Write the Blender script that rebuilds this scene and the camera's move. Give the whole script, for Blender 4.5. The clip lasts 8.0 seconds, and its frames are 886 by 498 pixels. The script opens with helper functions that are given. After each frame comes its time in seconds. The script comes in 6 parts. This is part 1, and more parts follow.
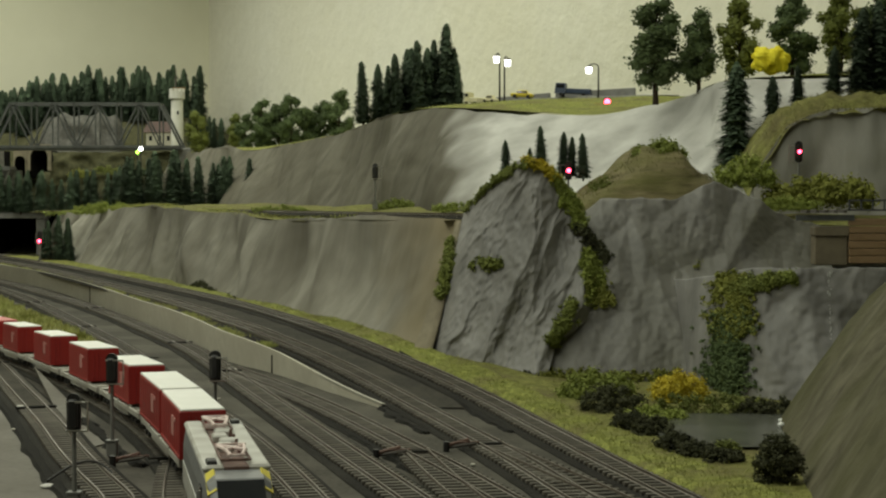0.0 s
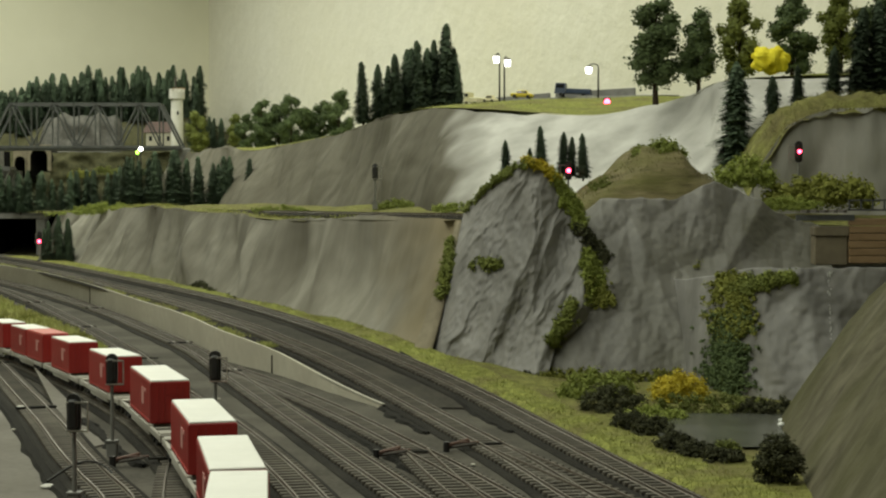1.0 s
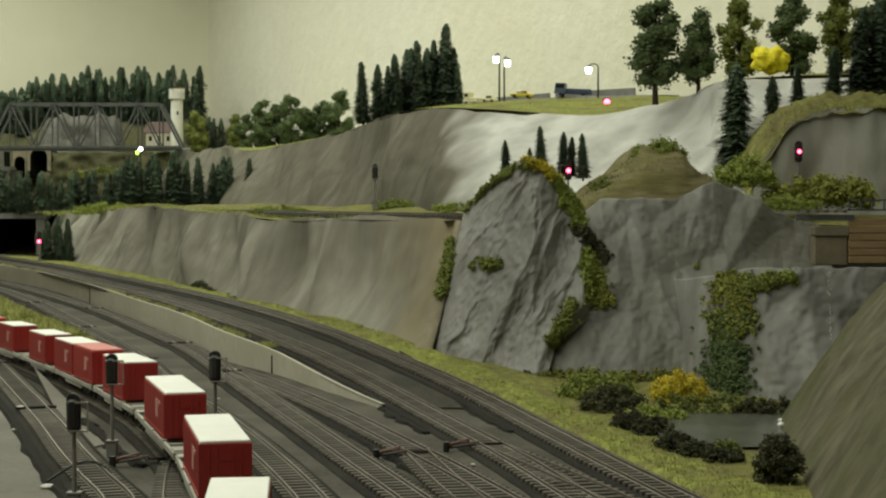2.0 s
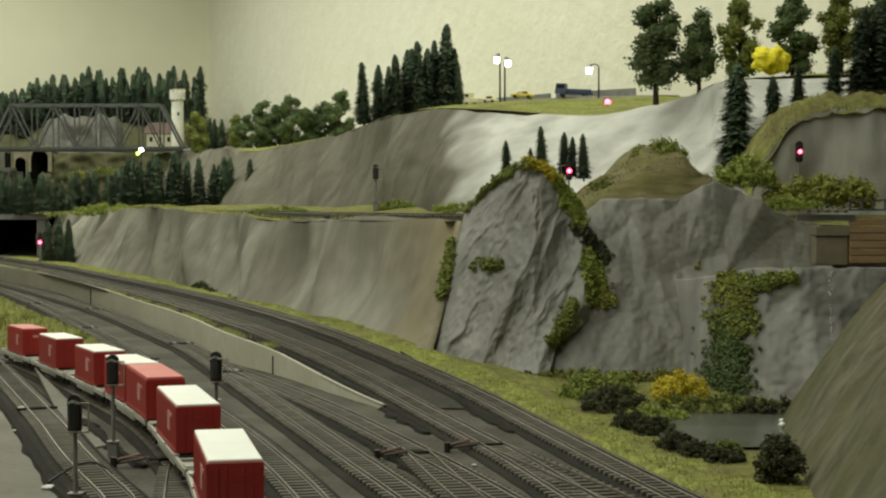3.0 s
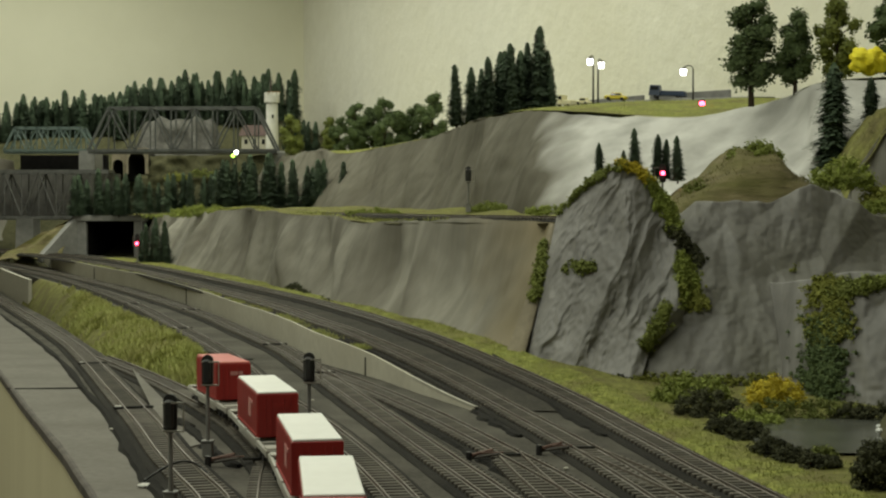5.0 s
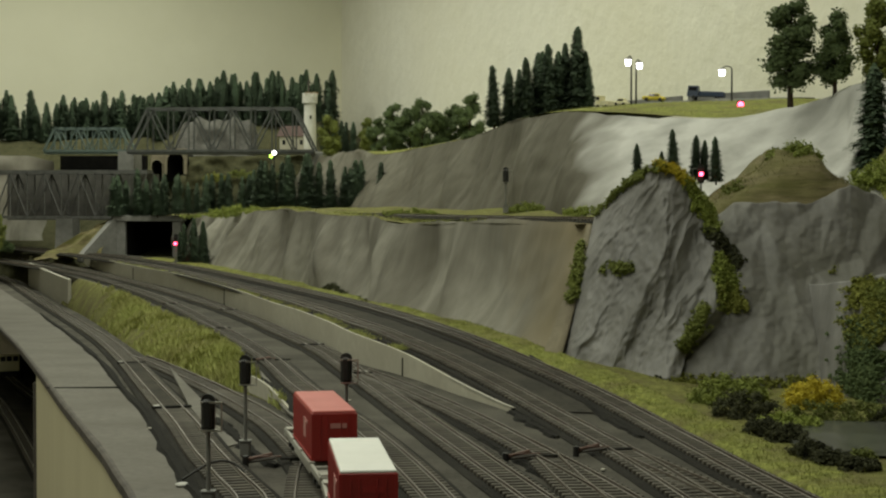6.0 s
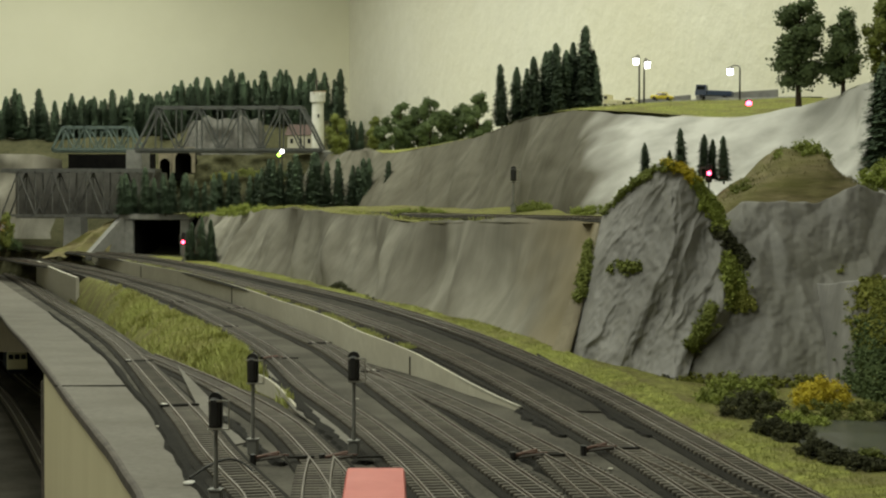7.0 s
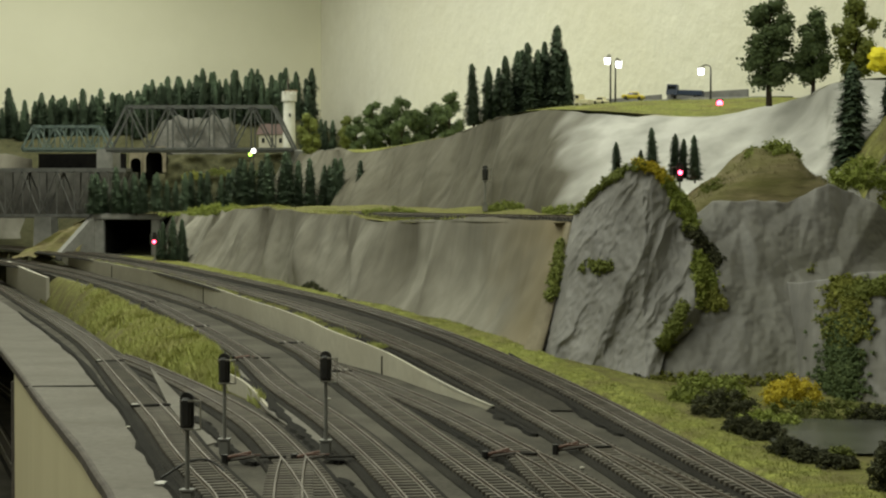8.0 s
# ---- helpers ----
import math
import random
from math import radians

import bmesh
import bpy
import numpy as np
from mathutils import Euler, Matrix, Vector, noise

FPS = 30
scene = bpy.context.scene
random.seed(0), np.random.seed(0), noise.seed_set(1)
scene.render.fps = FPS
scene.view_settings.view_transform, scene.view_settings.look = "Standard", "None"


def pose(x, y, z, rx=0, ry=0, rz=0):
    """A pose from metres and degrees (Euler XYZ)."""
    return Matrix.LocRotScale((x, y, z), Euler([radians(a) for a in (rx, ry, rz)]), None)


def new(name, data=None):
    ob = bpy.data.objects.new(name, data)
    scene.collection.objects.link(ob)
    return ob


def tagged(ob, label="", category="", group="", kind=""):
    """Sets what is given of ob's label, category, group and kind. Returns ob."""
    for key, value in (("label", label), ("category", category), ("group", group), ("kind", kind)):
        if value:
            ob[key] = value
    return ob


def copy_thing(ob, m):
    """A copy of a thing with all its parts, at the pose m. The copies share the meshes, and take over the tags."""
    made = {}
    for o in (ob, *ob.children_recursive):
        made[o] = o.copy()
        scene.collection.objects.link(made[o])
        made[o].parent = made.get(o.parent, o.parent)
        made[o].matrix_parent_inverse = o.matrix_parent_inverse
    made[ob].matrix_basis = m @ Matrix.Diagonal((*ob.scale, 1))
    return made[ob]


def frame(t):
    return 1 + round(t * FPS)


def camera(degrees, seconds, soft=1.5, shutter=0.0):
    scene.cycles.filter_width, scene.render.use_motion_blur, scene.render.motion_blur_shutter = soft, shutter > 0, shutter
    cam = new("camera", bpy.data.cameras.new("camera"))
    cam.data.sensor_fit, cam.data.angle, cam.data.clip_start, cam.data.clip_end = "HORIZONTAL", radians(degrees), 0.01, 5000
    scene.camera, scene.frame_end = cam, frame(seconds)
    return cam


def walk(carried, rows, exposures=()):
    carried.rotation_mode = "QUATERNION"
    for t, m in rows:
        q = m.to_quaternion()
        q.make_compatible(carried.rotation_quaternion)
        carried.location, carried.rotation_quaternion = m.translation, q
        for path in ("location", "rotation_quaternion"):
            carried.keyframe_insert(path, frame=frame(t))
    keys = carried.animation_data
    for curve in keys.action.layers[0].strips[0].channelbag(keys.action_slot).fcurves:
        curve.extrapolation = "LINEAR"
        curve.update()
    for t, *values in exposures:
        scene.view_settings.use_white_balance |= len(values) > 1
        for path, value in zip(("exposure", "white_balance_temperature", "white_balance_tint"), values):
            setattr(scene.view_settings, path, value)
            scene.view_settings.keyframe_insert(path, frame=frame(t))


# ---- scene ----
from mathutils.bvhtree import BVHTree

# ---- camera ----
cam = camera(30.99, 8.0, soft=2.2)
EYE = (0.0, 0.0, 0.175)
walk(cam, [(t, pose(*EYE, rx, ry, rz)) for t, rx, ry, rz in [
    (0.0, 88.3596, 0.0, 0.0), (0.5, 88.3596, 0.0043, -0.001), (1.0, 88.3629, 0.0269, -0.0015),
    (1.5, 88.3629, 0.0269, -0.0015), (3.0, 88.3798, 0.099, 0.0197), (3.5, 88.3962, 0.0588, 0.4839),
    (4.0, 88.4093, 0.0555, 0.9286), (4.5, 88.4366, 0.024, 2.2517), (6.0, 88.4868, -0.0712, 4.6734),
    (6.5, 88.4693, -0.1592, 5.1877), (7.0, 88.4461, -0.1488, 4.9477), (7.5, 88.4433, -0.1211, 3.9903),
    (8.0, 88.4267, -0.111, 3.9378)]], exposures=[(0.0, -0.26), (0.4, 0.0), (0.8, 0.12), (1.0, 0.0), (1.2, -0.26), (1.5, -0.23), (1.7, 0.0), (2.8, 0.02), (3.0, 0.12), (3.5, -0.16), (4.0, -0.02), (4.5, -0.08), (6.0, -0.34), (6.5, -0.04), (7.0, 0.0), (7.5, -0.03), (8.0, 0.03)])

# ---- light ----
world = bpy.data.worlds.new("world")
scene.world = world
world.use_nodes = True
world.node_tree.nodes["Background"].inputs[0].default_value = (0.9, 0.95, 1.0, 1)
world.node_tree.nodes["Background"].inputs[1].default_value = 0.05


def ceiling_lamp(x, y, turn, power):
    data = bpy.data.lights.new("tube_light", "AREA")
    data.shape, data.size, data.size_y, data.energy, data.color = "RECTANGLE", 2.4, 1.2, power, (0.97, 1.0, 0.82)
    lamp = new("tube_light", data)
    lamp.matrix_world = pose(x, y, 1.40, 0, 0, turn)


for lx, ly, lp in [(-0.1, 3.1, 16.5), (-1.5, 4.9, 36.5), (-0.8, 1.0, 30.5)]:
    ceiling_lamp(lx, ly, -66, lp)


# ---- materials ----
def material(name, c1, c2, scale=60, rough=0.75, bump=0.25, depth=0.001, stain=None, stain_scale=4, stain_amount=0.5,
             stretch=(1, 1, 1), metal=0.0, random_value=0.0, glow=None, glow_power=0.0, detail=6):
    m = bpy.data.materials.new(name)
    m.use_nodes = True
    nt = m.node_tree
    n, link = nt.nodes, nt.links.new
    b = n["Principled BSDF"]
    b.inputs["Roughness"].default_value, b.inputs["Metallic"].default_value = rough, metal
    b.inputs["Specular IOR Level"].default_value = 0.5 if rough < 0.9 else 0.15
    co, mp, nz, ramp = n.new("ShaderNodeTexCoord"), n.new("ShaderNodeMapping"), n.new("ShaderNodeTexNoise"), n.new("ShaderNodeValToRGB")
    mp.inputs["Scale"].default_value = stretch
    nz.inputs["Scale"].default_value, nz.inputs["Detail"].default_value = scale, detail
    nz.inputs["Roughness"].default_value = 0.62
    link(co.outputs["Object"], mp.inputs["Vector"])
    link(mp.outputs["Vector"], nz.inputs["Vector"])
    link(nz.outputs["Fac"], ramp.inputs["Fac"])
    ramp.color_ramp.elements[0].position, ramp.color_ramp.elements[1].position = 0.32, 0.68
    ramp.color_ramp.elements[0].color, ramp.color_ramp.elements[1].color = (*c1, 1), (*c2, 1)
    out = ramp.outputs["Color"]
    if stain:
        s, mix, r2 = n.new("ShaderNodeTexNoise"), n.new("ShaderNodeMix"), n.new("ShaderNodeMapRange")
        s.inputs["Scale"].default_value, s.inputs["Detail"].default_value = stain_scale, 5
        link(mp.outputs["Vector"], s.inputs["Vector"])
        link(s.outputs["Fac"], r2.inputs["Value"])
        r2.inputs["From Min"].default_value, r2.inputs["From Max"].default_value = 0.42, 0.66
        r2.inputs["To Max"].default_value = stain_amount
        mix.data_type = "RGBA"
        link(r2.outputs["Result"], mix.inputs["Factor"])
        link(out, mix.inputs["A"])
        mix.inputs["B"].default_value = (*stain, 1)
        out = mix.outputs["Result"]
    if random_value:
        info, hsv, mr = n.new("ShaderNodeObjectInfo"), n.new("ShaderNodeHueSaturation"), n.new("ShaderNodeMapRange")
        link(info.outputs["Random"], mr.inputs["Value"])
        mr.inputs["To Min"].default_value, mr.inputs["To Max"].default_value = 1 - random_value, 1 + random_value
        link(mr.outputs["Result"], hsv.inputs["Value"])
        link(out, hsv.inputs["Color"])
        out = hsv.outputs["Color"]
    link(out, b.inputs["Base Color"])
    if bump:
        bp = n.new("ShaderNodeBump")
        bp.inputs["Strength"].default_value, bp.inputs["Distance"].default_value = bump, depth
        link(nz.outputs["Fac"], bp.inputs["Height"])
        link(bp.outputs["Normal"], b.inputs["Normal"])
    if glow:
        b.inputs["Emission Color"].default_value, b.inputs["Emission Strength"].default_value = (*glow, 1), glow_power
    return m


M = {
    "wall": material("wall_paint", (0.80, 0.78, 0.69), (0.85, 0.83, 0.74), 16, 0.9, 0.6, 0.012, (0.77, 0.74, 0.62), 1.5, 0.6),
    "wall_left": material("wall_paint_green", (0.79, 0.77, 0.62), (0.83, 0.81, 0.66), 5, 0.9, 0.08, 0.004, (0.75, 0.73, 0.58), 0.8, 0.5),
    "ceiling": material("ceiling_paint", (0.75, 0.73, 0.66), (0.8, 0.78, 0.7), 10, 0.9, 0.1),
    "room_floor": material("room_floor_vinyl", (0.10, 0.09, 0.08), (0.16, 0.15, 0.13), 20, 0.6, 0.1),
    "deck": material("grey_deck_paint", (0.044, 0.041, 0.034), (0.088, 0.082, 0.069), 260, 0.92, 0.8, 0.0012, (0.145, 0.134, 0.112), 10, 0.6),
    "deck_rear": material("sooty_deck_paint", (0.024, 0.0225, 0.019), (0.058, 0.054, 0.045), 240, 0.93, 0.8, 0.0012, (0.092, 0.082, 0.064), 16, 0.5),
    "edge_board": material("grey_edge_board", (0.112, 0.104, 0.087), (0.178, 0.166, 0.140), 130, 0.82, 0.4, 0.0008, (0.095, 0.084, 0.066), 9, 0.65),
    "bed": material("dark_ballast_foam", (0.010, 0.0095, 0.008), (0.030, 0.028, 0.024), 420, 0.95, 0.8, 0.001, (0.05, 0.047, 0.04), 9, 0.35),
    "bed_edge": material("black_foam_edge", (0.009, 0.0085, 0.0075), (0.022, 0.021, 0.018), 300, 0.95, 0.5, 0.001),
    "sleeper": material("sleeper_plastic", (0.072, 0.063, 0.050), (0.118, 0.105, 0.084), 300, 0.8, 0.2, 0.0004, random_value=0.25),
    "rail": material("rail_steel", (0.105, 0.089, 0.072), (0.175, 0.154, 0.127), 160, 0.5, 0.15, 0.0003, (0.085, 0.06, 0.042), 25, 0.7, metal=0.45),
    "plaster": material("plaster_cliff", (0.20, 0.19, 0.158), (0.32, 0.305, 0.262), 20, 0.92, 0.35, 0.004, (0.115, 0.104, 0.08), 6, 0.6, (1, 1, 0.2)),
    # Browner plaster, darkened further for the shade on the upper cliff's left.
    "plaster_shaded": material("dark_plaster_cliff", (0.102, 0.094, 0.073), (0.188, 0.177, 0.144), 20, 0.92, 0.35, 0.004, (0.085, 0.076, 0.056), 5, 0.6, (1, 1, 0.2)),
    "forest": material("forest_floor", (0.035, 0.036, 0.018), (0.085, 0.082, 0.042), 60, 0.95, 0.8, 0.003, (0.11, 0.105, 0.06), 9, 0.5),
    "plaster_pale": material("pale_plaster_cliff", (0.31, 0.305, 0.28), (0.46, 0.45, 0.42), 22, 0.9, 0.5, 0.004, (0.20, 0.19, 0.165), 6, 0.6, (1, 1, 0.25)),
    "rock": material("cast_rock", (0.185, 0.180, 0.174), (0.315, 0.306, 0.298), 34, 0.6, 0.55, 0.003, (0.125, 0.121, 0.112), 13, 0.6, (1, 1, 0.4)),
    "rock_mossy": material("mossy_cast_rock", (0.135, 0.130, 0.122), (0.235, 0.228, 0.214), 26, 0.6, 0.5, 0.003, (0.088, 0.086, 0.056), 8, 0.7, (1, 1, 0.6)),
    "grass": material("flock_grass", (0.12, 0.135, 0.03), (0.34, 0.36, 0.095), 120, 0.95, 0.9, 0.003, (0.155, 0.13, 0.062), 22, 0.75),
    "grass_blade": material("static_grass", (0.27, 0.30, 0.075), (0.48, 0.50, 0.17), 40, 0.8, 0, stain=(0.28, 0.25, 0.10), stain_scale=9),
    "olive": material("olive_flock", (0.115, 0.118, 0.034), (0.27, 0.27, 0.085), 110, 0.95, 0.9, 0.003, (0.12, 0.098, 0.05), 20, 0.7),
    "strata": material("brown_strata", (0.105, 0.09, 0.045), (0.215, 0.185, 0.098), 34, 0.95, 0.9, 0.003, (0.135, 0.14, 0.042), 12, 0.6, (1, 1, 5)),
    "needles": material("dark_needles", (0.048, 0.078, 0.046), (0.112, 0.160, 0.094), 180, 0.85, 0, random_value=0.3),
    "leaf_dark": material("dark_leaf_foam", (0.050, 0.080, 0.028), (0.115, 0.155, 0.058), 140, 0.85, 0, random_value=0.25),
    "leaf_olive": material("olive_leaf_foam", (0.115, 0.138, 0.026), (0.215, 0.245, 0.055), 140, 0.85, 0, random_value=0.15),
    "leaf_bright": material("bright_leaf_foam", (0.165, 0.20, 0.032), (0.32, 0.375, 0.08), 140, 0.85, 0, random_value=0.2),
    "leaf_shrub": material("dull_green_foam", (0.17, 0.185, 0.04), (0.30, 0.31, 0.08), 140, 0.9, 0, random_value=0.15),
    "leaf_yellow": material("yellow_foam", (0.86, 0.72, 0.02), (0.95, 0.84, 0.05), 90, 0.85, 0.3),
    "leaf_ochre": material("ochre_foam", (0.46, 0.37, 0.02), (0.66, 0.54, 0.05), 120, 0.85, 0.3),
    "leaf_black": material("blackish_brush", (0.040, 0.043, 0.024), (0.095, 0.098, 0.054), 140, 0.9, 0, random_value=0.2),
    "bark": material("bark", (0.03, 0.022, 0.015), (0.07, 0.052, 0.036), 200, 0.9, 0.5, 0.0006),
    "concrete": material("beige_concrete", (0.45, 0.425, 0.345), (0.53, 0.505, 0.415), 90, 0.85, 0.2, 0.0005, (0.40, 0.37, 0.295), 8, 0.5),
    "concrete_grey": material("grey_concrete", (0.20, 0.20, 0.19), (0.29, 0.285, 0.27), 60, 0.85, 0.3, 0.001, (0.14, 0.14, 0.13), 8, 0.5),
    "concrete_top": material("pale_concrete_cap", (0.42, 0.40, 0.34), (0.50, 0.48, 0.41), 90, 0.8, 0.15),
    # Near-black: the bores' unlit depth as a colour; the far girder shares it.
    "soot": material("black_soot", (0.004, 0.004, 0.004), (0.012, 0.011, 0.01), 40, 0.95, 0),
    "panel": material("cream_panel", (0.64, 0.58, 0.39), (0.70, 0.64, 0.44), 14, 0.7, 0.1, 0.0005, (0.60, 0.54, 0.35), 3, 0.4, (1, 1, 0.2)),
    "wood": material("brown_timber", (0.20, 0.125, 0.060), (0.30, 0.20, 0.105), 50, 0.7, 0.3, 0.0006, stretch=(1, 1, 4)),
    "dark_wood": material("dark_timber", (0.05, 0.042, 0.036), (0.11, 0.095, 0.08), 60, 0.8, 0.3, 0.0006),
    "steel": material("grey_bridge_steel", (0.058, 0.062, 0.061), (0.102, 0.108, 0.105), 60, 0.6, 0.2, 0.0004, (0.05, 0.048, 0.045), 12, 0.5),
    "steel_dark": material("dark_bridge_steel", (0.07, 0.071, 0.068), (0.13, 0.13, 0.124), 60, 0.6, 0.2, 0.0004),
    "steel_green": material("green_bridge_steel", (0.08, 0.115, 0.105), (0.13, 0.17, 0.155), 60, 0.6, 0.2, 0.0004),
    "red": material("red_container_paint", (0.30, 0.018, 0.016), (0.36, 0.026, 0.022), 40, 0.42, 0.06, 0.0003, (0.25, 0.018, 0.016), 20, 0.5, random_value=0.1),
    "red_roof": material("faded_red_roof", (0.50, 0.10, 0.085), (0.58, 0.14, 0.12), 40, 0.5, 0.06, 0.0003),
    "white_roof": material("white_container_roof", (0.78, 0.78, 0.74), (0.86, 0.86, 0.82), 50, 0.45, 0.05, 0.0002, (0.70, 0.70, 0.64), 14, 0.4),
    "logo": material("pale_red_emblem", (0.52, 0.22, 0.20), (0.58, 0.27, 0.25), 60, 0.5, 0),
    "wagon": material("pale_grey_wagon", (0.42, 0.41, 0.37), (0.53, 0.52, 0.47), 120, 0.6, 0.15, 0.0003, (0.22, 0.19, 0.15), 30, 0.5),
    "black": material("black_plastic", (0.010, 0.010, 0.010), (0.022, 0.021, 0.020), 120, 0.55, 0.1, 0.0002),
    "wheel": material("wheel_metal", (0.06, 0.055, 0.05), (0.12, 0.11, 0.10), 120, 0.45, 0.1, 0.0002, metal=0.6),
    "metal": material("bright_metal", (0.40, 0.39, 0.36), (0.52, 0.51, 0.47), 120, 0.35, 0, metal=0.8),
    "grey_plastic": material("grey_plastic", (0.16, 0.16, 0.15), (0.22, 0.22, 0.205), 120, 0.6, 0.1),
    "loco_white": material("loco_white", (0.46, 0.455, 0.42), (0.58, 0.575, 0.54), 90, 0.45, 0.1, stain=(0.26, 0.235, 0.20), stain_scale=45, stain_amount=0.7),
    "loco_grey": material("loco_grey", (0.16, 0.165, 0.17), (0.21, 0.215, 0.22), 60, 0.4, 0.05),
    "loco_yellow": material("loco_yellow", (0.62, 0.52, 0.03), (0.70, 0.60, 0.05), 60, 0.4, 0.05),
    "loco_brown": material("loco_brown_roof", (0.13, 0.07, 0.055), (0.19, 0.11, 0.09), 90, 0.6, 0.1),
    "panto": material("pantograph_pink", (0.66, 0.52, 0.49), (0.76, 0.63, 0.60), 90, 0.5, 0.05),
    "glass": material("dark_glass", (0.012, 0.014, 0.016), (0.02, 0.022, 0.025), 20, 0.08, 0),
    "red_led": material("red_led", (0.8, 0.02, 0.05), (0.9, 0.03, 0.06), 20, 0.4, 0, glow=(1.0, 0.06, 0.12), glow_power=14),
    "white_led": material("white_led", (0.9, 0.9, 0.9), (0.95, 0.95, 0.95), 20, 0.4, 0, glow=(1.0, 0.97, 0.92), glow_power=9),
    "green_led": material("green_led", (0.4, 0.8, 0.05), (0.5, 0.9, 0.08), 20, 0.4, 0, glow=(0.5, 1.0, 0.1), glow_power=5),
    "road": material("model_asphalt", (0.19, 0.19, 0.18), (0.26, 0.26, 0.245), 160, 0.85, 0.3, 0.0005),
    "car_yellow": material("car_yellow", (0.62, 0.50, 0.04), (0.68, 0.55, 0.06), 30, 0.3, 0),
    "car_cream": material("car_cream", (0.70, 0.66, 0.42), (0.75, 0.70, 0.46), 30, 0.3, 0),
    "car_blue": material("truck_blue", (0.02, 0.035, 0.075), (0.03, 0.048, 0.10), 30, 0.35, 0),
    "near_plaster": material("brown_near_plaster", (0.068, 0.062, 0.040), (0.155, 0.142, 0.098), 45, 0.92, 0.7, 0.004, (0.075, 0.075, 0.03), 10, 0.7, (1, 1, 0.5)),
    "rock_dark": material("dark_cast_rock", (0.062, 0.060, 0.053), (0.125, 0.120, 0.107), 50, 0.8, 0.9, 0.004),
    "pond": material("pond_resin", (0.075, 0.08, 0.07), (0.13, 0.135, 0.115), 40, 0.2, 0.15, 0.001, (0.09, 0.09, 0.075), 9, 0.5),
    "tower": material("white_tower_render", (0.60, 0.59, 0.54), (0.70, 0.69, 0.64), 60, 0.85, 0.2, 0.0006, (0.35, 0.34, 0.30), 12, 0.5),
    "roof_red": material("red_tile_roof", (0.07, 0.042, 0.038), (0.11, 0.07, 0.062), 120, 0.8, 0.3, 0.0006),
    "stone": material("tan_stone_portal", (0.22, 0.19, 0.13), (0.32, 0.28, 0.20), 60, 0.85, 0.4, 0.001, (0.12, 0.10, 0.07), 10, 0.5),
    "board": material("stained_board", (0.12, 0.10, 0.065), (0.19, 0.16, 0.105), 40, 0.8, 0.2, 0.0005),
    "resin": material("white_resin", (0.72, 0.73, 0.72), (0.85, 0.86, 0.85), 60, 0.15, 0.1),
    "backing": material("far_grey_wood", (0.075, 0.072, 0.066), (0.135, 0.13, 0.12), 30, 0.8, 0.2),
}


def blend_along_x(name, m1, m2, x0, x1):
    """A copy of one material whose colour turns into another along x, with a ragged edge."""
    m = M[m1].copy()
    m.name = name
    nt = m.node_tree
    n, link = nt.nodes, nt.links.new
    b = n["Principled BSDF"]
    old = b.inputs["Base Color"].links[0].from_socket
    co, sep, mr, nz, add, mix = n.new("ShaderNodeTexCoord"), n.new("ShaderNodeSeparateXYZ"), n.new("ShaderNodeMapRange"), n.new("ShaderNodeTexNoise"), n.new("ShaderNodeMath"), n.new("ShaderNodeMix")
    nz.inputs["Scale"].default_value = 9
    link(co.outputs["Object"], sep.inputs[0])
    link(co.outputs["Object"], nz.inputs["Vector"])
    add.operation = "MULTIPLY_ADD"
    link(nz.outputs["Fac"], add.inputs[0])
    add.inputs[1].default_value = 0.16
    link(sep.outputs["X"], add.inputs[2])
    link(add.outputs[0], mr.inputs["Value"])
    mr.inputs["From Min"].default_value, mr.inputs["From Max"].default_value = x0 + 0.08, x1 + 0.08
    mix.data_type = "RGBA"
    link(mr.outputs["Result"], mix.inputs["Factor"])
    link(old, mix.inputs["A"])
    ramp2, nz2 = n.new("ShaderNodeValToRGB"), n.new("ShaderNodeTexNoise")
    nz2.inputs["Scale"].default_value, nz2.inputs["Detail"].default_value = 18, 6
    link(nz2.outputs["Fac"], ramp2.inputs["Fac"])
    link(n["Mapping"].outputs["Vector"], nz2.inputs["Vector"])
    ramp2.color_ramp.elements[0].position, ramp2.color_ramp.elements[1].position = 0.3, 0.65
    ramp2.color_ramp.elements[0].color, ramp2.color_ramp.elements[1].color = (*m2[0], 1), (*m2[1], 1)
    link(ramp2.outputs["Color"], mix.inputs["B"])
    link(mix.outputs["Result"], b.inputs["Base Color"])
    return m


M["plaster_end"] = blend_along_x("plaster_grey_to_straw", "plaster", ((0.15, 0.122, 0.068), (0.27, 0.225, 0.14)), -0.075, 0.02)
# Shaded left and lit right of the upper cliff, blended into its colour.
M["plaster_mixed"] = blend_along_x("plaster_grey_to_pale", "plaster_shaded", ((0.38, 0.375, 0.355), (0.60, 0.595, 0.57)), 0.005, 0.07)


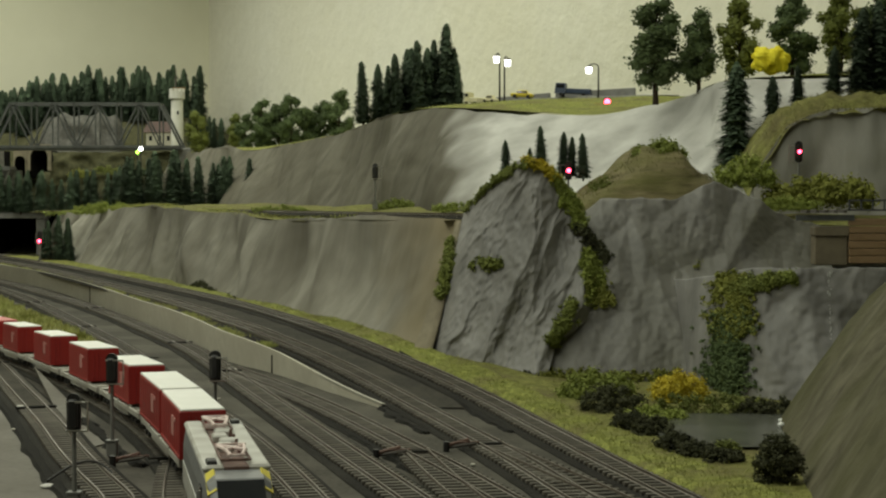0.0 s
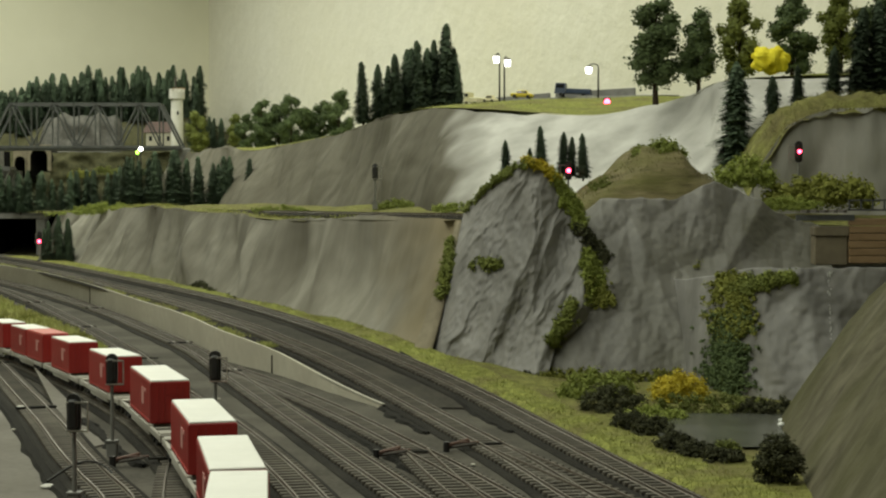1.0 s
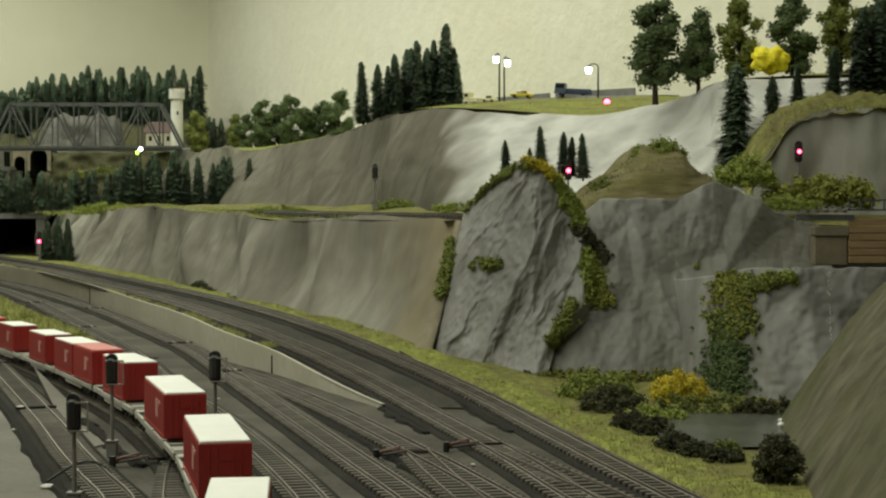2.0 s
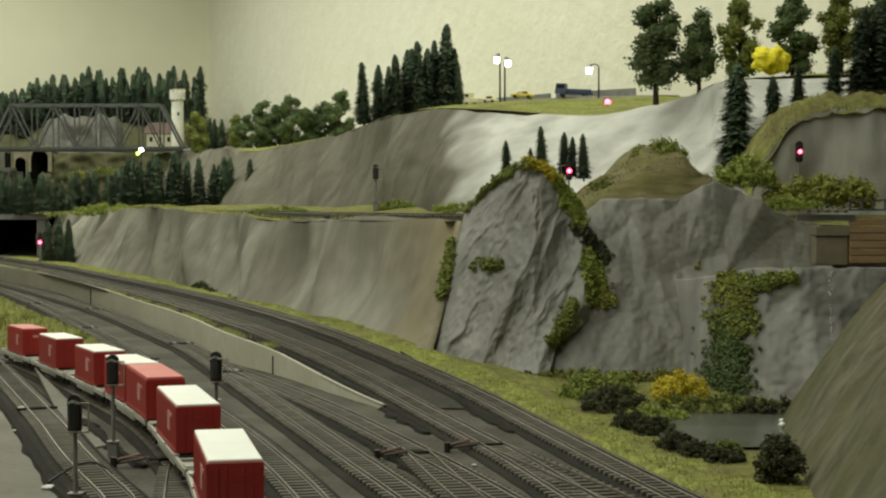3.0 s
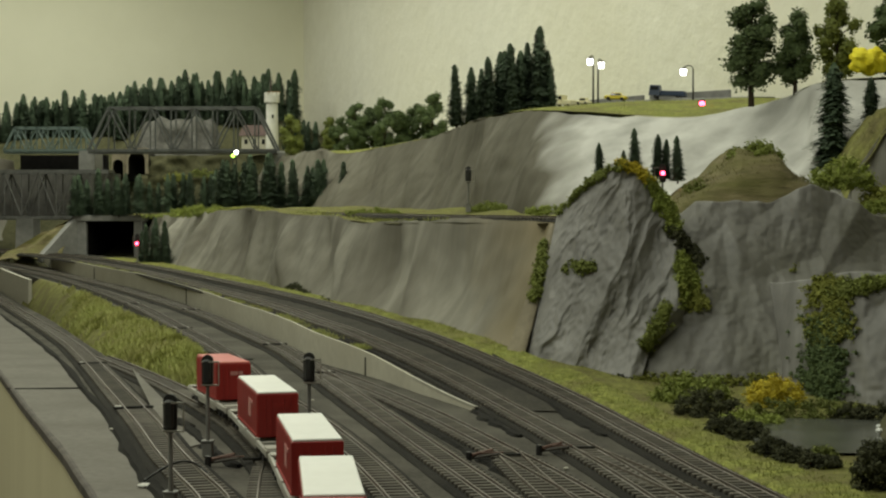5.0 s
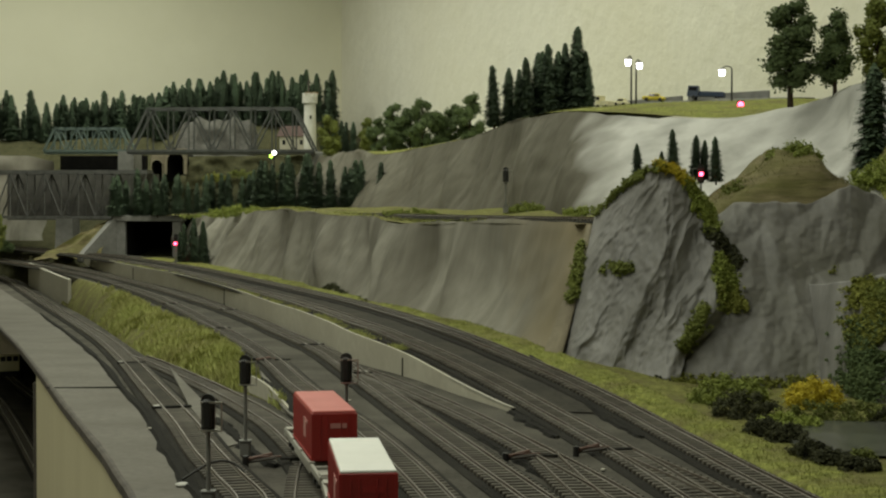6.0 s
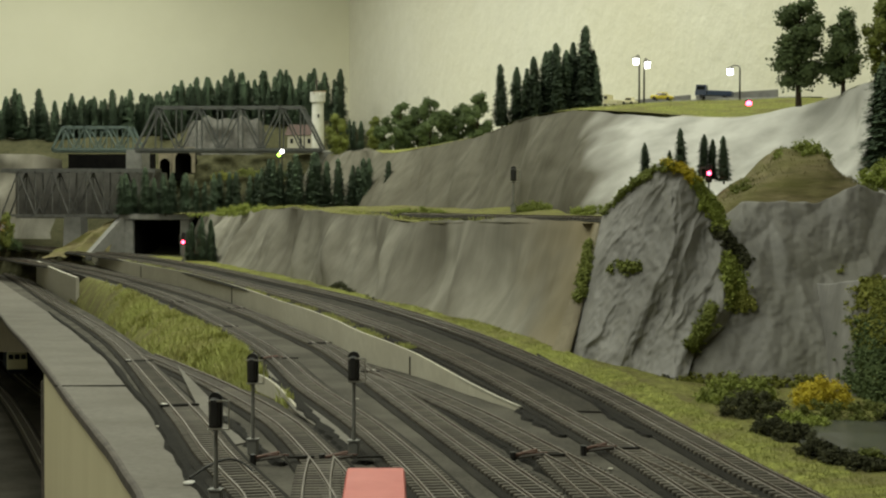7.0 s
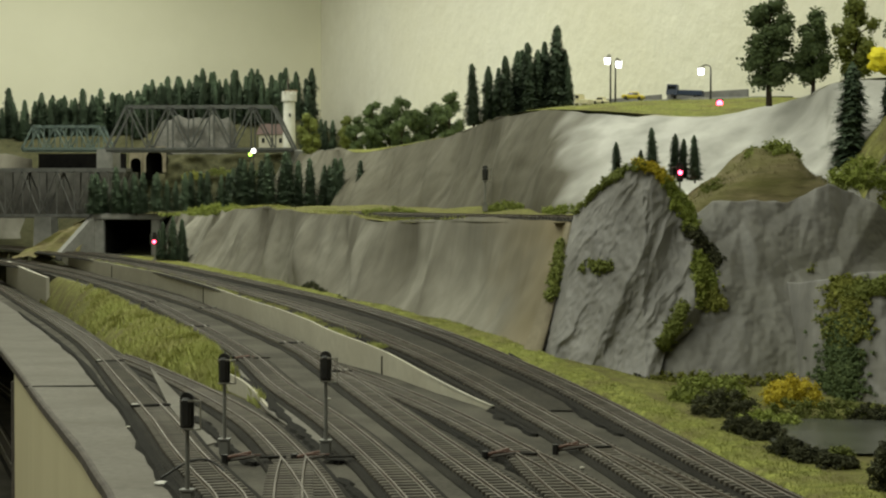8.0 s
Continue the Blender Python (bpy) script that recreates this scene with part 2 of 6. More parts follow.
# ---- mesh helpers ----
class Geo:
    """Collects boxes, tubes and sheets into one mesh."""

    def __init__(self):
        self.v, self.f = [], []

    def add(self, verts, faces):
        k = len(self.v)
        self.v += [tuple(p) for p in verts]
        self.f += [tuple(i + k for i in f) for f in faces]
        return self

    def box(self, size, m=None, taper=1.0, chamfer=0.0):
        x, y, z = (a / 2 for a in size)
        m = m or Matrix.Identity(4)
        if chamfer:
            c = min(chamfer, x * 0.9, y * 0.9, z * 0.9)
            pts = []
            for h, ins in ((-z, c), (-z + c, 0), (z - c, 0), (z, c)):
                a, b = x - ins, y - ins
                pts += [(a - c, -b, h), (a, -b + c, h), (a, b - c, h), (a - c, b, h), (-a + c, b, h), (-a, b - c, h), (-a, -b + c, h), (-a + c, -b, h)]
            faces = [tuple(range(7, -1, -1)), tuple(range(24, 32))]
            for r in range(3):
                for i in range(8):
                    faces.append((r * 8 + i, r * 8 + (i + 1) % 8, r * 8 + 8 + (i + 1) % 8, r * 8 + 8 + i))
            return self.add([m @ Vector(p) for p in pts], faces)
        t = taper
        pts = [(-x, -y, -z), (x, -y, -z), (x, y, -z), (-x, y, -z), (-x * t, -y * t, z), (x * t, -y * t, z), (x * t, y * t, z), (-x * t, y * t, z)]
        return self.add([m @ Vector(p) for p in pts],
                        [(0, 3, 2, 1), (4, 5, 6, 7), (0, 1, 5, 4), (1, 2, 6, 5), (2, 3, 7, 6), (3, 0, 4, 7)])

    def tube(self, a, b, r, r2=None, n=8):
        a, b = Vector(a), Vector(b)
        r2 = r if r2 is None else r2
        q = (b - a).to_track_quat("Z", "Y")
        ring = [q @ Vector((math.cos(i * math.tau / n), math.sin(i * math.tau / n), 0)) for i in range(n)]
        pts = [a + r * p for p in ring] + [b + r2 * p for p in ring]
        return self.add(pts, [(i, (i + 1) % n, n + (i + 1) % n, n + i) for i in range(n)] + [tuple(range(n - 1, -1, -1)), tuple(range(n, 2 * n))])

    def ball(self, c, r, n=8, squash=1.0):
        c, pts, faces = Vector(c), [], []
        rows = n // 2 + 1
        for j in range(rows + 1):
            th = math.pi * j / rows
            for i in range(n):
                ph = math.tau * i / n
                pts.append(c + Vector((r * math.sin(th) * math.cos(ph), r * math.sin(th) * math.sin(ph), r * squash * math.cos(th))))
        for j in range(rows):
            for i in range(n):
                faces.append((j * n + i, (j + 1) * n + i, (j + 1) * n + (i + 1) % n, j * n + (i + 1) % n))
        return self.add(pts, faces)

    def sheet(self, rows):
        w = len(rows[0])
        faces = [(j * w + i, j * w + i + 1, (j + 1) * w + i + 1, (j + 1) * w + i) for j in range(len(rows) - 1) for i in range(w - 1)]
        return self.add([p for r in rows for p in r], faces)

    def mesh(self, name, mat, smooth=False):
        me = bpy.data.meshes.new(name)
        me.from_pydata(self.v, [], self.f)
        if mat:
            me.materials.append(mat)
        if smooth:
            me.polygons.foreach_set("use_smooth", [True] * len(me.polygons))
        me.update()
        return me


def part(name, geo, mat, parent=None, label="", smooth=False, m=None):
    """One mesh object, under its thing if it has one."""
    ob = new(name, geo.mesh(name, mat, smooth) if isinstance(geo, Geo) else geo)
    if parent:
        ob.parent = parent
    if m:
        ob.matrix_basis = m
    if label:
        ob["label"] = label
    return ob


def thing(name, label, category, m=None, group="", kind=""):
    ob = new(name)
    ob.empty_display_size = 0.02
    if m:
        ob.matrix_basis = m
    return tagged(ob, label, category, group, kind)


def solid(name, geo, mat, label, category, kind="", smooth=False, m=None, group=""):
    return tagged(part(name, geo, mat, None, "", smooth, m), label, category, group, kind)


def fold(a, b, x):
    u = min(max((x - a) / (b - a), 0), 1)
    return u * u * (3 - 2 * u)


def curve(points):
    """X as a smooth function of Y through points (X, Y) in order of rising Y."""
    ys, xs = [p[1] for p in points], [p[0] for p in points]
    n = len(xs)
    slope = [(xs[i + 1] - xs[i]) / (ys[i + 1] - ys[i]) for i in range(n - 1)]
    tan = [slope[0]] + [(slope[i - 1] * (ys[i + 1] - ys[i]) + slope[i] * (ys[i] - ys[i - 1])) / (ys[i + 1] - ys[i - 1]) for i in range(1, n - 1)] + [slope[-1]]

    def at(y):
        if y <= ys[0]:
            return xs[0] + tan[0] * (y - ys[0])
        if y >= ys[-1]:
            return xs[-1] + tan[-1] * (y - ys[-1])
        i = max(k for k in range(n - 1) if ys[k] <= y)
        h = ys[i + 1] - ys[i]
        u = (y - ys[i]) / h
        return ((1 + 2 * u) * (1 - u) ** 2 * xs[i] + u * (1 - u) ** 2 * h * tan[i] + u * u * (3 - 2 * u) * xs[i + 1] + u * u * (u - 1) * h * tan[i + 1])
    return at


def along(points, k):
    """A point at the fraction k of a line through points, by even steps."""
    f = k * (len(points) - 1)
    i = min(int(f), len(points) - 2)
    p = [Vector(points[min(max(j, 0), len(points) - 1)]) for j in (i - 1, i, i + 1, i + 2)]
    u = f - i
    return 0.5 * (2 * p[1] + (p[2] - p[0]) * u + (2 * p[0] - 5 * p[1] + 4 * p[2] - p[3]) * u * u + (3 * p[1] - p[0] - 3 * p[2] + p[3]) * u ** 3)


# ---- levels and lines of the layout ----
def front_z(y):
    u = max(0, min(y, 3.6) - 1.2)
    return -0.029 * (u * u / 0.12 if u < 0.06 else u - 0.03) + 0.029 * max(0, min(y, 3.6) - 3.0) ** 2 / 1.2


def rear_z(y):
    return 0.031 * fold(1.27, 1.85, y)


def flat_z(y):
    return 0.0


def shelf_z(y):
    return 0.157


TRAIN_LINE = curve([(-0.05, -2.6), (-0.05, -1.0), (-0.052, 0.0), (-0.066, 0.4), (-0.08, 0.58), (-0.0889, 0.7), (-0.107, 0.8), (-0.1295, 0.9), (-0.1558, 1.0), (-0.1857, 1.1), (-0.2186, 1.2), (-0.2543, 1.3), (-0.2922, 1.4), (-0.332, 1.5), (-0.3733, 1.6), (-0.4157, 1.7), (-0.4588, 1.8), (-0.663, 2.257), (-0.835, 2.705), (-1.084, 3.326), (-1.207, 3.61), (-1.312, 3.846), (-1.493, 4.262), (-1.689, 4.708), (-1.882, 5.138), (-2.072, 5.564), (-2.266, 6.002), (-2.976, 7.6)])
EDGE_LINE = curve([(-0.165, -2.6), (-0.14, 0.2), (-0.145, 0.5), (-0.164, 0.75), (-0.184, 0.907), (-0.22, 1.002), (-0.257, 1.1), (-0.284, 1.177), (-0.316, 1.269), (-0.358, 1.391), (-0.413, 1.549), (-0.473, 1.722), (-0.51, 1.829), (-0.564, 1.982), (-0.663, 2.257), (-0.835, 2.705), (-1.084, 3.326), (-1.207, 3.61), (-1.312, 3.846), (-1.493, 4.262), (-1.689, 4.708), (-1.882, 5.138), (-2.072, 5.564), (-2.266, 6.002), (-2.976, 7.6)])
LINE_3 = curve([(0.25, -2.6), (0.12, 0.0), (-0.012, 0.6), (-0.075, 0.914), (-0.121, 1.084), (-0.165, 1.229), (-0.254, 1.489), (-0.334, 1.753), (-0.54, 2.325),
                (-0.692, 2.725), (-0.9, 3.222), (-1.255, 3.972), (-1.631, 4.621), (-2.3, 5.7)])
LINE_4 = curve([(0.7, -2.6), (0.22, 0.0), (0.068, 0.6), (-0.017, 0.919), (-0.066, 1.089), (-0.106, 1.228), (-0.158, 1.408), (-0.228, 1.65), (-0.284, 1.84),
                (-0.415, 2.204), (-0.507, 2.452), (-0.604, 2.686), (-0.843, 3.228), (-1.155, 3.881), (-1.564, 4.678), (-2.2, 5.8)])
LINE_5 = curve([(0.8, -2.6), (0.28, 0.0), (0.122, 0.6), (0.034, 0.923), (0.008, 1.013), (-0.031, 1.136), (-0.081, 1.29), (-0.144, 1.461), (-0.181, 1.555), (-0.225, 1.66)])
LINE_6 = curve([(0.85, -2.6), (0.33, 0.0), (0.165, 0.6), (0.078, 0.927), (0.067, 0.979), (0.052, 1.049), (0.032, 1.134), (0.017, 1.192), (-0.008, 1.291), (-0.044, 1.405), (-0.084, 1.507), (-0.128, 1.606), (-0.179, 1.714), (-0.24, 1.865), (-0.322, 2.102), (-0.421, 2.364), (-0.535, 2.639), (-0.685, 3.008), (-0.866, 3.431), (-1.068, 3.851), (-1.294, 4.278), (-1.536, 4.688), (-1.792, 5.079), (-2.3, 5.8)])
LINE_7 = curve([(0.9, -2.6), (0.37, 0.0), (0.215, 0.6), (0.137, 0.926), (0.124, 0.984), (0.109, 1.051), (0.093, 1.129), (0.073, 1.225), (0.05, 1.331), (0.022, 1.421), (-0.01, 1.504), (-0.047, 1.587), (-0.087, 1.678), (-0.133, 1.786), (-0.189, 1.956), (-0.257, 2.153), (-0.335, 2.362), (-0.426, 2.583), (-0.532, 2.835), (-0.658, 3.127), (-0.813, 3.485), (-0.987, 3.852), (-1.181, 4.226), (-1.74, 5.1), (-2.25, 5.8)])
DECK_OUTER = curve([(-0.23, -2.6), (-0.215, 0.3), (-0.222, 0.6), (-0.261, 0.932), (-0.293, 1.011), (-0.328, 1.098), (-0.367, 1.188), (-0.411, 1.294), (-0.46, 1.414), (-0.52, 1.564), (-0.599, 1.761), (-0.685, 1.974), (-0.776, 2.198), (-0.87, 2.425), (-0.977, 2.68), (-1.166, 3.143), (-1.378, 3.648), (-3.015, 7.6)])
BOARD_INNER = curve([(-0.19, -2.6), (-0.165, 0.3), (-0.18, 0.6), (-0.225, 0.936), (-0.246, 0.989), (-0.269, 1.051), (-0.295, 1.125), (-0.326, 1.213), (-0.372, 1.348), (-0.413, 1.466), (-0.431, 1.508), (-0.472, 1.62), (-0.557, 1.86), (-0.655, 2.123), (-0.766, 2.407), (-0.913, 2.782), (-1.097, 3.244), (-1.257, 3.614), (-1.422, 3.974), (-1.639, 4.457), (-1.922, 5.089), (-3.048, 7.6)])
SLOPE_FOOT = curve([(0.0, -2.6), (-0.01, 0.4), (-0.045, 0.75), (-0.085, 0.9), (-0.14, 1.07), (-0.225, 1.3), (-0.327, 1.563), (-0.363, 1.625), (-0.405, 1.713), (-0.456, 1.832), (-0.513, 1.958), (-0.591, 2.151), (-0.701, 2.439), (-0.865, 2.878), (-1.005, 3.242), (-1.13, 3.535), (-1.287, 3.885), (-1.577, 4.548), (-1.941, 5.389), (-2.326, 6.286), (-2.892, 7.6)])
SLOPE_HEAD = curve([(0.004, -2.6), (-0.006, 0.4), (-0.041, 0.75), (-0.081, 0.9), (-0.136, 1.07), (-0.218, 1.3), (-0.29, 1.5), (-0.36, 1.75), (-0.42, 1.95), (-0.672, 2.573),
                    (-0.98, 3.331), (-1.284, 3.969), (-2.0, 5.4)])
WALL_LINE = curve([(-0.047, 1.354), (-0.076, 1.419), (-0.109, 1.495), (-0.144, 1.578), (-0.166, 1.629), (-0.195, 1.686), (-0.238, 1.771), (-0.301, 1.958), (-0.369, 2.151), (-0.438, 2.326), (-0.548, 2.625), (-0.681, 2.966), (-0.826, 3.301), (-0.963, 3.577), (-1.164, 4.0), (-1.489, 4.713), (-2.2, 5.9)])


# ---- room ----
def wall_slab(name, a, b, z0, z1, mat, label):
    a, b = Vector((*a, 0)), Vector((*b, 0))
    d = (b - a).normalized()
    out = Vector((d.y, -d.x, 0)) * 0.1
    pts = [a, b, b + out, a + out]
    g = Geo().add([p + Vector((0, 0, z)) for z in (z0, z1) for p in pts],
                  [(0, 3, 2, 1), (4, 5, 6, 7), (0, 1, 5, 4), (1, 2, 6, 5), (2, 3, 7, 6), (3, 0, 4, 7)])
    solid(name, g, mat, label, "wall", "structure")


C0, C1, C2, C3 = (-1.021, 7.0), (3.423, -3.065), (-0.694, -4.883), (-5.138, 5.182)
wall_slab("wall_east", C1, C0, -0.95, 1.5, M["wall"], "cream painted wall with a rough plaster texture")
wall_slab("wall_north", C0, C3, -0.95, 1.5, M["wall_left"], "smooth cream painted wall in the corner")
wall_slab("wall_west", C3, C2, -0.95, 1.5, M["wall_left"], "smooth cream painted wall")
wall_slab("wall_south", C2, C1, -0.95, 1.5, M["wall"], "cream painted wall behind the layout")
solid("floor", Geo().box((14, 16, 0.1), pose(-0.9, 1, -1.0)), M["room_floor"], "dark vinyl floor of the room", "floor", "structure")
solid("ceiling", Geo().box((14, 16, 0.1), pose(-0.9, 1, 1.55)), M["ceiling"], "white painted ceiling", "ceiling", "structure")


def rough(p, amp, size):
    return amp * noise.noise(Vector(p) * (1 / size))


def y_steps(y0, y1):
    y, out = y0, []
    while y < y1:
        out.append(y)
        y += 0.3 if y < 0.5 else 0.03 if y < 2.4 else 0.07
    return out + [y1]


def deck(name, left, right, zfun, y0, y1, thick, mat, label, columns=10, amp=0.0008):
    """A board between two lines, with a top, two sides and an underside."""
    g, rows = Geo(), []
    for y in y_steps(y0, y1):
        a, b, z = left(y), right(y), zfun(y)
        row = [(a, y, z - thick)]
        for i in range(columns + 1):
            x = a + (b - a) * i / columns
            row.append((x, y, z + rough((x, y, 0), amp, 0.05)))
        rows.append(row + [(b, y, z - thick), (a, y, z - thick)])
    g.sheet(rows)
    return solid(name, g, mat, label, "baseboard", "structure", smooth=False)


deck("ground_edge_board", DECK_OUTER, BOARD_INNER, front_z, -2.6, 5.7, 0.005, M["edge_board"], "grey painted hardboard along the layout edge")
deck("ground_front_deck", BOARD_INNER, SLOPE_FOOT, lambda y: front_z(y) - 0.0005, -2.6, 5.6, 0.012, M["deck"], "dark grey painted baseboard under the front tracks")
deck("ground_yard", SLOPE_HEAD, lambda y: 0.75 if y < 1.35 else WALL_LINE(y), flat_z, -2.6, 5.4, 0.010, M["deck"], "dark grey painted baseboard of the yard", 16)
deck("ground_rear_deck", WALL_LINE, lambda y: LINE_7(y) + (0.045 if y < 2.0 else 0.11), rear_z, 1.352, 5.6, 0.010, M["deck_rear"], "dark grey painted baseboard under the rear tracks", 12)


# board joint and chipped rim on the edge board
joint = Geo()
for k in range(10):
    y = 1.60 + 0.004 * (k % 2)
    x = DECK_OUTER(1.6) + (BOARD_INNER(1.6) - DECK_OUTER(1.6)) * k / 10
    joint.box((0.0165, 0.0022, 0.001), pose(x + 0.008, 1.585 + 0.0012 * k, front_z(1.6) + 0.001))
solid("trim_board_joint", joint, M["bed_edge"], "dark joint between two edge boards", "joint", "structure")
rim = Geo()
rows = []
for y in y_steps(-2.6, 5.6):
    x, z = DECK_OUTER(y), front_z(y)
    w = 0.0012 + abs(rough((y * 3, 1, 2), 0.003, 0.1))
    rows.append([(x - 0.003, y, z - 0.006), (x - 0.003, y, z + 0.0004), (x - 0.001, y, z + 0.0016), (x + w, y, z + 0.0016), (x + w, y, z)])
rim.sheet(rows)
solid("trim_edge_rim", rim, M["dark_wood"], "worn brown rim of the edge board", "trim", "structure")

# panel and post under the edge
rows = []
for y in y_steps(-2.6, 1.86):
    x, z = DECK_OUTER(y) - 0.001, front_z(y)
    rows.append([(x, y, z - 0.0055), (x, y, -0.94), (x + 0.012, y, -0.94), (x + 0.012, y, z - 0.0055)])
fascia = Geo().sheet(rows)
fascia.add(rows[-1], [(0, 1, 2, 3)])
solid("wall_fascia", fascia, M["panel"], "cream fascia panel below the layout edge", "panel", "structure")
solid("post", Geo().box((0.022, 0.03, 0.90), pose(DECK_OUTER(1.92) + 0.014, 1.92, -0.49), chamfer=0.002), M["dark_wood"], "dark timber leg under the layout edge", "post")
solid("ground_lower_deck", Geo().box((4.2, 4.4, 0.02), pose(-2.4, 3.9, -0.335)), M["deck"], "dark lower baseboard in the shade", "baseboard", "structure")
solid("lower_deck_leg", Geo().box((0.05, 0.05, 0.6), pose(-1.6, 2.2, -0.646), chamfer=0.003), M["dark_wood"], "dark timber leg under the lower baseboard", "post")

# beige retaining wall between yard and rear tracks
rows, cap = [], []
wall_ys = [1.356 + 0.03 * k for k in range(142)]
for y in wall_ys:
    x, z = WALL_LINE(y), rear_z(y) + 0.0025
    rows.append([(x + 0.0005, y, -0.004), (x - 0.004, y, -0.004), (x - 0.004, y, z), (x - 0.0012, y, z), (x + 0.0005, y, z - 0.003), (x + 0.0005, y, -0.004)])
    cap.append([(x - 0.0045, y, z - 0.0008), (x - 0.0045, y, z + 0.0005), (x - 0.003, y, z + 0.0005), (x - 0.003, y, z - 0.001)])
retaining = thing("retaining_wall", "beige retaining wall with grass along its top", "wall", kind="structure")
part("wall_face", Geo().sheet(rows), M["concrete"], retaining)
part("wall_cap", Geo().sheet(cap[:6]), M["concrete_top"], retaining, "pale edge of the wall's ramp")
for y in (1.64, 2.80, 3.75):
    part("joint", Geo().box((0.0018, 0.0014, rear_z(y) - 0.002), pose(WALL_LINE(y) - 0.0045, y, rear_z(y) / 2 - 0.002)), M["bed_edge"], retaining)

# grass bank between the front tracks and the yard
rows = []
for y in [1.40 + 0.03 * k for k in range(80)]:
    a, b = Vector((SLOPE_FOOT(y), y, front_z(y) - 0.003)), Vector((SLOPE_HEAD(y), y, 0.001))
    lift = 0.012 * fold(1.40, 1.9, y)
    row = []
    for i in range(13):
        u = i / 12
        p = a.lerp(b, u)
        p.z += lift * math.sin(math.pi * u) ** 0.7 + rough(p, 0.006, 0.06) * math.sin(math.pi * u)
        row.append(tuple(p))
    rows.append(row)
solid("grass_bank", Geo().sheet(rows), M["olive"], "bright green grass bank beside the tracks", "grass", "structure", smooth=True)


def grass_tufts(name, spots, height, label, mat="grass_blade", lean=0.6):
    g = Geo()
    for p in spots:
        p = Vector(p)
        a = random.uniform(0, math.tau)
        h = height * random.uniform(0.5, 1.3)
        w = height * 0.11
        side = Vector((math.cos(a), math.sin(a), 0)) * w
        tip = Vector((random.uniform(-lean, lean), random.uniform(-lean, lean), 1)) * h
        g.add([p - side, p + side, p + tip * 0.55 + side * 0.7, p + tip, p + tip * 0.55 - side * 0.7], [(0, 1, 2, 3, 4)])
    return solid(name, g, M[mat], label, "grass", "stuff")


spots = []
for k in range(30000):
    j, i = random.randrange(len(rows) - 1), random.randrange(12)
    if random.random() < 0.55 + noise.noise(Vector(rows[j][i]) * 12) - 0.9 * fold(2.9, 3.4, rows[j][i][1]):
        a, b, c = Vector(rows[j][i]), Vector(rows[j + 1][i]), Vector(rows[j][i + 1])
        spots.append(a + (b - a) * random.random() + (c - a) * random.random())
grass_tufts("bank_grass", [p for p in spots if noise.noise(p * 16 + Vector((5, 0, 0))) > -0.26], 0.0078, "tufts of static grass on the bank")
grass_tufts("bank_weeds", [p for p in spots if noise.noise(p * 16 + Vector((5, 0, 0))) <= -0.26], 0.0066, "darker tufts of olive grass on the bank", "leaf_shrub")
for k in range(60):
    y = random.uniform(1.65, 3.4)
    solid("stone", Geo().ball((0, 0, 0), random.uniform(0.0016, 0.0034), 6, 0.7), M["concrete_grey"], "small grey stone along the top of the bank", "stone", m=pose(SLOPE_HEAD(y) + random.gauss(0, 0.004), y, 0.0015, 0, 0, 90 * y), group="stones on the bank")

# pale wall at the far end of the bank, and a kerb at its near end
rows = [[(SLOPE_FOOT(y) + 0.012, y, -0.09), (SLOPE_FOOT(y) + 0.004, y, -0.09), (SLOPE_FOOT(y) + 0.004, y, 0.004), (SLOPE_FOOT(y) + 0.012, y, 0.004)] for y in (3.66, 3.8, 4.0, 4.2, 4.7)]
g = Geo().sheet(rows)
g.add(rows[0], [(0, 1, 2, 3)])
solid("wall_bank_end", g, M["concrete_top"], "pale concrete wall at the end of the bank", "wall", "structure")
rows = []
for y in [1.30 + 0.02 * k for k in range(14)]:
    x, h = SLOPE_FOOT(y) + 0.004, 0.009 * fold(1.30, 1.55, y)
    rows.append([(x - 0.003, y, -0.008), (x - 0.003, y, h), (x - 0.0005, y, h), (x - 0.0003, y, 0.0005)])
g = Geo().sheet(rows)
g.add(rows[-1], [(0, 1, 2, 3)])
solid("wall_bank_kerb", g, M["concrete"], "low beige kerb wall beside the track", "kerb", "structure")


# ---- cliffs ----
def cliff(name, base, top, mat, label, n=150, m=34, amp=0.014, rib=0.05, lean=1.4, fine=0.004, seed=0.0, bulge=0.0, smooth=True, slant=0.10):
    """A face from a base line to a top line with draped, slanting ribs."""
    rows, gone = [], [0.0]
    for j in range(n):
        gone.append(gone[-1] + (along(base, (j + 1) / n) - along(base, j / n)).length)
    for j in range(n + 1):
        k = j / n
        a, b = along(base, k), along(top, k)
        side = (along(base, min(k + 0.01, 1)) - along(base, max(k - 0.01, 0)))
        out = Vector((-side.y, side.x, 0)).normalized()
        row = []
        for i in range(m + 1):
            u = i / m
            p = a.lerp(b, u)
            p.x, p.y = a.x + (b.x - a.x) * u ** lean, a.y + (b.y - a.y) * u ** lean
            w = math.sin(math.pi * min(u * 1.05, 1)) * 0.8 + 0.2
            sl = (gone[j] - slant * u) / rib
            q = Vector((sl, u * 0.45, seed))
            broad, ridge = noise.noise(q * 0.55 + Vector((7, 0, 0))), noise.noise(q * 1.3)
            d = amp * (1.7 * broad + 0.55 * (0.45 - 1.6 * abs(ridge)) + 0.14 * noise.noise(q * 3.1)) * w + fine * noise.noise(p * 40) * w + bulge * math.sin(math.pi * u)
            p += out * d
            p.z += 0.009 * broad * u * u + fine * 0.7 * noise.noise(Vector((p.x * 30, p.y * 30, seed))) * (1 if 0 < i else 0)
            row.append(tuple(p))
        rows.append(row)
    return solid(name, Geo().sheet(rows), mat, label, "cliff", "structure", smooth=smooth), rows


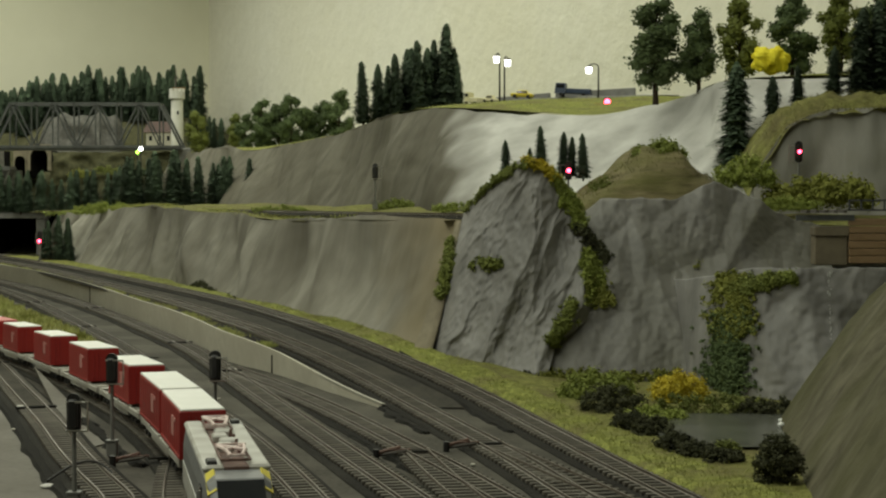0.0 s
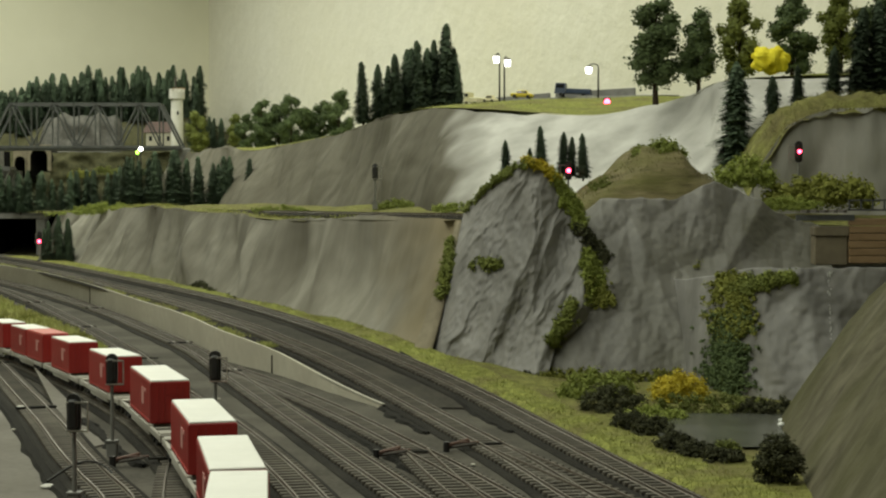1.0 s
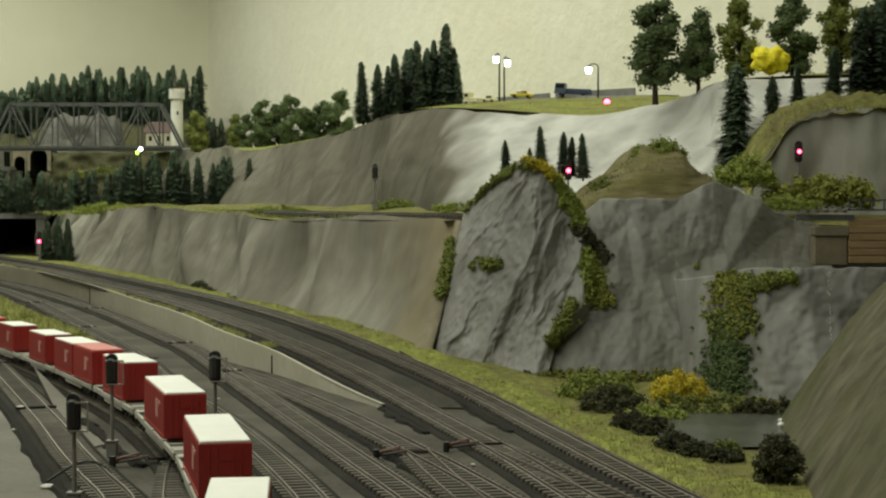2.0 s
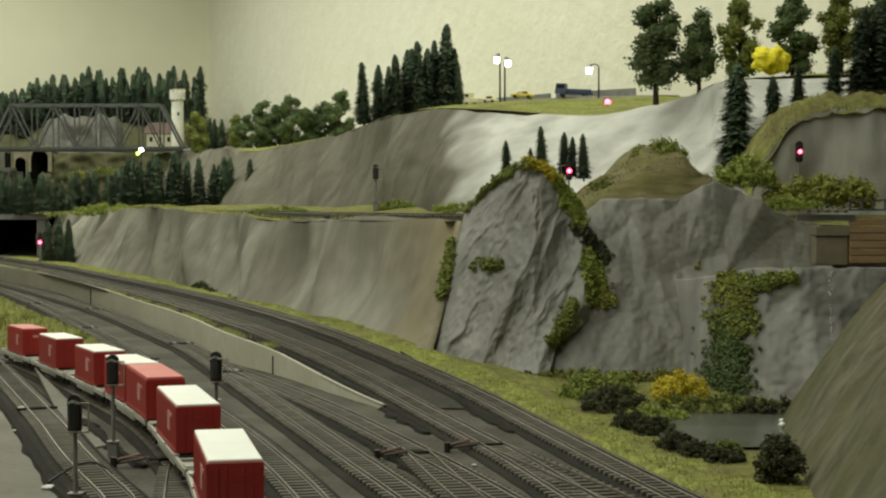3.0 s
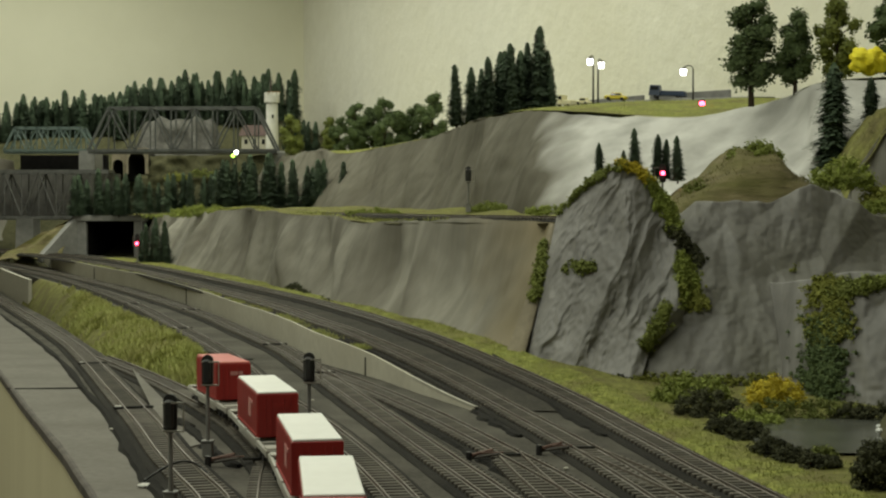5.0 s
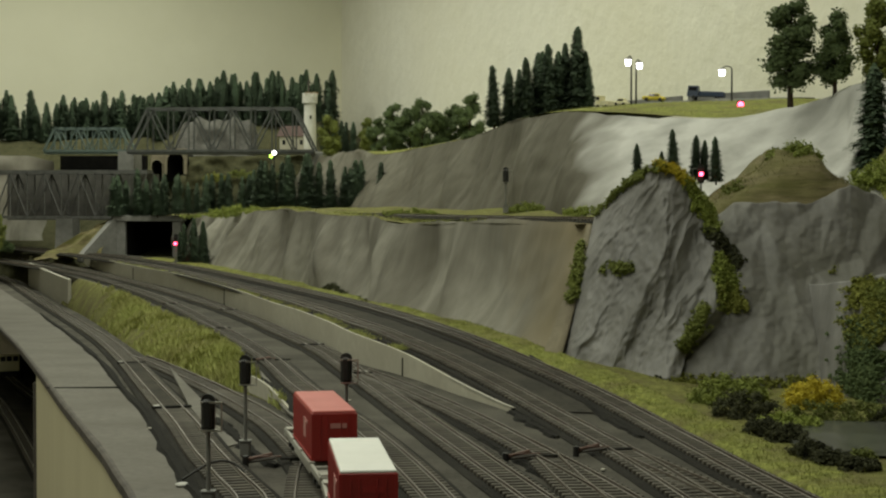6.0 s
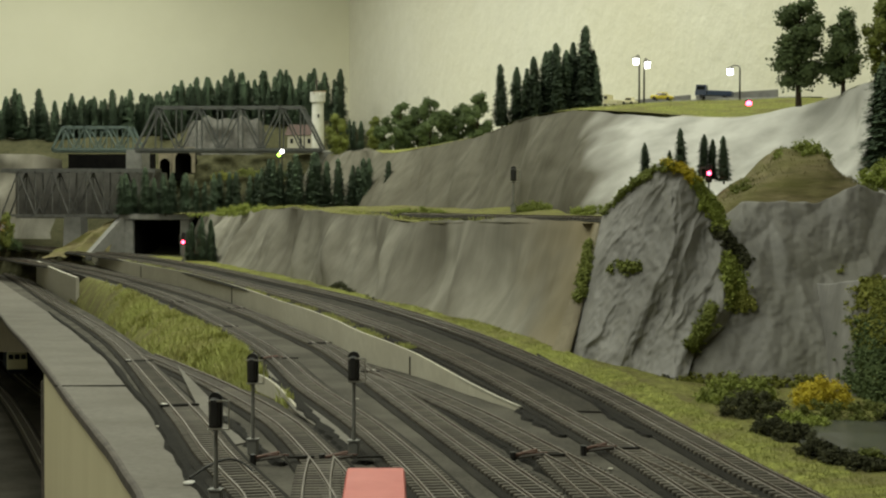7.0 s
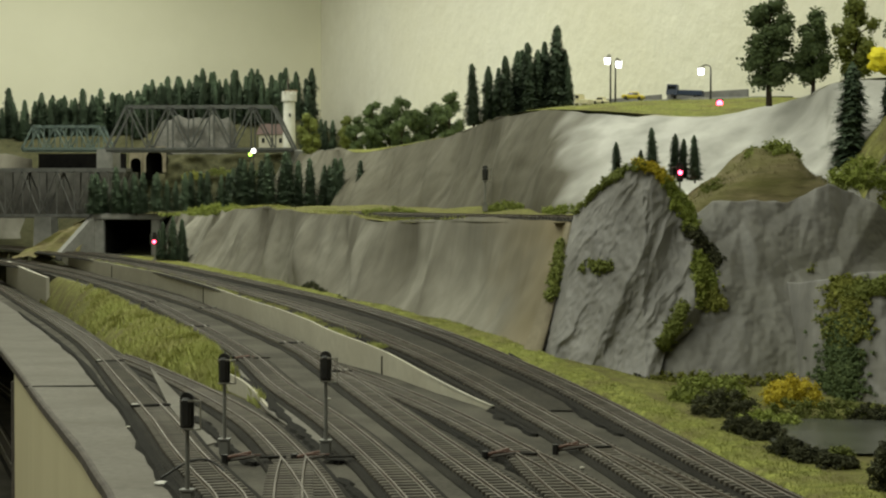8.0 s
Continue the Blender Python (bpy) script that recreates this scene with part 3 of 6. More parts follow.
A_BASE = [(-1.19, 4.72, 0.02), (-1.03, 4.25, 0.02), (-0.833, 3.66, 0.02), (-0.64, 3.23, 0.02), (-0.489, 2.87, 0.02), (-0.322, 2.39, 0.02), (-0.207, 2.10, 0.02), (-0.117, 1.86, 0.018), (-0.045, 1.70, 0.012), (-0.018, 1.648, 0.008)]
A_TOP = [(-1.16, 4.80, 0.148), (-0.98, 4.35, 0.152), (-0.80, 3.86, 0.160), (-0.66, 3.50, 0.170), (-0.528, 3.1, 0.166), (-0.363, 2.72, 0.158), (-0.227, 2.32, 0.152), (-0.129, 2.06, 0.156), (-0.051, 1.88, 0.157), (0.018, 1.735, 0.157)]
_, CLIFF_ROWS = cliff("cliff_lower", A_BASE, A_TOP, M["plaster_end"], "grey-brown plaster cliff with slanting ribs", 230, 36, 0.025, 0.11, 0.8, fine=0.0022, seed=3.1, slant=0.13)
B_BASE = [(-0.98, 5.2, 0.16), (-0.62, 4.25, 0.165), (-0.49, 3.9, 0.165), (-0.355, 3.6, 0.165), (-0.22, 3.2, 0.165), (-0.121, 2.86, 0.163), (-0.04, 2.55, 0.162), (0.03, 2.33, 0.16), (0.16, 2.18, 0.16), (0.32, 2.08, 0.16), (0.47, 1.98, 0.16), (0.70, 1.88, 0.16)]
B_TOP = [(-0.90, 5.3, 0.335), (-0.64, 4.6, 0.333), (-0.517, 4.3, 0.317), (-0.395, 4.0, 0.321), (-0.221, 3.5, 0.329), (-0.12, 3.1, 0.34), (-0.029, 2.8, 0.341), (0.073, 2.62, 0.329), (0.235, 2.5, 0.313), (0.36, 2.4, 0.329), (0.43, 2.3, 0.354), (0.75, 2.15, 0.35)]
cliff("cliff_upper", B_BASE, B_TOP, M["plaster_mixed"], "plaster cliff below the upper level, coloured from shaded grey to a lit pale end", 260, 38, 0.026, 0.13, 1.05, fine=0.003, seed=8.4, slant=0.16)


def terrace(name, front, back, mat, label, n=70, m=24, amp=0.006, size=0.12, hump=0.0):
    rows = []
    for j in range(n + 1):
        a, b = along(front, j / n), along(back, j / n)
        rows.append([tuple(a.lerp(b, i / m) + Vector((0, 0, (rough(a.lerp(b, i / m), amp, size) + hump * math.sin(math.pi * i / m)) * (1 if i else 0)))) for i in range(m + 1)])
    return solid(name, Geo().sheet(rows), mat, label, "ground", "structure", smooth=True), rows


SHELF_BACK = [(-0.98, 5.3, 0.17), (-0.66, 4.5, 0.17), (-0.50, 4.1, 0.172), (-0.355, 3.7, 0.172), (-0.20, 3.3, 0.172), (-0.10, 2.95, 0.172), (0.0, 2.65, 0.17), (0.05, 2.5, 0.165), (0.10, 2.35, 0.16)]
terrace("ground_shelf", [(x, y, z - 0.002) for x, y, z in A_TOP], SHELF_BACK, M["olive"], "olive grass and earth on the middle level", 90, 20, 0.006, 0.09)
terrace("ground_shelf_rock", [(0.0, 1.74, 0.156), (0.2, 1.80, 0.165), (0.45, 1.76, 0.150), (0.75, 1.7, 0.15)], [(0.03, 2.45, 0.162), (0.2, 2.3, 0.17), (0.45, 2.1, 0.17), (0.75, 2.0, 0.17)], M["olive"], "olive grass behind the rock face", 40, 20)
PLATEAU_BACK = [(-1.04, 6.9, 0.36), (-0.75, 6.3, 0.36), (-0.55, 5.8, 0.365), (-0.35, 5.35, 0.37), (-0.05, 4.7, 0.38), (0.25, 4.0, 0.40), (0.47, 3.55, 0.395), (0.62, 3.2, 0.385), (0.75, 2.95, 0.37), (0.85, 2.7, 0.37), (0.97, 2.45, 0.37), (1.15, 2.1, 0.36)]
_, PLATEAU = terrace("ground_plateau", B_TOP, PLATEAU_BACK, M["grass"], "olive green grass on the upper level", 110, 26, 0.005, 0.14, 0.012)

# far ground behind the cliffs and under the bridges
rows = []
for j in range(61):
    y = 4.3 + 2.6 * j / 60
    row = []
    for i in range(61):
        x = -3.4 + 2.75 * i / 60
        bump = 0.04 * fold(5.45, 5.95, y) * fold(-1.65, -2.0, x)
        hill = bump + fold(5.35, 6.15, y - 0.18 * (x + 1.2)) * (0.34 - 0.10 * fold(-1.3, -2.1, x)) * fold(-0.55, -0.95, x + 0.05 * y - 0.3)
        valley = 0.145 * fold(4.95, 5.35, y) * max(fold(-1.75, -1.45, x), 0.85 * fold(5.6, 6.0, y)) + 0.02
        if x < LINE_6(y) - 0.03 and y < 5.75:
            row.append((x, y, -0.14))
            continue
        row.append((x, y, max(valley + hill, 0.022) + rough((x, y, 5), 0.02, 0.16) * fold(4.6, 5.4, y) - 0.03 * fold(4.75, 4.4, y)))
    rows.append(row)
FAR_ROWS = rows
solid("ground_far_hill", Geo().sheet(rows), M["forest"], "wooded dark hill behind the bridges", "hill", "structure", smooth=True)


# ---- rock faces ----
def profile(pairs, wobble=0.0, size=60):
    """A straight-sided function through pairs, with a slight wobble."""
    xs, zs = [p[0] for p in pairs], [p[1] for p in pairs]
    return lambda x: float(np.interp(x, xs, zs)) + wobble * noise.noise(Vector((x * size, 1, 2)))


def ridged(q, octaves=4):
    """Sharp crests over rounded hollows, from about -1 to 1."""
    out, gain, q = 0.0, 0.55, Vector(q)
    for k in range(octaves):
        out += gain * (1 - 2.4 * abs(noise.noise(q)))
        q, gain = q * 2.07 + Vector((3.1, 1.7, 0.4)), gain * 0.5
    return out


def crumpled(x, z, seed):
    """Relief of a crumpled casting whose folds run down to the left."""
    a, b = x * 0.93 - z * 0.36, z * 0.93 + x * 0.36
    warp = 0.006 * noise.noise(Vector((a * 40, b * 40, seed + 4)))
    long_fold = ridged((a * 19 + warp * 22, b * 5.0, seed), 2)
    crumb = ridged((a * 46 + warp * 40, b * 17, seed + 2), 3)
    broad = noise.noise(Vector((a * 9, b * 6, seed + 7)))
    return 0.018 * broad + 0.0125 * long_fold + 0.0066 * crumb


def slabby(x, z, seed):
    """Relief of broad smooth faces that meet at a few creases."""
    best = -9
    for k in range(9):
        nx, nz = 0.55 * math.sin(k * 2.4 + seed), 0.42 * math.cos(k * 1.7 + seed * 2)
        c = noise.cell(Vector((k * 3.3, seed, 1))) * 0.03
        best = max(best, -abs((x - 0.25 + 0.03 * math.cos(k * 1.9)) * nx + (z - 0.09) * nz) * 0.62 + c * 0.35)
    cell, at = noise.voronoi(Vector((x * 15 - z * 8, z * 11 + x * 5, seed)))
    tilt = (x * 15 - z * 8 - at[0].x) * 0.5 + (z * 11 + x * 5 - at[0].y) * 0.9
    edge = min((cell[1] - cell[0]) * 3.5, 1)
    return best + (0.0052 * tilt + 0.004) * edge + 0.011 * noise.noise(Vector((x * 11, z * 9, seed))) + 0.0022 * ridged((x * 40, z * 26, seed), 3)


def rock_face(name, left, right, foot, head, z0, relief, mat, label, back=0.2, seed=0.0, nx=150, nz=120, lean=0.12, smooth=True):
    """A face from its foot to its crest between two edges, which are functions of the height from 0 to 1."""
    rows = []
    for j in range(nx + 1):
        k, row = j / nx, []
        xt = left(1) + (right(1) - left(1)) * k
        for i in range(nz + 1):
            u = i / nz
            x = left(u) + (right(u) - left(u)) * k
            z = z0 + (head(xt) - z0) * u
            rim = fold(0, 0.10, k) * fold(0, 0.10, 1 - k)
            p = Vector((x, foot(x) + lean * u, z))
            d = relief(x, z, seed) - 0.016 * (1 - rim) + 0.0010 * noise.noise(p * 170)
            p.y -= d
            p.x += 0.22 * d * noise.noise(Vector((x * 25, z * 25, seed)))
            row.append(tuple(p))
        last = Vector(row[-1])
        for i in range(1, 6):
            row.append((last.x, last.y + back * i / 5, last.z - 0.01 * i - 0.004 * abs(noise.noise(last * 40 + Vector((0, i, 0))))))
        rows.append(row)
    ROCKS.append(rows)
    return solid(name, Geo().sheet(rows), mat, label, "rock", "structure", smooth=smooth)


ROCKS = []
rock_face("rock_pinnacle", profile([(0, -0.020), (0.5, 0.002), (1, 0.022)]), profile([(0, 0.096), (0.25, 0.112), (0.45, 0.150), (0.62, 0.160), (1, 0.152)]), profile([(-0.02, 1.655), (0.03, 1.60), (0.09, 1.545), (0.16, 1.545)]),
          profile([(0.018, 0.158), (0.038, 0.186), (0.055, 0.205), (0.085, 0.222), (0.100, 0.217), (0.116, 0.205), (0.132, 0.186), (0.152, 0.152)], 0.003), -0.008, crumpled, M["rock"], "grey cast rock pinnacle beside the tracks", 0.12, 1.7, 190, 170, 0.10)
rock_face("rock_wall", profile([(0, 0.075), (1, 0.10)]), profile([(0, 0.42), (1, 0.42)]), profile([(0.075, 1.535), (0.13, 1.53), (0.2, 1.54), (0.27, 1.555), (0.42, 1.58)]),
          profile([(0.085, 0.12), (0.13, 0.15), (0.165, 0.180), (0.25, 0.180), (0.275, 0.192), (0.29, 0.199), (0.32, 0.189), (0.35, 0.172), (0.38, 0.158), (0.42, 0.150)], 0.003), -0.008, slabby, M["rock_mossy"], "dark grey cast rock wall with smooth mossy faces", 0.25, 5.3, 200, 120, 0.15)
rock_face("rock_waterfall", profile([(0, 0.222), (1, 0.232)]), profile([(0, 0.52), (1, 0.52)]), profile([(0.222, 1.62), (0.240, 1.53), (0.262, 1.455), (0.29, 1.41), (0.33, 1.39), (0.52, 1.40)]), profile([(0.232, 0.098), (0.285, 0.116), (0.31, 0.117), (0.42, 0.117), (0.52, 0.112)], 0.002),
          -0.01, lambda x, z, k: 0.55 * slabby(x, z, k) + 0.3 * crumpled(x, z, k), M["rock"], "grey rock step with a dry waterfall", 0.25, 11.3, 130, 80, 0.05)
# grassy mound on the rock wall
rows = []
for j in range(51):
    x = 0.145 + 0.150 * j / 50
    hx = (profile([(0.145, 0.172), (0.165, 0.190), (0.20, 0.212), (0.222, 0.234), (0.262, 0.235), (0.28, 0.214), (0.31, 0.196), (0.335, 0.172)])(x) - 0.170) / 0.066
    row = []
    for i in range(25):
        u = i / 24
        y = 1.695 + 0.24 * u
        z = 0.170 + 0.070 * hx * math.sin(math.pi * min(0.5, u * 0.9 + 0.02) ** 0.7 * 0.82 / 0.5 ** 0.7 * 0.62) + rough((x, y, 3), 0.006, 0.03)
        row.append((x, y - 0.006 * noise.noise(Vector((x * 8, z * 150, 0))), z - 0.02 * (1 - fold(0, 0.12, u))))
    rows.append(row)
MOUND = rows
solid("ground_mound", Geo().sheet(rows), M["strata"], "brown layered mound with grass on the rock", "mound", "structure", smooth=True)
# near plaster slope at the edge of the pond
rows = []
for j in range(61):
    y = 0.55 + 0.70 * j / 60
    foot = 0.222 + 0.14 * (y - 0.99)
    row = []
    for i in range(51):
        dx = 0.50 * (i / 50) ** 1.4
        z = -0.004 + 0.36 * (1 - math.exp(-dx * 4.6)) + (0.010 * noise.noise(Vector((y * 34 - dx * 30, dx * 5, 3))) + 0.005 * noise.noise(Vector((y * 90 - dx * 60, dx * 14, 7)))) * fold(0, 0.05, dx)
        row.append((foot + dx, y + 0.004 * noise.noise(Vector((dx * 60, 2, y * 9))), z))
    rows.append(row)
solid("slope_near", Geo().sheet(rows), M["near_plaster"], "rough grey-brown plaster slope beside the pond", "slope", "structure", smooth=True)
solid("water", Geo().sheet([[(x, y, 0.0036 + rough((x, y, 1), 0.0005, 0.02)) for x in np.linspace(0.160, 0.33, 22)] for y in np.linspace(1.12, 1.30, 26)]), M["pond"], "dark still pond of clear resin", "pond", "structure", smooth=True)
rows = []
for y in y_steps(0.5, 2.0):
    a = LINE_7(y) + 0.022
    b = a + 0.038 + 0.012 * fold(1.12, 0.95, y) + 0.008 * noise.noise(Vector((y * 14, 0, 0)))
    rows.append([(a + (b - a) * i / 10, y, rear_z(y) + 0.0022 + 0.002 * abs(noise.noise(Vector((a * 40 + i, y * 60, 0)))) - (0.003 if i == 0 else 0)) for i in range(11)])
VERGE = rows
back = [[(r[-1][0] + (0.42 - r[-1][0] + 0.1) * i / 12 - 0.004, r[0][1], 0.0005 + rear_z(r[0][1]) * (1 - fold(0, 3, i)) + 0.003 * abs(noise.noise(Vector((i * 0.7, r[0][1] * 50, 5))))) for i in range(13)] for r in rows if r[0][1] < 1.75]
solid("ground_pond_bank", Geo().sheet(back), M["olive"], "olive earth round the pond", "ground", "structure", smooth=True)
solid("grass_verge", Geo().sheet(rows), M["grass"], "yellow-green flock verge along the track", "grass", "structure", smooth=True)
rows = []
for y in y_steps(1.95, 4.3):
    a = LINE_7(y) + 0.024
    b = a + 0.07
    rows.append([(a + (b - a) * i / 6, y, rear_z(y) + 0.003 + 0.003 * abs(noise.noise(Vector((a * 40 + i, y * 40, 0)))) - (0.003 if i == 0 else 0)) for i in range(7)])
VERGE_FAR = rows
solid("grass_verge_far", Geo().sheet(rows), M["grass"], "yellow-green flock verge below the cliff", "grass", "structure", smooth=True)
spots = []
for k in range(5200):
    y = 1.66 + 2.5 * random.random() ** 1.5
    x = WALL_LINE(y) - 0.0005 + abs(random.gauss(0, 0.0065))
    if noise.noise(Vector((y * 16, 0, 4))) + 0.35 * noise.noise(Vector((y * 60, 0, 1))) > -0.08:
        spots.append(Vector((x, y, rear_z(y) + 0.002)))
grass_tufts("wall_top_grass", spots, 0.0034, "broken tufts of green flock along the retaining wall", "grass_blade")
spots = []
for rws in (VERGE, VERGE_FAR):
    for k in range(11000):
        j, i = random.randrange(len(rws) - 1), random.randrange(len(rws[0]) - 1)
        a, b, c = Vector(rws[j][i]), Vector(rws[j + 1][i]), Vector(rws[j][i + 1])
        spots.append(a + (b - a) * random.random() + (c - a) * random.random())
grass_tufts("verge_grass", [p for p in spots if noise.noise(p * 30) > -0.05], 0.0022, "short tufts of flock on the verge")
grass_tufts("verge_moss", [p for p in spots if noise.noise(p * 30) <= -0.05], 0.0020, "darker tufts of olive flock on the verge", "leaf_shrub")
spots = []
for k in range(2500):
    j, i = random.randrange(len(back) - 1), random.randrange(6)
    a, b, c = Vector(back[j][i]), Vector(back[j + 1][i]), Vector(back[j][i + 1])
    p = a + (b - a) * random.random() + (c - a) * random.random()
    if not (0.155 < p.x < 0.34 and 1.09 < p.y < 1.31):
        spots.append(p)
spots2 = []
for k in range(4200):
    j, i = random.randrange(40, len(PLATEAU) - 30), random.randrange(14)
    a, b, c = Vector(PLATEAU[j][i]), Vector(PLATEAU[j + 1][i]), Vector(PLATEAU[j][i + 1])
    p = a + (b - a) * random.random() + (c - a) * random.random()
    if noise.noise(p * 25) > -0.1:
        spots2.append(p)
grass_tufts("plateau_grass", spots2, 0.0030, "short tufts of flock on the upper level")
grass_tufts("pond_grass", spots, 0.0028, "short tufts of flock round the pond")


spots = []
for k in range(5200):
    p = along(A_TOP, 0.02 + 0.76 * random.random()) + Vector((random.gauss(0.012, 0.014), random.gauss(0.03, 0.03), 0.001))
    if noise.noise(Vector((p.x * 9, p.y * 9, 6))) > -0.08:
        spots.append(p)
grass_tufts("cliff_top_grass", spots, 0.0046, "bright tufts of flock along the top of the cliff")


# ---- tracks ----
GAUGE = 0.0165


def line_points(line, zfun, y0, y1, step=0.02):
    """Even steps along a line, as place and heading."""
    fine, y = [], y0
    while y <= y1:
        fine.append(Vector((line(y), y, zfun(y))))
        y += 0.004
    out, gone = [], 0.0
    for a, b in zip(fine, fine[1:]):
        d = (b - a).length
        while gone <= d:
            out.append((a.lerp(b, gone / d), (b - a).normalized()))
            gone += step
        gone -= d
    return out


def side_of(d):
    return Vector((d.y, -d.x, 0)).normalized()


SLEEPER = Geo().box((0.030, 0.0043, 0.0026), chamfer=0.0004).mesh("sleeper", M["sleeper"])


def sweep(points, profile):
    rows = []
    for p, d in points:
        s = side_of(d)
        rows.append([tuple(p + s * x + Vector((0, 0, z))) for x, z in profile])
    return Geo().sheet(rows)


def track(line, zfun, y0, y1, label, near=(0.85, 1.55), bed=True, group="railway tracks", rail="rail"):
    t = thing("railway_track", label, "railway track", group=group)
    pts = line_points(line, zfun, y0, y1, 0.025)
    if bed:
        part("roadbed", sweep(pts, [(-0.0215, -0.001), (-0.0205, 0.0010), (-0.0185, 0.0018), (0.0185, 0.0018), (0.0205, 0.0010), (0.0215, -0.001)]), M["bed"], t, "dark foam roadbed")
    for s in (-1, 1):
        c = s * GAUGE / 2
        part("rail", sweep(pts, [(c - 0.0011, 0.0042), (c - 0.0004, 0.0047), (c - 0.0005, 0.0058), (c - 0.0006, 0.0063), (c + 0.0006, 0.0063), (c + 0.0005, 0.0058), (c + 0.0004, 0.0047), (c + 0.0011, 0.0042)]), M[rail], t)
    rest = Geo()
    for p, d in line_points(line, zfun, y0, y1, 0.0100):
        m = Matrix.Translation(p + Vector((0, 0, 0.0030))) @ Matrix.Rotation(math.atan2(-d.x, d.y), 4, "Z")
        if near[0] < p.y < near[1]:
            part("sleeper", SLEEPER, None, t, m=m)
        elif p.y > 0.4:
            rest.box((0.030, 0.0043, 0.0026), m)
    if rest.v:
        tagged(part("sleeper_run", rest, M["sleeper"], t), kind="stuff")
    return t


# ---- train ----
TRAIN_POINTS = line_points(TRAIN_LINE, front_z, -2.6, 5.8, 0.01)   # near to far
ANCHOR = min(range(len(TRAIN_POINTS)), key=lambda i: abs(TRAIN_POINTS[i][0].y - 0.966))
RAIL_TOP = 0.0063


def on_line(s):
    """The place on the train's line, s metres past the anchor towards the near end."""
    f = ANCHOR - s / 0.01
    i = min(max(int(f), 0), len(TRAIN_POINTS) - 2)
    return TRAIN_POINTS[i][0].lerp(TRAIN_POINTS[i + 1][0], f - i)


RUN = [(0.0, 0.0025), (0.5, 0.171), (1.0, 0.337), (1.5, 0.489), (2.0, 0.634), (2.5, 0.776), (3.0, 0.916), (3.5, 1.056), (4.0, 1.202), (4.5, 1.351),
       (5.0, 1.508), (5.5, 1.669), (6.0, 1.831), (6.5, 1.993), (7.0, 2.155), (7.5, 2.318), (8.0, 2.480)]


def train_rows(offset, half, lift):
    """Poses of a vehicle whose middle runs offset metres behind the first container's front."""
    rows = []
    for t, s in RUN:
        a, b = on_line(s - offset + half), on_line(s - offset - half)
        ahead = (a - b).normalized()
        x = ahead
        y = Vector((0, 0, 1)).cross(x).normalized()
        z = x.cross(y)
        mid = (a + b) / 2 + z * (RAIL_TOP + lift)
        rows.append((t, Matrix(((x.x, y.x, z.x, mid.x), (x.y, y.y, z.y, mid.y), (x.z, y.z, z.z, mid.z), (0, 0, 0, 1)))))
    return rows


MOVING = []
CON_L, CON_W, CON_H = 0.107, 0.0275, 0.0305
FLOOR_Z = 0.0142


def container(roof, label):
    """A shipping container with its length along x and its floor at z 0."""
    c = thing("shipping_container", label, "container", group="containers on the train")
    part("body", Geo().box((CON_L, CON_W, CON_H - 0.001), pose(0, 0, (CON_H - 0.001) / 2), chamfer=0.0006), M["red"], c)
    part("roof", Geo().box((CON_L - 0.0008, CON_W - 0.0008, 0.0016), pose(0, 0, CON_H - 0.0006), chamfer=0.0005), M[roof], c, "white roof" if roof == "white_roof" else "faded red roof")
    for sx in (-1, 1):
        for sy in (-1, 1):
            part("corner_post", Geo().box((0.0016, 0.0016, CON_H - 0.0022), pose(sx * (CON_L / 2 - 0.0006), sy * (CON_W / 2 - 0.0006), CON_H / 2 - 0.0006)), M["red"], c)
    for sy in (-1, 1):
        part("bottom_rail", Geo().box((CON_L - 0.004, 0.0008, 0.0014), pose(0, sy * (CON_W / 2 + 0.0002), 0.0012)), M["red"], c)
        e = part("emblem", Geo().box((0.0125, 0.0004, 0.0120), pose(-0.016 * sy, sy * (CON_W / 2 + 0.0002), 0.0165)), M["logo"], c, "pale red square emblem")
        part("emblem_bar", Geo().box((0.009, 0.0004, 0.0022), pose(-0.016 * sy + 0.0115, sy * (CON_W / 2 + 0.0002), 0.0212)), M["logo"], c, "pale red bar")
        for k in range(-4, 5):
            part("panel_rib", Geo().box((0.0007, 0.0003, CON_H - 0.006), pose(k * 0.0115 + 0.003, sy * (CON_W / 2 + 0.0001), CON_H / 2)), M["red"], c)
    for sx in (-1, 1):
        part("end_bar", Geo().box((0.0004, 0.010, 0.0030), pose(sx * (CON_L / 2 + 0.0001), 0.0025, 0.0215)), M["logo"] if roof == "red_roof" else M["red"], c)
        for k in (-2, -1, 1, 2):
            part("lock_rod", Geo().tube((sx * (CON_L / 2 + 0.0003), k * 0.0042, 0.002), (sx * (CON_L / 2 + 0.0003), k * 0.0042, CON_H - 0.004), 0.0004, n=5), M["red"], c)
    return c


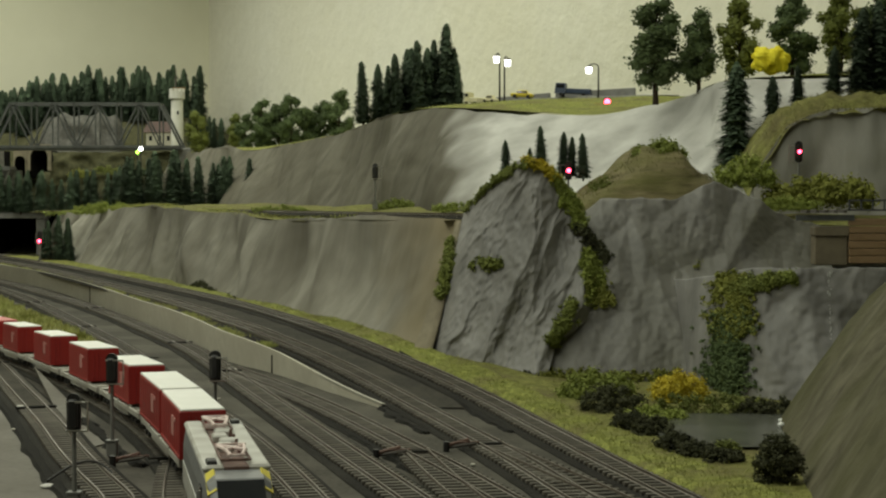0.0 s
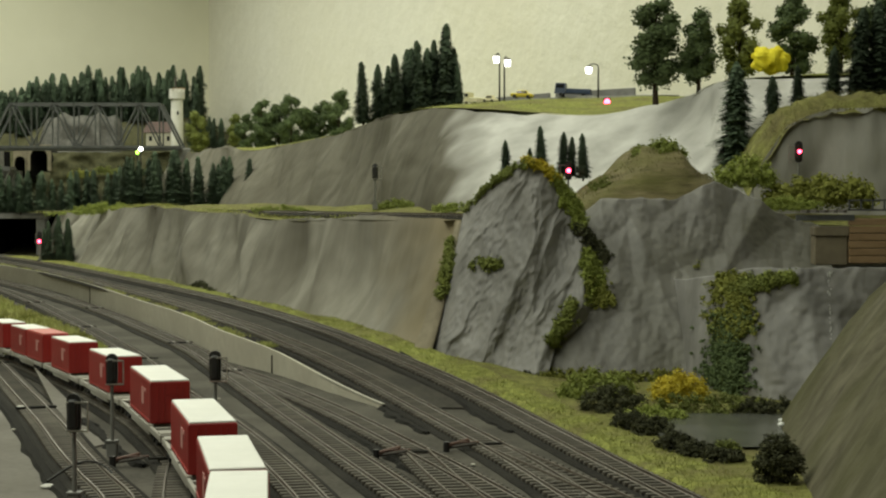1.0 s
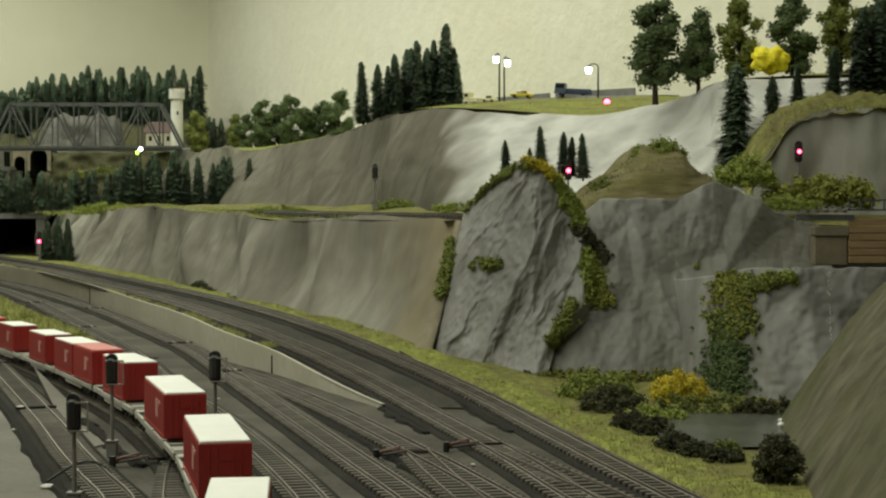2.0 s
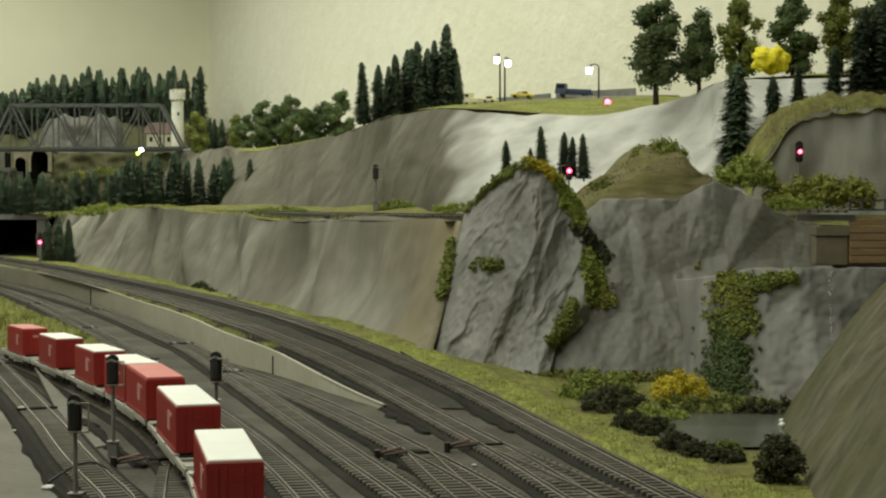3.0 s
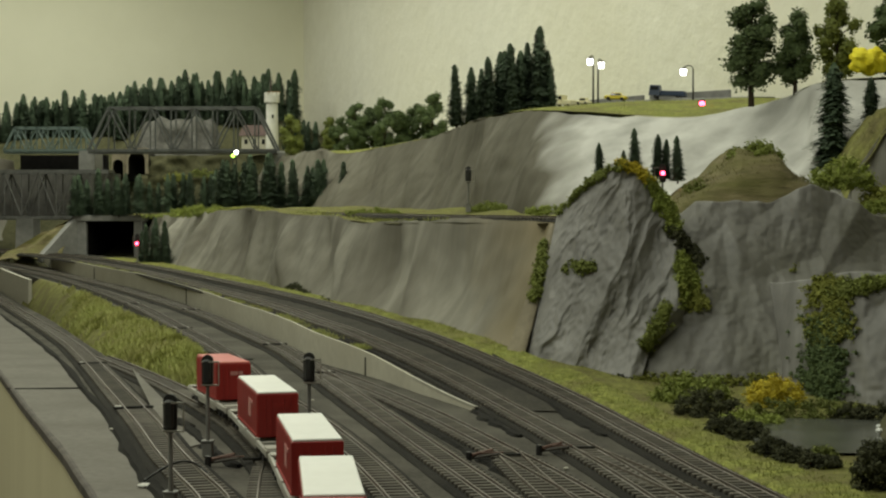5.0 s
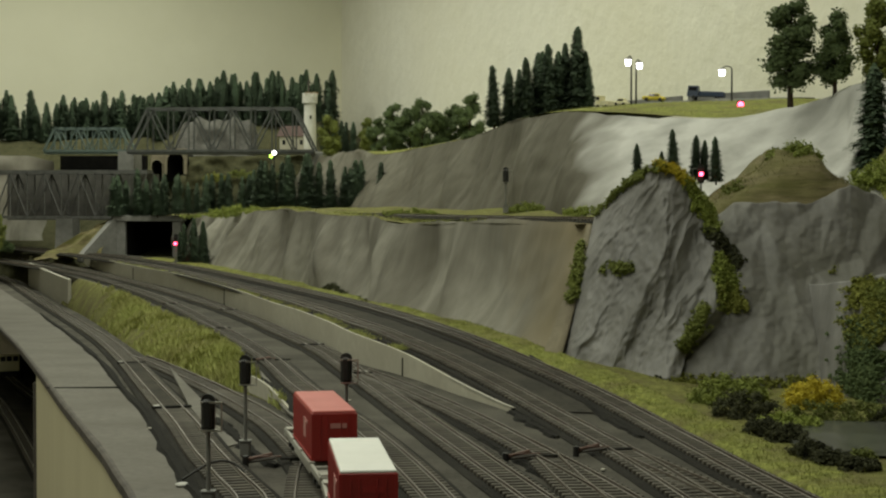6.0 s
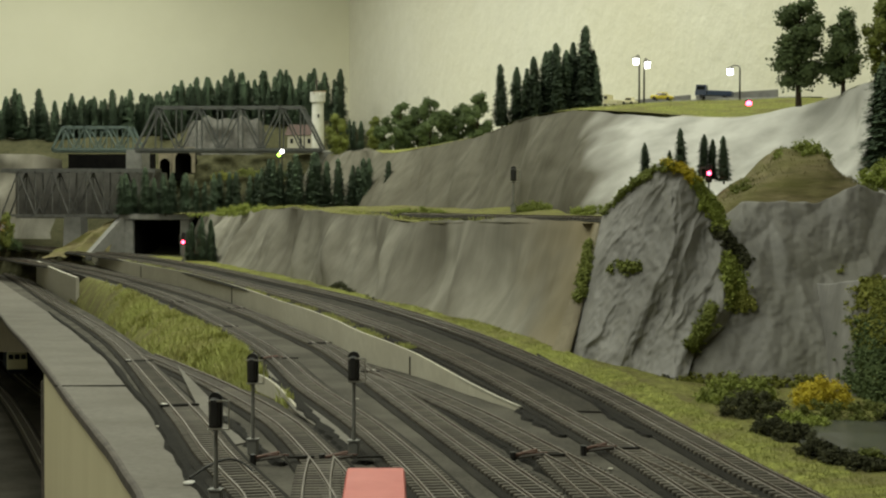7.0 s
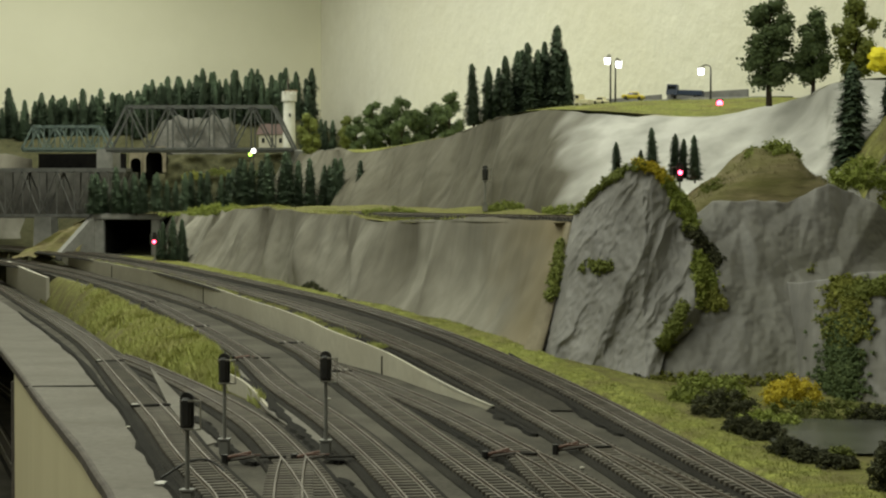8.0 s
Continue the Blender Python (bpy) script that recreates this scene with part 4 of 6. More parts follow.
def bogie(parent, x):
    b = part("bogie", Geo().box((0.026, 0.0032, 0.0036), pose(0, 0.0105, 0.0060), chamfer=0.0007).box((0.026, 0.0032, 0.0036), pose(0, -0.0105, 0.0060), chamfer=0.0007)
             .box((0.006, 0.021, 0.003), pose(0, 0, 0.0075)).box((0.007, 0.0028, 0.0028), pose(0.008, 0.0125, 0.0052)).box((0.007, 0.0028, 0.0028), pose(-0.008, 0.0125, 0.0052))
             .box((0.007, 0.0028, 0.0028), pose(0.008, -0.0125, 0.0052)).box((0.007, 0.0028, 0.0028), pose(-0.008, -0.0125, 0.0052)), M["black"], parent, "black bogie", m=pose(x, 0, 0))
    for dx in (-0.0095, 0.0095):
        part("wheelset", Geo().tube((dx, -0.0088, 0.0053), (dx, -0.0066, 0.0053), 0.0053, n=16).tube((dx, 0.0066, 0.0053), (dx, 0.0088, 0.0053), 0.0053, n=16)
             .tube((dx, -0.007, 0.0053), (dx, 0.007, 0.0053), 0.0009), M["wheel"], b)
    return b


WAGON_L = 0.204


def wagon():
    """A container flat with its length along x and its wheels on z 0."""
    w = thing("container_wagon", "pale grey container flat wagon on black bogies", "wagon", group="wagons of the train")
    frame_geo = Geo()
    for sy in (-1, 1):
        frame_geo.box((WAGON_L, 0.0022, 0.0042), pose(0, sy * 0.0135, 0.0112), chamfer=0.0004)
        frame_geo.box((WAGON_L * 0.46, 0.0016, 0.0034), pose(0, sy * 0.0130, 0.0078), taper=1.0)
    for k in range(-6, 7):
        frame_geo.box((0.0036, 0.0270, 0.0026), pose(k * 0.0158, 0, 0.0118))
    for sx in (-1, 1):
        frame_geo.box((0.004, 0.0300, 0.0052), pose(sx * WAGON_L / 2, 0, 0.0112), chamfer=0.0005)
    part("underframe", frame_geo, M["wagon"], w)
    part("spine", Geo().box((WAGON_L - 0.01, 0.006, 0.005), pose(0, 0, 0.0090)), M["black"], w)
    for k in (-0.052, 0.0, 0.052):
        for sy in (-1, 1):
            part("lock_block", Geo().box((0.005, 0.003, 0.0022), pose(k, sy * 0.0132, 0.0134)), M["wagon"], w)
    for sx in (-1, 1):
        bogie(w, sx * 0.074)
        part("coupler", Geo().box((0.012, 0.0022, 0.0018), pose(sx * (WAGON_L / 2 + 0.005), 0, 0.0088)), M["black"], w)
        part("platform", Geo().box((0.012, 0.028, 0.0012), pose(sx * (WAGON_L / 2 - 0.005), 0, 0.0140)), M["wagon"], w)
        for sy in (-1, 1):
            part("buffer", Geo().tube((sx * WAGON_L / 2, sy * 0.0100, 0.0110), (sx * (WAGON_L / 2 + 0.0062), sy * 0.0100, 0.0110), 0.0011).tube((sx * (WAGON_L / 2 + 0.0056), sy * 0.0100, 0.0110), (sx * (WAGON_L / 2 + 0.0066), sy * 0.0100, 0.0110), 0.0027, n=10), M["grey_plastic"], w)
    part("brake_wheel", Geo().box((0.004, 0.004, 0.005), pose(-WAGON_L / 2 + 0.004, 0.011, 0.0165), chamfer=0.0006), M["loco_yellow"], w, "small yellow brake box")
    return w


WHITE_LABEL = "dark red shipping container with a white roof"
RED_LABEL = "red shipping container with a faded red roof"
first_wagon, white_box, red_box = wagon(), container("white_roof", WHITE_LABEL), container("red_roof", RED_LABEL)
used = set()


def again(ob):
    """The first of its kind, or a copy of it."""
    if ob.name in used:
        return copy_thing(ob, Matrix.Identity(4))
    used.add(ob.name)
    return ob


PITCH = 0.221
for k in range(9):
    middle = 0.110 + k * PITCH
    MOVING.append((again(first_wagon), train_rows(middle, 0.074, 0.0)))
    if k in (0, 5):
        MOVING.append((again(red_box if k == 5 else white_box), train_rows(k * PITCH + CON_L / 2, 0.05, FLOOR_Z)))
        MOVING.append((again(white_box), train_rows(k * PITCH + 0.1144 + CON_L / 2, 0.05, FLOOR_Z)))
    else:
        MOVING.append((again(red_box if k == 8 else white_box), train_rows(k * PITCH + 0.058 + CON_L / 2, 0.05, FLOOR_Z)))


def locomotive():
    """An electric locomotive with its length along x, its nose at the positive end."""
    o = thing("electric_locomotive", "white and grey electric locomotive with two folded pantographs", "locomotive")
    L, W = 0.220, 0.0335
    stations = [(-L / 2, 0.70, 0.86), (-L / 2 + 0.012, 0.92, 0.97), (-L / 2 + 0.026, 1.0, 1.0), (L / 2 - 0.034, 1.0, 1.0), (L / 2 - 0.020, 0.95, 0.96), (L / 2 - 0.005, 0.82, 0.66), (L / 2, 0.74, 0.45)]
    rows = []
    for x, w, h in stations:
        a, z0, z1 = W / 2 * w, 0.008, 0.008 + 0.034 * h
        rows.append([(x, -a, z0), (x, -a, z1 - 0.010 * h), (x, -a * 0.93, z1 - 0.003), (x, -a * 0.70, z1), (x, a * 0.70, z1), (x, a * 0.93, z1 - 0.003), (x, a, z1 - 0.010 * h), (x, a, z0)])
    g = Geo().sheet(rows)
    g.add(rows[0], [tuple(range(8))])
    g.add(rows[-1], [tuple(range(7, -1, -1))])
    part("body", g, M["loco_grey"], o, "grey body with a sloped nose")
    for sy in (-1, 1):
        part("side_stripe", Geo().box((L - 0.06, 0.0006, 0.012), pose(-0.004, sy * (W / 2 + 0.0002), 0.0165)), M["loco_white"], o)
        part("roof_edge", Geo().box((0.160, 0.0105, 0.0034), pose(-0.006, sy * 0.0110, 0.0426), chamfer=0.0012), M["loco_white"], o, "white roof fairing")
        part("nose_flash", Geo().box((0.020, 0.0050, 0.0008), pose(L / 2 - 0.024, sy * 0.0130, 0.0385) @ pose(0, 0, 0, sy * -35, 20, 0)), M["loco_yellow"], o, "yellow flash on the nose")
        part("side_window", Geo().box((0.012, 0.0006, 0.007), pose(L / 2 - 0.040, sy * (W / 2 + 0.0002), 0.031)), M["glass"], o)
        part("handrail", Geo().tube((L / 2 - 0.05, sy * (W / 2 + 0.001), 0.012), (L / 2 - 0.05, sy * (W / 2 + 0.001), 0.030), 0.0004, n=5), M["metal"], o)
    part("roof_walk", Geo().box((0.156, 0.0118, 0.0016), pose(-0.004, 0, 0.0426)), M["loco_brown"], o, "brown roof deck")
    part("windscreen", Geo().box((0.013, 0.022, 0.0008), pose(L / 2 - 0.0115, 0, 0.0362) @ pose(0, 0, 0, 0, 37, 0)), M["glass"], o)
    for k, x in enumerate((-0.03, -0.012, 0.006, 0.022)):
        part("roof_box", Geo().box((0.013, 0.009 - 0.001 * (k % 2), 0.004), pose(x, 0.0015 * (-1) ** k, 0.0450), chamfer=0.0008), M["loco_white"], o)
        part("insulator", Geo().tube((x + 0.008, 0.005, 0.043), (x + 0.008, 0.005, 0.0480), 0.0011, 0.0008, 7), M["loco_brown"], o)
    for x, y in ((0.066, -0.0115), (-0.074, 0.0115)):
        part("roof_vent", Geo().box((0.010, 0.005, 0.0024), pose(x, y, 0.0450), chamfer=0.0005), M["black"], o)
    for x in (-0.052, 0.054):
        base = Geo()
        for sy in (-1, 1):
            base.tube((x - 0.020, sy * 0.0068, 0.0462), (x + 0.016, sy * 0.0068, 0.0462), 0.0007)
        for dx in (-0.020, 0.016):
            base.tube((x + dx, -0.0068, 0.0462), (x + dx, 0.0068, 0.0462), 0.0007)
        p = part("pantograph", base, M["loco_brown"], o, "folded pantograph with pale pink arms")
        for sy in (-1, 1):
            part("arm", Geo().tube((x - 0.016, sy * 0.0066, 0.0484), (x + 0.010, -sy * 0.0052, 0.0500), 0.00095).tube((x - 0.016, sy * 0.0066, 0.0484), (x + 0.012, sy * 0.0046, 0.0504), 0.00085), M["panto"], p)
            part("elbow", Geo().tube((x + 0.012, sy * 0.0046, 0.0504), (x + 0.019, sy * 0.0026, 0.0488), 0.0009), M["panto"], p)
        part("contact_strip", Geo().box((0.0016, 0.0150, 0.0009), pose(x - 0.016, 0, 0.0490)), M["panto"], p)
        part("contact_strip", Geo().box((0.0014, 0.0090, 0.0009), pose(x + 0.019, 0, 0.0488)), M["panto"], p)
    for sx in (-1, 1):
        bogie(o, sx * 0.062)
        part("buffer_beam", Geo().box((0.004, 0.030, 0.006), pose(sx * (L / 2 - 0.002), 0, 0.0105), chamfer=0.0006), M["loco_yellow"] if sx > 0 else M["black"], o)
        for sy in (-1, 1):
            part("headlight", Geo().tube((sx * (L / 2 - 0.004), sy * 0.009, 0.0185), (sx * (L / 2 + 0.0004), sy * 0.009, 0.0185), 0.0016, n=10), M["metal"], o)
    part("underframe", Geo().box((L - 0.02, 0.026, 0.004), pose(0, 0, 0.0085)), M["black"], o)
    return o


MOVING.append((locomotive(), train_rows(-0.135, 0.062, 0.0)))

# ---- track layout ----
track(EDGE_LINE, front_z, -2.5, 5.6, "dark model railway track beside the layout edge", (0.85, 1.55))
track(TRAIN_LINE, front_z, -2.5, 2.02, "dark model railway track that carries the container train", (0.85, 1.55))
track(LINE_3, flat_z, -2.5, 5.3, "curving dark model railway track in the yard", (0.85, 1.6))
track(LINE_4, flat_z, -2.5, 5.4, "curving dark model railway track below the beige wall", (0.85, 1.6))
track(LINE_5, flat_z, -2.5, 1.66, "dark model railway siding with a turnout", (0.85, 1.6))
track(LINE_6, rear_z, -2.5, 5.5, "dark model railway track on the raised rear deck", (0.85, 1.7))
track(LINE_7, rear_z, -2.5, 5.5, "dark model railway track beside the grass verge", (0.85, 1.7))
SHELF_LINE = curve([(0.06, 1.70), (0.04, 1.76), (-0.015, 1.88), (-0.092, 2.07), (-0.190, 2.33), (-0.322, 2.73), (-0.485, 3.12), (-0.64, 3.55)])
track(SHELF_LINE, lambda y: 0.1575, 1.72, 3.4, "model railway track along the top of the cliff", (0, 0))


# ---- trees ----
def conifer_meshes(count, reach=0.172, tiers=0.12, bristles=1900):
    """Bottle-brush trees one metre high: a dense core with fine drooping bristles."""
    out = []
    for k in range(count):
        g, wob = Geo(), random.uniform(0, 9)

        def radius(u):
            return (reach * (1 - u) ** 0.60 * (0.75 + 0.25 * fold(0, 0.10, u)) + 0.020) * (1 + 0.30 * noise.noise(Vector((wob, u * 7, k)))) * (1 - tiers * ((u * 9) % 1))
        for i in range(9):
            u, v = i / 9, (i + 1) / 9
            g.tube((0, 0, 0.05 + 0.9 * u), (0, 0, 0.05 + 0.9 * v), radius(u) * 0.50, radius(v) * 0.46, 8)
        for i in range(bristles):
            u = random.random() ** 1.35
            z, a = 0.05 + 0.93 * u, random.uniform(0, math.tau)
            R = radius(u) * (1 + 0.40 * noise.noise(Vector((a * 1.2, u * 14, wob))))
            d = Vector((math.cos(a), math.sin(a), 0))
            s = Vector((-d.y, d.x, 0)) * random.uniform(0.010, 0.022)
            p, q = d * R * random.uniform(0.3, 0.55) + Vector((0, 0, z + 0.015)), d * R * random.uniform(0.7, 1.2) + Vector((0, 0, z + random.uniform(-0.03, 0.012)))
            g.add([p - s * 0.6, p + s * 0.6, q + s, q - s], [(0, 1, 2, 3)])
        out.append((g.mesh("crown", M["needles"]), Geo().tube((0, 0, -0.03), (0, 0, 0.2), 0.022, 0.02, 7).mesh("trunk", M["bark"])))
    return out


CONIFERS = conifer_meshes(6)
SPRUCES = conifer_meshes(3, 0.215, 0.34, 2400)
conifer_no = [0]


def conifer(x, y, z, h, label="dark green bottle-brush conifer", width=1.0, shapes=CONIFERS):
    k = conifer_no[0] = conifer_no[0] + 1
    crown, trunk = shapes[k % len(shapes)]
    t = thing("conifer", label, "tree", pose(x, y, z, random.uniform(-2, 2), random.uniform(-2, 2), random.uniform(0, 360)), "conifers")
    for nm, me in (("crown", crown), ("trunk", trunk)):
        part(nm, me, None, t, m=Matrix.Diagonal((h * width, h * width, h, 1)))
    return t


def leaf_cloud(g, c, r, n, size, squash=0.85, core=0.6):
    """A ragged clump of small foam leaves round a point."""
    c = Vector(c)
    for i in range(n):
        v = Vector((random.gauss(0, 1), random.gauss(0, 1), random.gauss(0, 1))).normalized()
        reach = r * random.uniform(0.55 if core else 0.1, 1.0) * (1 + 0.45 * noise.noise(v * 2.2 + c * 40))
        p = c + Vector((v.x, v.y, v.z * squash)) * reach
        nrm = (v + Vector((random.uniform(-1, 1), random.uniform(-1, 1), random.uniform(-.6, 1)))).normalized()
        q = nrm.to_track_quat("Z", "Y")
        s = size * random.uniform(0.5, 1.5)
        g.add([p + q @ Vector((s * a, s * b, 0)) for a, b in ((-1, -.3), (0, -.75), (1, 0), (.35, .8), (-.7, .7))], [(0, 1, 2, 3, 4)])
    if core:
        g.ball(c, r * core, 6, squash)


def leafy_meshes(mat, seed, spread=0.2, low=0.28, clumps=22):
    random.seed(seed)
    g, t = Geo(), Geo()
    t.tube((0, 0, -0.03), (0.01, 0, low + 0.1), 0.030, 0.020, 8).tube((0.01, 0, low + 0.1), (0, 0.01, 0.85), 0.02, 0.006, 7)
    for i in range(clumps):
        u = (i + random.random()) / clumps
        z = low + (0.93 - low) * u
        rad = spread * (math.sin(math.pi * (0.16 + 0.78 * u)) ** 0.8) * random.uniform(0.35, 1.0)
        a = random.uniform(0, math.tau)
        c = Vector((rad * math.cos(a), rad * math.sin(a), z))
        t.tube((0, 0, max(z - 0.12, low * 0.8)), c, 0.009, 0.004, 5)
        leaf_cloud(g, c, random.uniform(0.095, 0.15) * (1.1 - 0.35 * u), 190, 0.0145)
    return g.mesh("crown", mat), t.mesh("trunk", M["bark"])


LEAFY = {"dark": [leafy_meshes(M["leaf_dark"], 11 + i, 0.22, 0.20, 26) for i in range(4)],
         "olive": [leafy_meshes(M["leaf_olive"], 31 + i, 0.24, 0.16, 30) for i in range(2)],
         "round": [leafy_meshes(M["leaf_dark"], 51 + i, 0.30, 0.14, 28) for i in range(3)]}
random.seed(7)


def leafy_tree(kind, i, x, y, z, h, label, width=1.0):
    crown, trunk = LEAFY[kind][i % len(LEAFY[kind])]
    t = thing("deciduous_tree", label, "tree", pose(x, y, z, 0, 0, random.uniform(0, 360)), "leafy trees")
    for nm, me in (("crown", crown), ("trunk", trunk)):
        part(nm, me, None, t, m=Matrix.Diagonal((h * width, h * width, h, 1)))


def bush(x, y, z, rx, ry, rz, mat, label, n=9, leaves=90, name="bush"):
    """A foam bush of many overlapping leafy clumps."""
    g, low = Geo(), min(rx, ry, rz)
    for i in range(n * 11):
        a, r = random.uniform(0, math.tau), random.random() ** 0.5
        h = random.uniform(0.05, 0.9) * (1 - 0.5 * r * r) * (1 + 0.25 * noise.noise(Vector((3 * math.cos(a), 3 * math.sin(a), x * 50))))
        leaf_cloud(g, (rx * r * math.cos(a), ry * r * math.sin(a), rz * h), max(low * random.uniform(0.16, 0.40), 0.0024), leaves * 2 // 3, max(low * 0.042, 0.0007), 0.9, 0.35)
    solid(name, g, M[mat], label, "bush", m=pose(x, y, z))


# ---- woods ----
PLATEAU_POINTS = [p for r in PLATEAU for p in r]


def plateau_z(x, y):
    near = sorted(PLATEAU_POINTS, key=lambda p: (p[0] - x) ** 2 + (p[1] - y) ** 2)[:3]
    return sum(p[2] for p in near) / 3



def far_z(x, y):
    j = min(max((y - 4.3) / 2.6 * 60, 0), 59.99)
    i = min(max((x + 3.4) / 2.75 * 60, 0), 59.99)
    return FAR_ROWS[int(j)][int(i)][2]


def conifer_row(a, b, count, h0, h1, label, jitter=0.02, on_hill=False, width=0.86):
    for k in range(count):
        p = Vector(a).lerp(Vector(b), (k + random.uniform(0.2, 0.8)) / count)
        x, y = p.x + random.uniform(-jitter, jitter), p.y + random.uniform(-jitter, jitter)
        z = far_z(x, y) - 0.004 if on_hill else p.z
        conifer(x, y, z, random.uniform(h0, h1), label, width)


WOOD = "dark green bottle-brush conifer on the far hill"
conifer_row((-2.6, 5.95, 0), (-1.93, 6.0, 0), 30, 0.11, 0.20, WOOD, 0.05, True, 1.1)
conifer_row((-2.15, 6.2, 0), (-1.70, 6.25, 0), 28, 0.12, 0.18, WOOD, 0.05, True, 1.0)
conifer_row((-1.85, 6.15, 0), (-1.45, 6.3, 0), 26, 0.14, 0.20, WOOD, 0.04, True, 1.0)
conifer_row((-1.60, 6.35, 0), (-1.00, 6.45, 0), 38, 0.17, 0.235, WOOD, 0.04, True, 0.9)
conifer_row((-1.62, 6.0, 0), (-0.97, 6.10, 0), 34, 0.14, 0.20, WOOD, 0.05, True, 1.0)
conifer(-0.885, 5.75, 0.37, 0.24, WOOD)
conifer(-0.82, 5.6, 0.37, 0.11, WOOD)
SHELF_TREE = "dark green bottle-brush conifer on the middle level"
conifer_row((-0.84, 4.2, 0.164), (-0.68, 4.2, 0.164), 9, 0.12, 0.155, SHELF_TREE, 0.012, width=1.0)
conifer_row((-0.68, 4.22, 0.164), (-0.55, 4.2, 0.164), 7, 0.115, 0.14, SHELF_TREE, 0.012, width=1.0)
conifer(-0.495, 4.1, 0.166, 0.125, SHELF_TREE)
conifer_row((-1.40, 4.75, 0.142), (-1.22, 4.75, 0.145), 11, 0.11, 0.155, SHELF_TREE, 0.02, width=1.0)
conifer_row((-1.20, 4.72, 0.15), (-0.94, 4.7, 0.155), 11, 0.09, 0.135, SHELF_TREE, 0.02, width=1.0)
conifer_row((-1.0, 3.98, 0.022), (-0.91, 3.94, 0.022), 7, 0.09, 0.125, "dark green conifer beside the tunnel mouth", 0.012)
CLUSTER = "dark green conifer in a tight group on the upper level"
for x, y, z, h in [(-0.179, 3.6, 0.350, 0.145), (-0.147, 3.62, 0.345, 0.145), (-0.125, 3.6, 0.345, 0.14), (-0.103, 3.58, 0.35, 0.16), (-0.086, 3.62, 0.35, 0.175),
                   (-0.068, 3.6, 0.36, 0.165), (-0.052, 3.58, 0.36, 0.18), (-0.037, 3.6, 0.365, 0.16), (-0.020, 3.62, 0.37, 0.175), (0.003, 3.6, 0.37, 0.21), (0.020, 3.6, 0.37, 0.155), (0.035, 3.58, 0.37, 0.115)]:
    conifer(x, y, z, h, CLUSTER, 0.92)
SMALL = "small dark conifer on top of the rock"
for x, z, h in [(0.076, 0.205, 0.046), (0.103, 0.208, 0.034), (0.118, 0.210, 0.058), (0.144, 0.208, 0.053), (0.153, 0.205, 0.05), (0.168, 0.203, 0.056)]:
    conifer(x, 1.915, z, h, SMALL, 0.95, SPRUCES)
SPRUCE = "dark blue-green spruce on the pale slope"
for x, y, z, h in [(0.392, 2.14, 0.215, 0.150), (0.442, 2.14, 0.258, 0.088), (0.477, 2.15, 0.302, 0.058), (0.524, 2.15, 0.318, 0.068), (0.560, 2.15, 0.318, 0.12), (0.588, 2.15, 0.318, 0.13)]:
    conifer(x, y, z, h, SPRUCE, 1.05, SPRUCES)

ROUND = "dark green leafy foam tree on the upper level"
for i, (x, z, h) in enumerate([(-0.61, 0.33, 0.125), (-0.565, 0.325, 0.175), (-0.515, 0.325, 0.165), (-0.47, 0.33, 0.185), (-0.425, 0.335, 0.14), (-0.375, 0.34, 0.16), (-0.32, 0.345, 0.185), (-0.55, 0.325, 0.13), (-0.40, 0.335, 0.13)]):
    leafy_tree("round", i, x, 4.95 + 0.04 * (i % 3), z, h, ROUND, 0.86)
leafy_tree("olive", 0, -0.762, 4.95, 0.315, 0.15, "yellow-green leafy foam tree beside the bridge", 0.9)
leafy_tree("olive", 1, -0.655, 5.05, 0.345, 0.115, "yellow-green leafy foam tree beside the wood", 0.9)
conifer(-0.725, 5.05, 0.345, 0.10, ROUND)
conifer(-0.70, 5.05, 0.345, 0.10, ROUND)
TALL = "tall dark green leafy foam tree on the upper level"
for i, (k, x, z, h, w) in enumerate([("dark", 0.316, 0.326, 0.156, 1.0), ("dark", 0.380, 0.336, 0.128, 0.95), ("olive", 0.440, 0.345, 0.140, 0.85), ("dark", 0.519, 0.350, 0.135, 1.0), ("olive", 0.590, 0.372, 0.125, 1.0), ("dark", 0.66, 0.36, 0.15, 1.0)]):
    leafy_tree(k, i, x, 2.38, z, h, TALL if k == "dark" else "tall olive-green leafy foam tree on the upper level", w)
leafy_tree("olive", 0, -1.80, 4.88, 0.03, 0.125, "yellow-green foam tree beside the truss bridge", 0.8)
bush(-1.82, 4.93, 0.03, 0.05, 0.03, 0.06, "leaf_dark", "dark green foam bush beside the truss bridge")

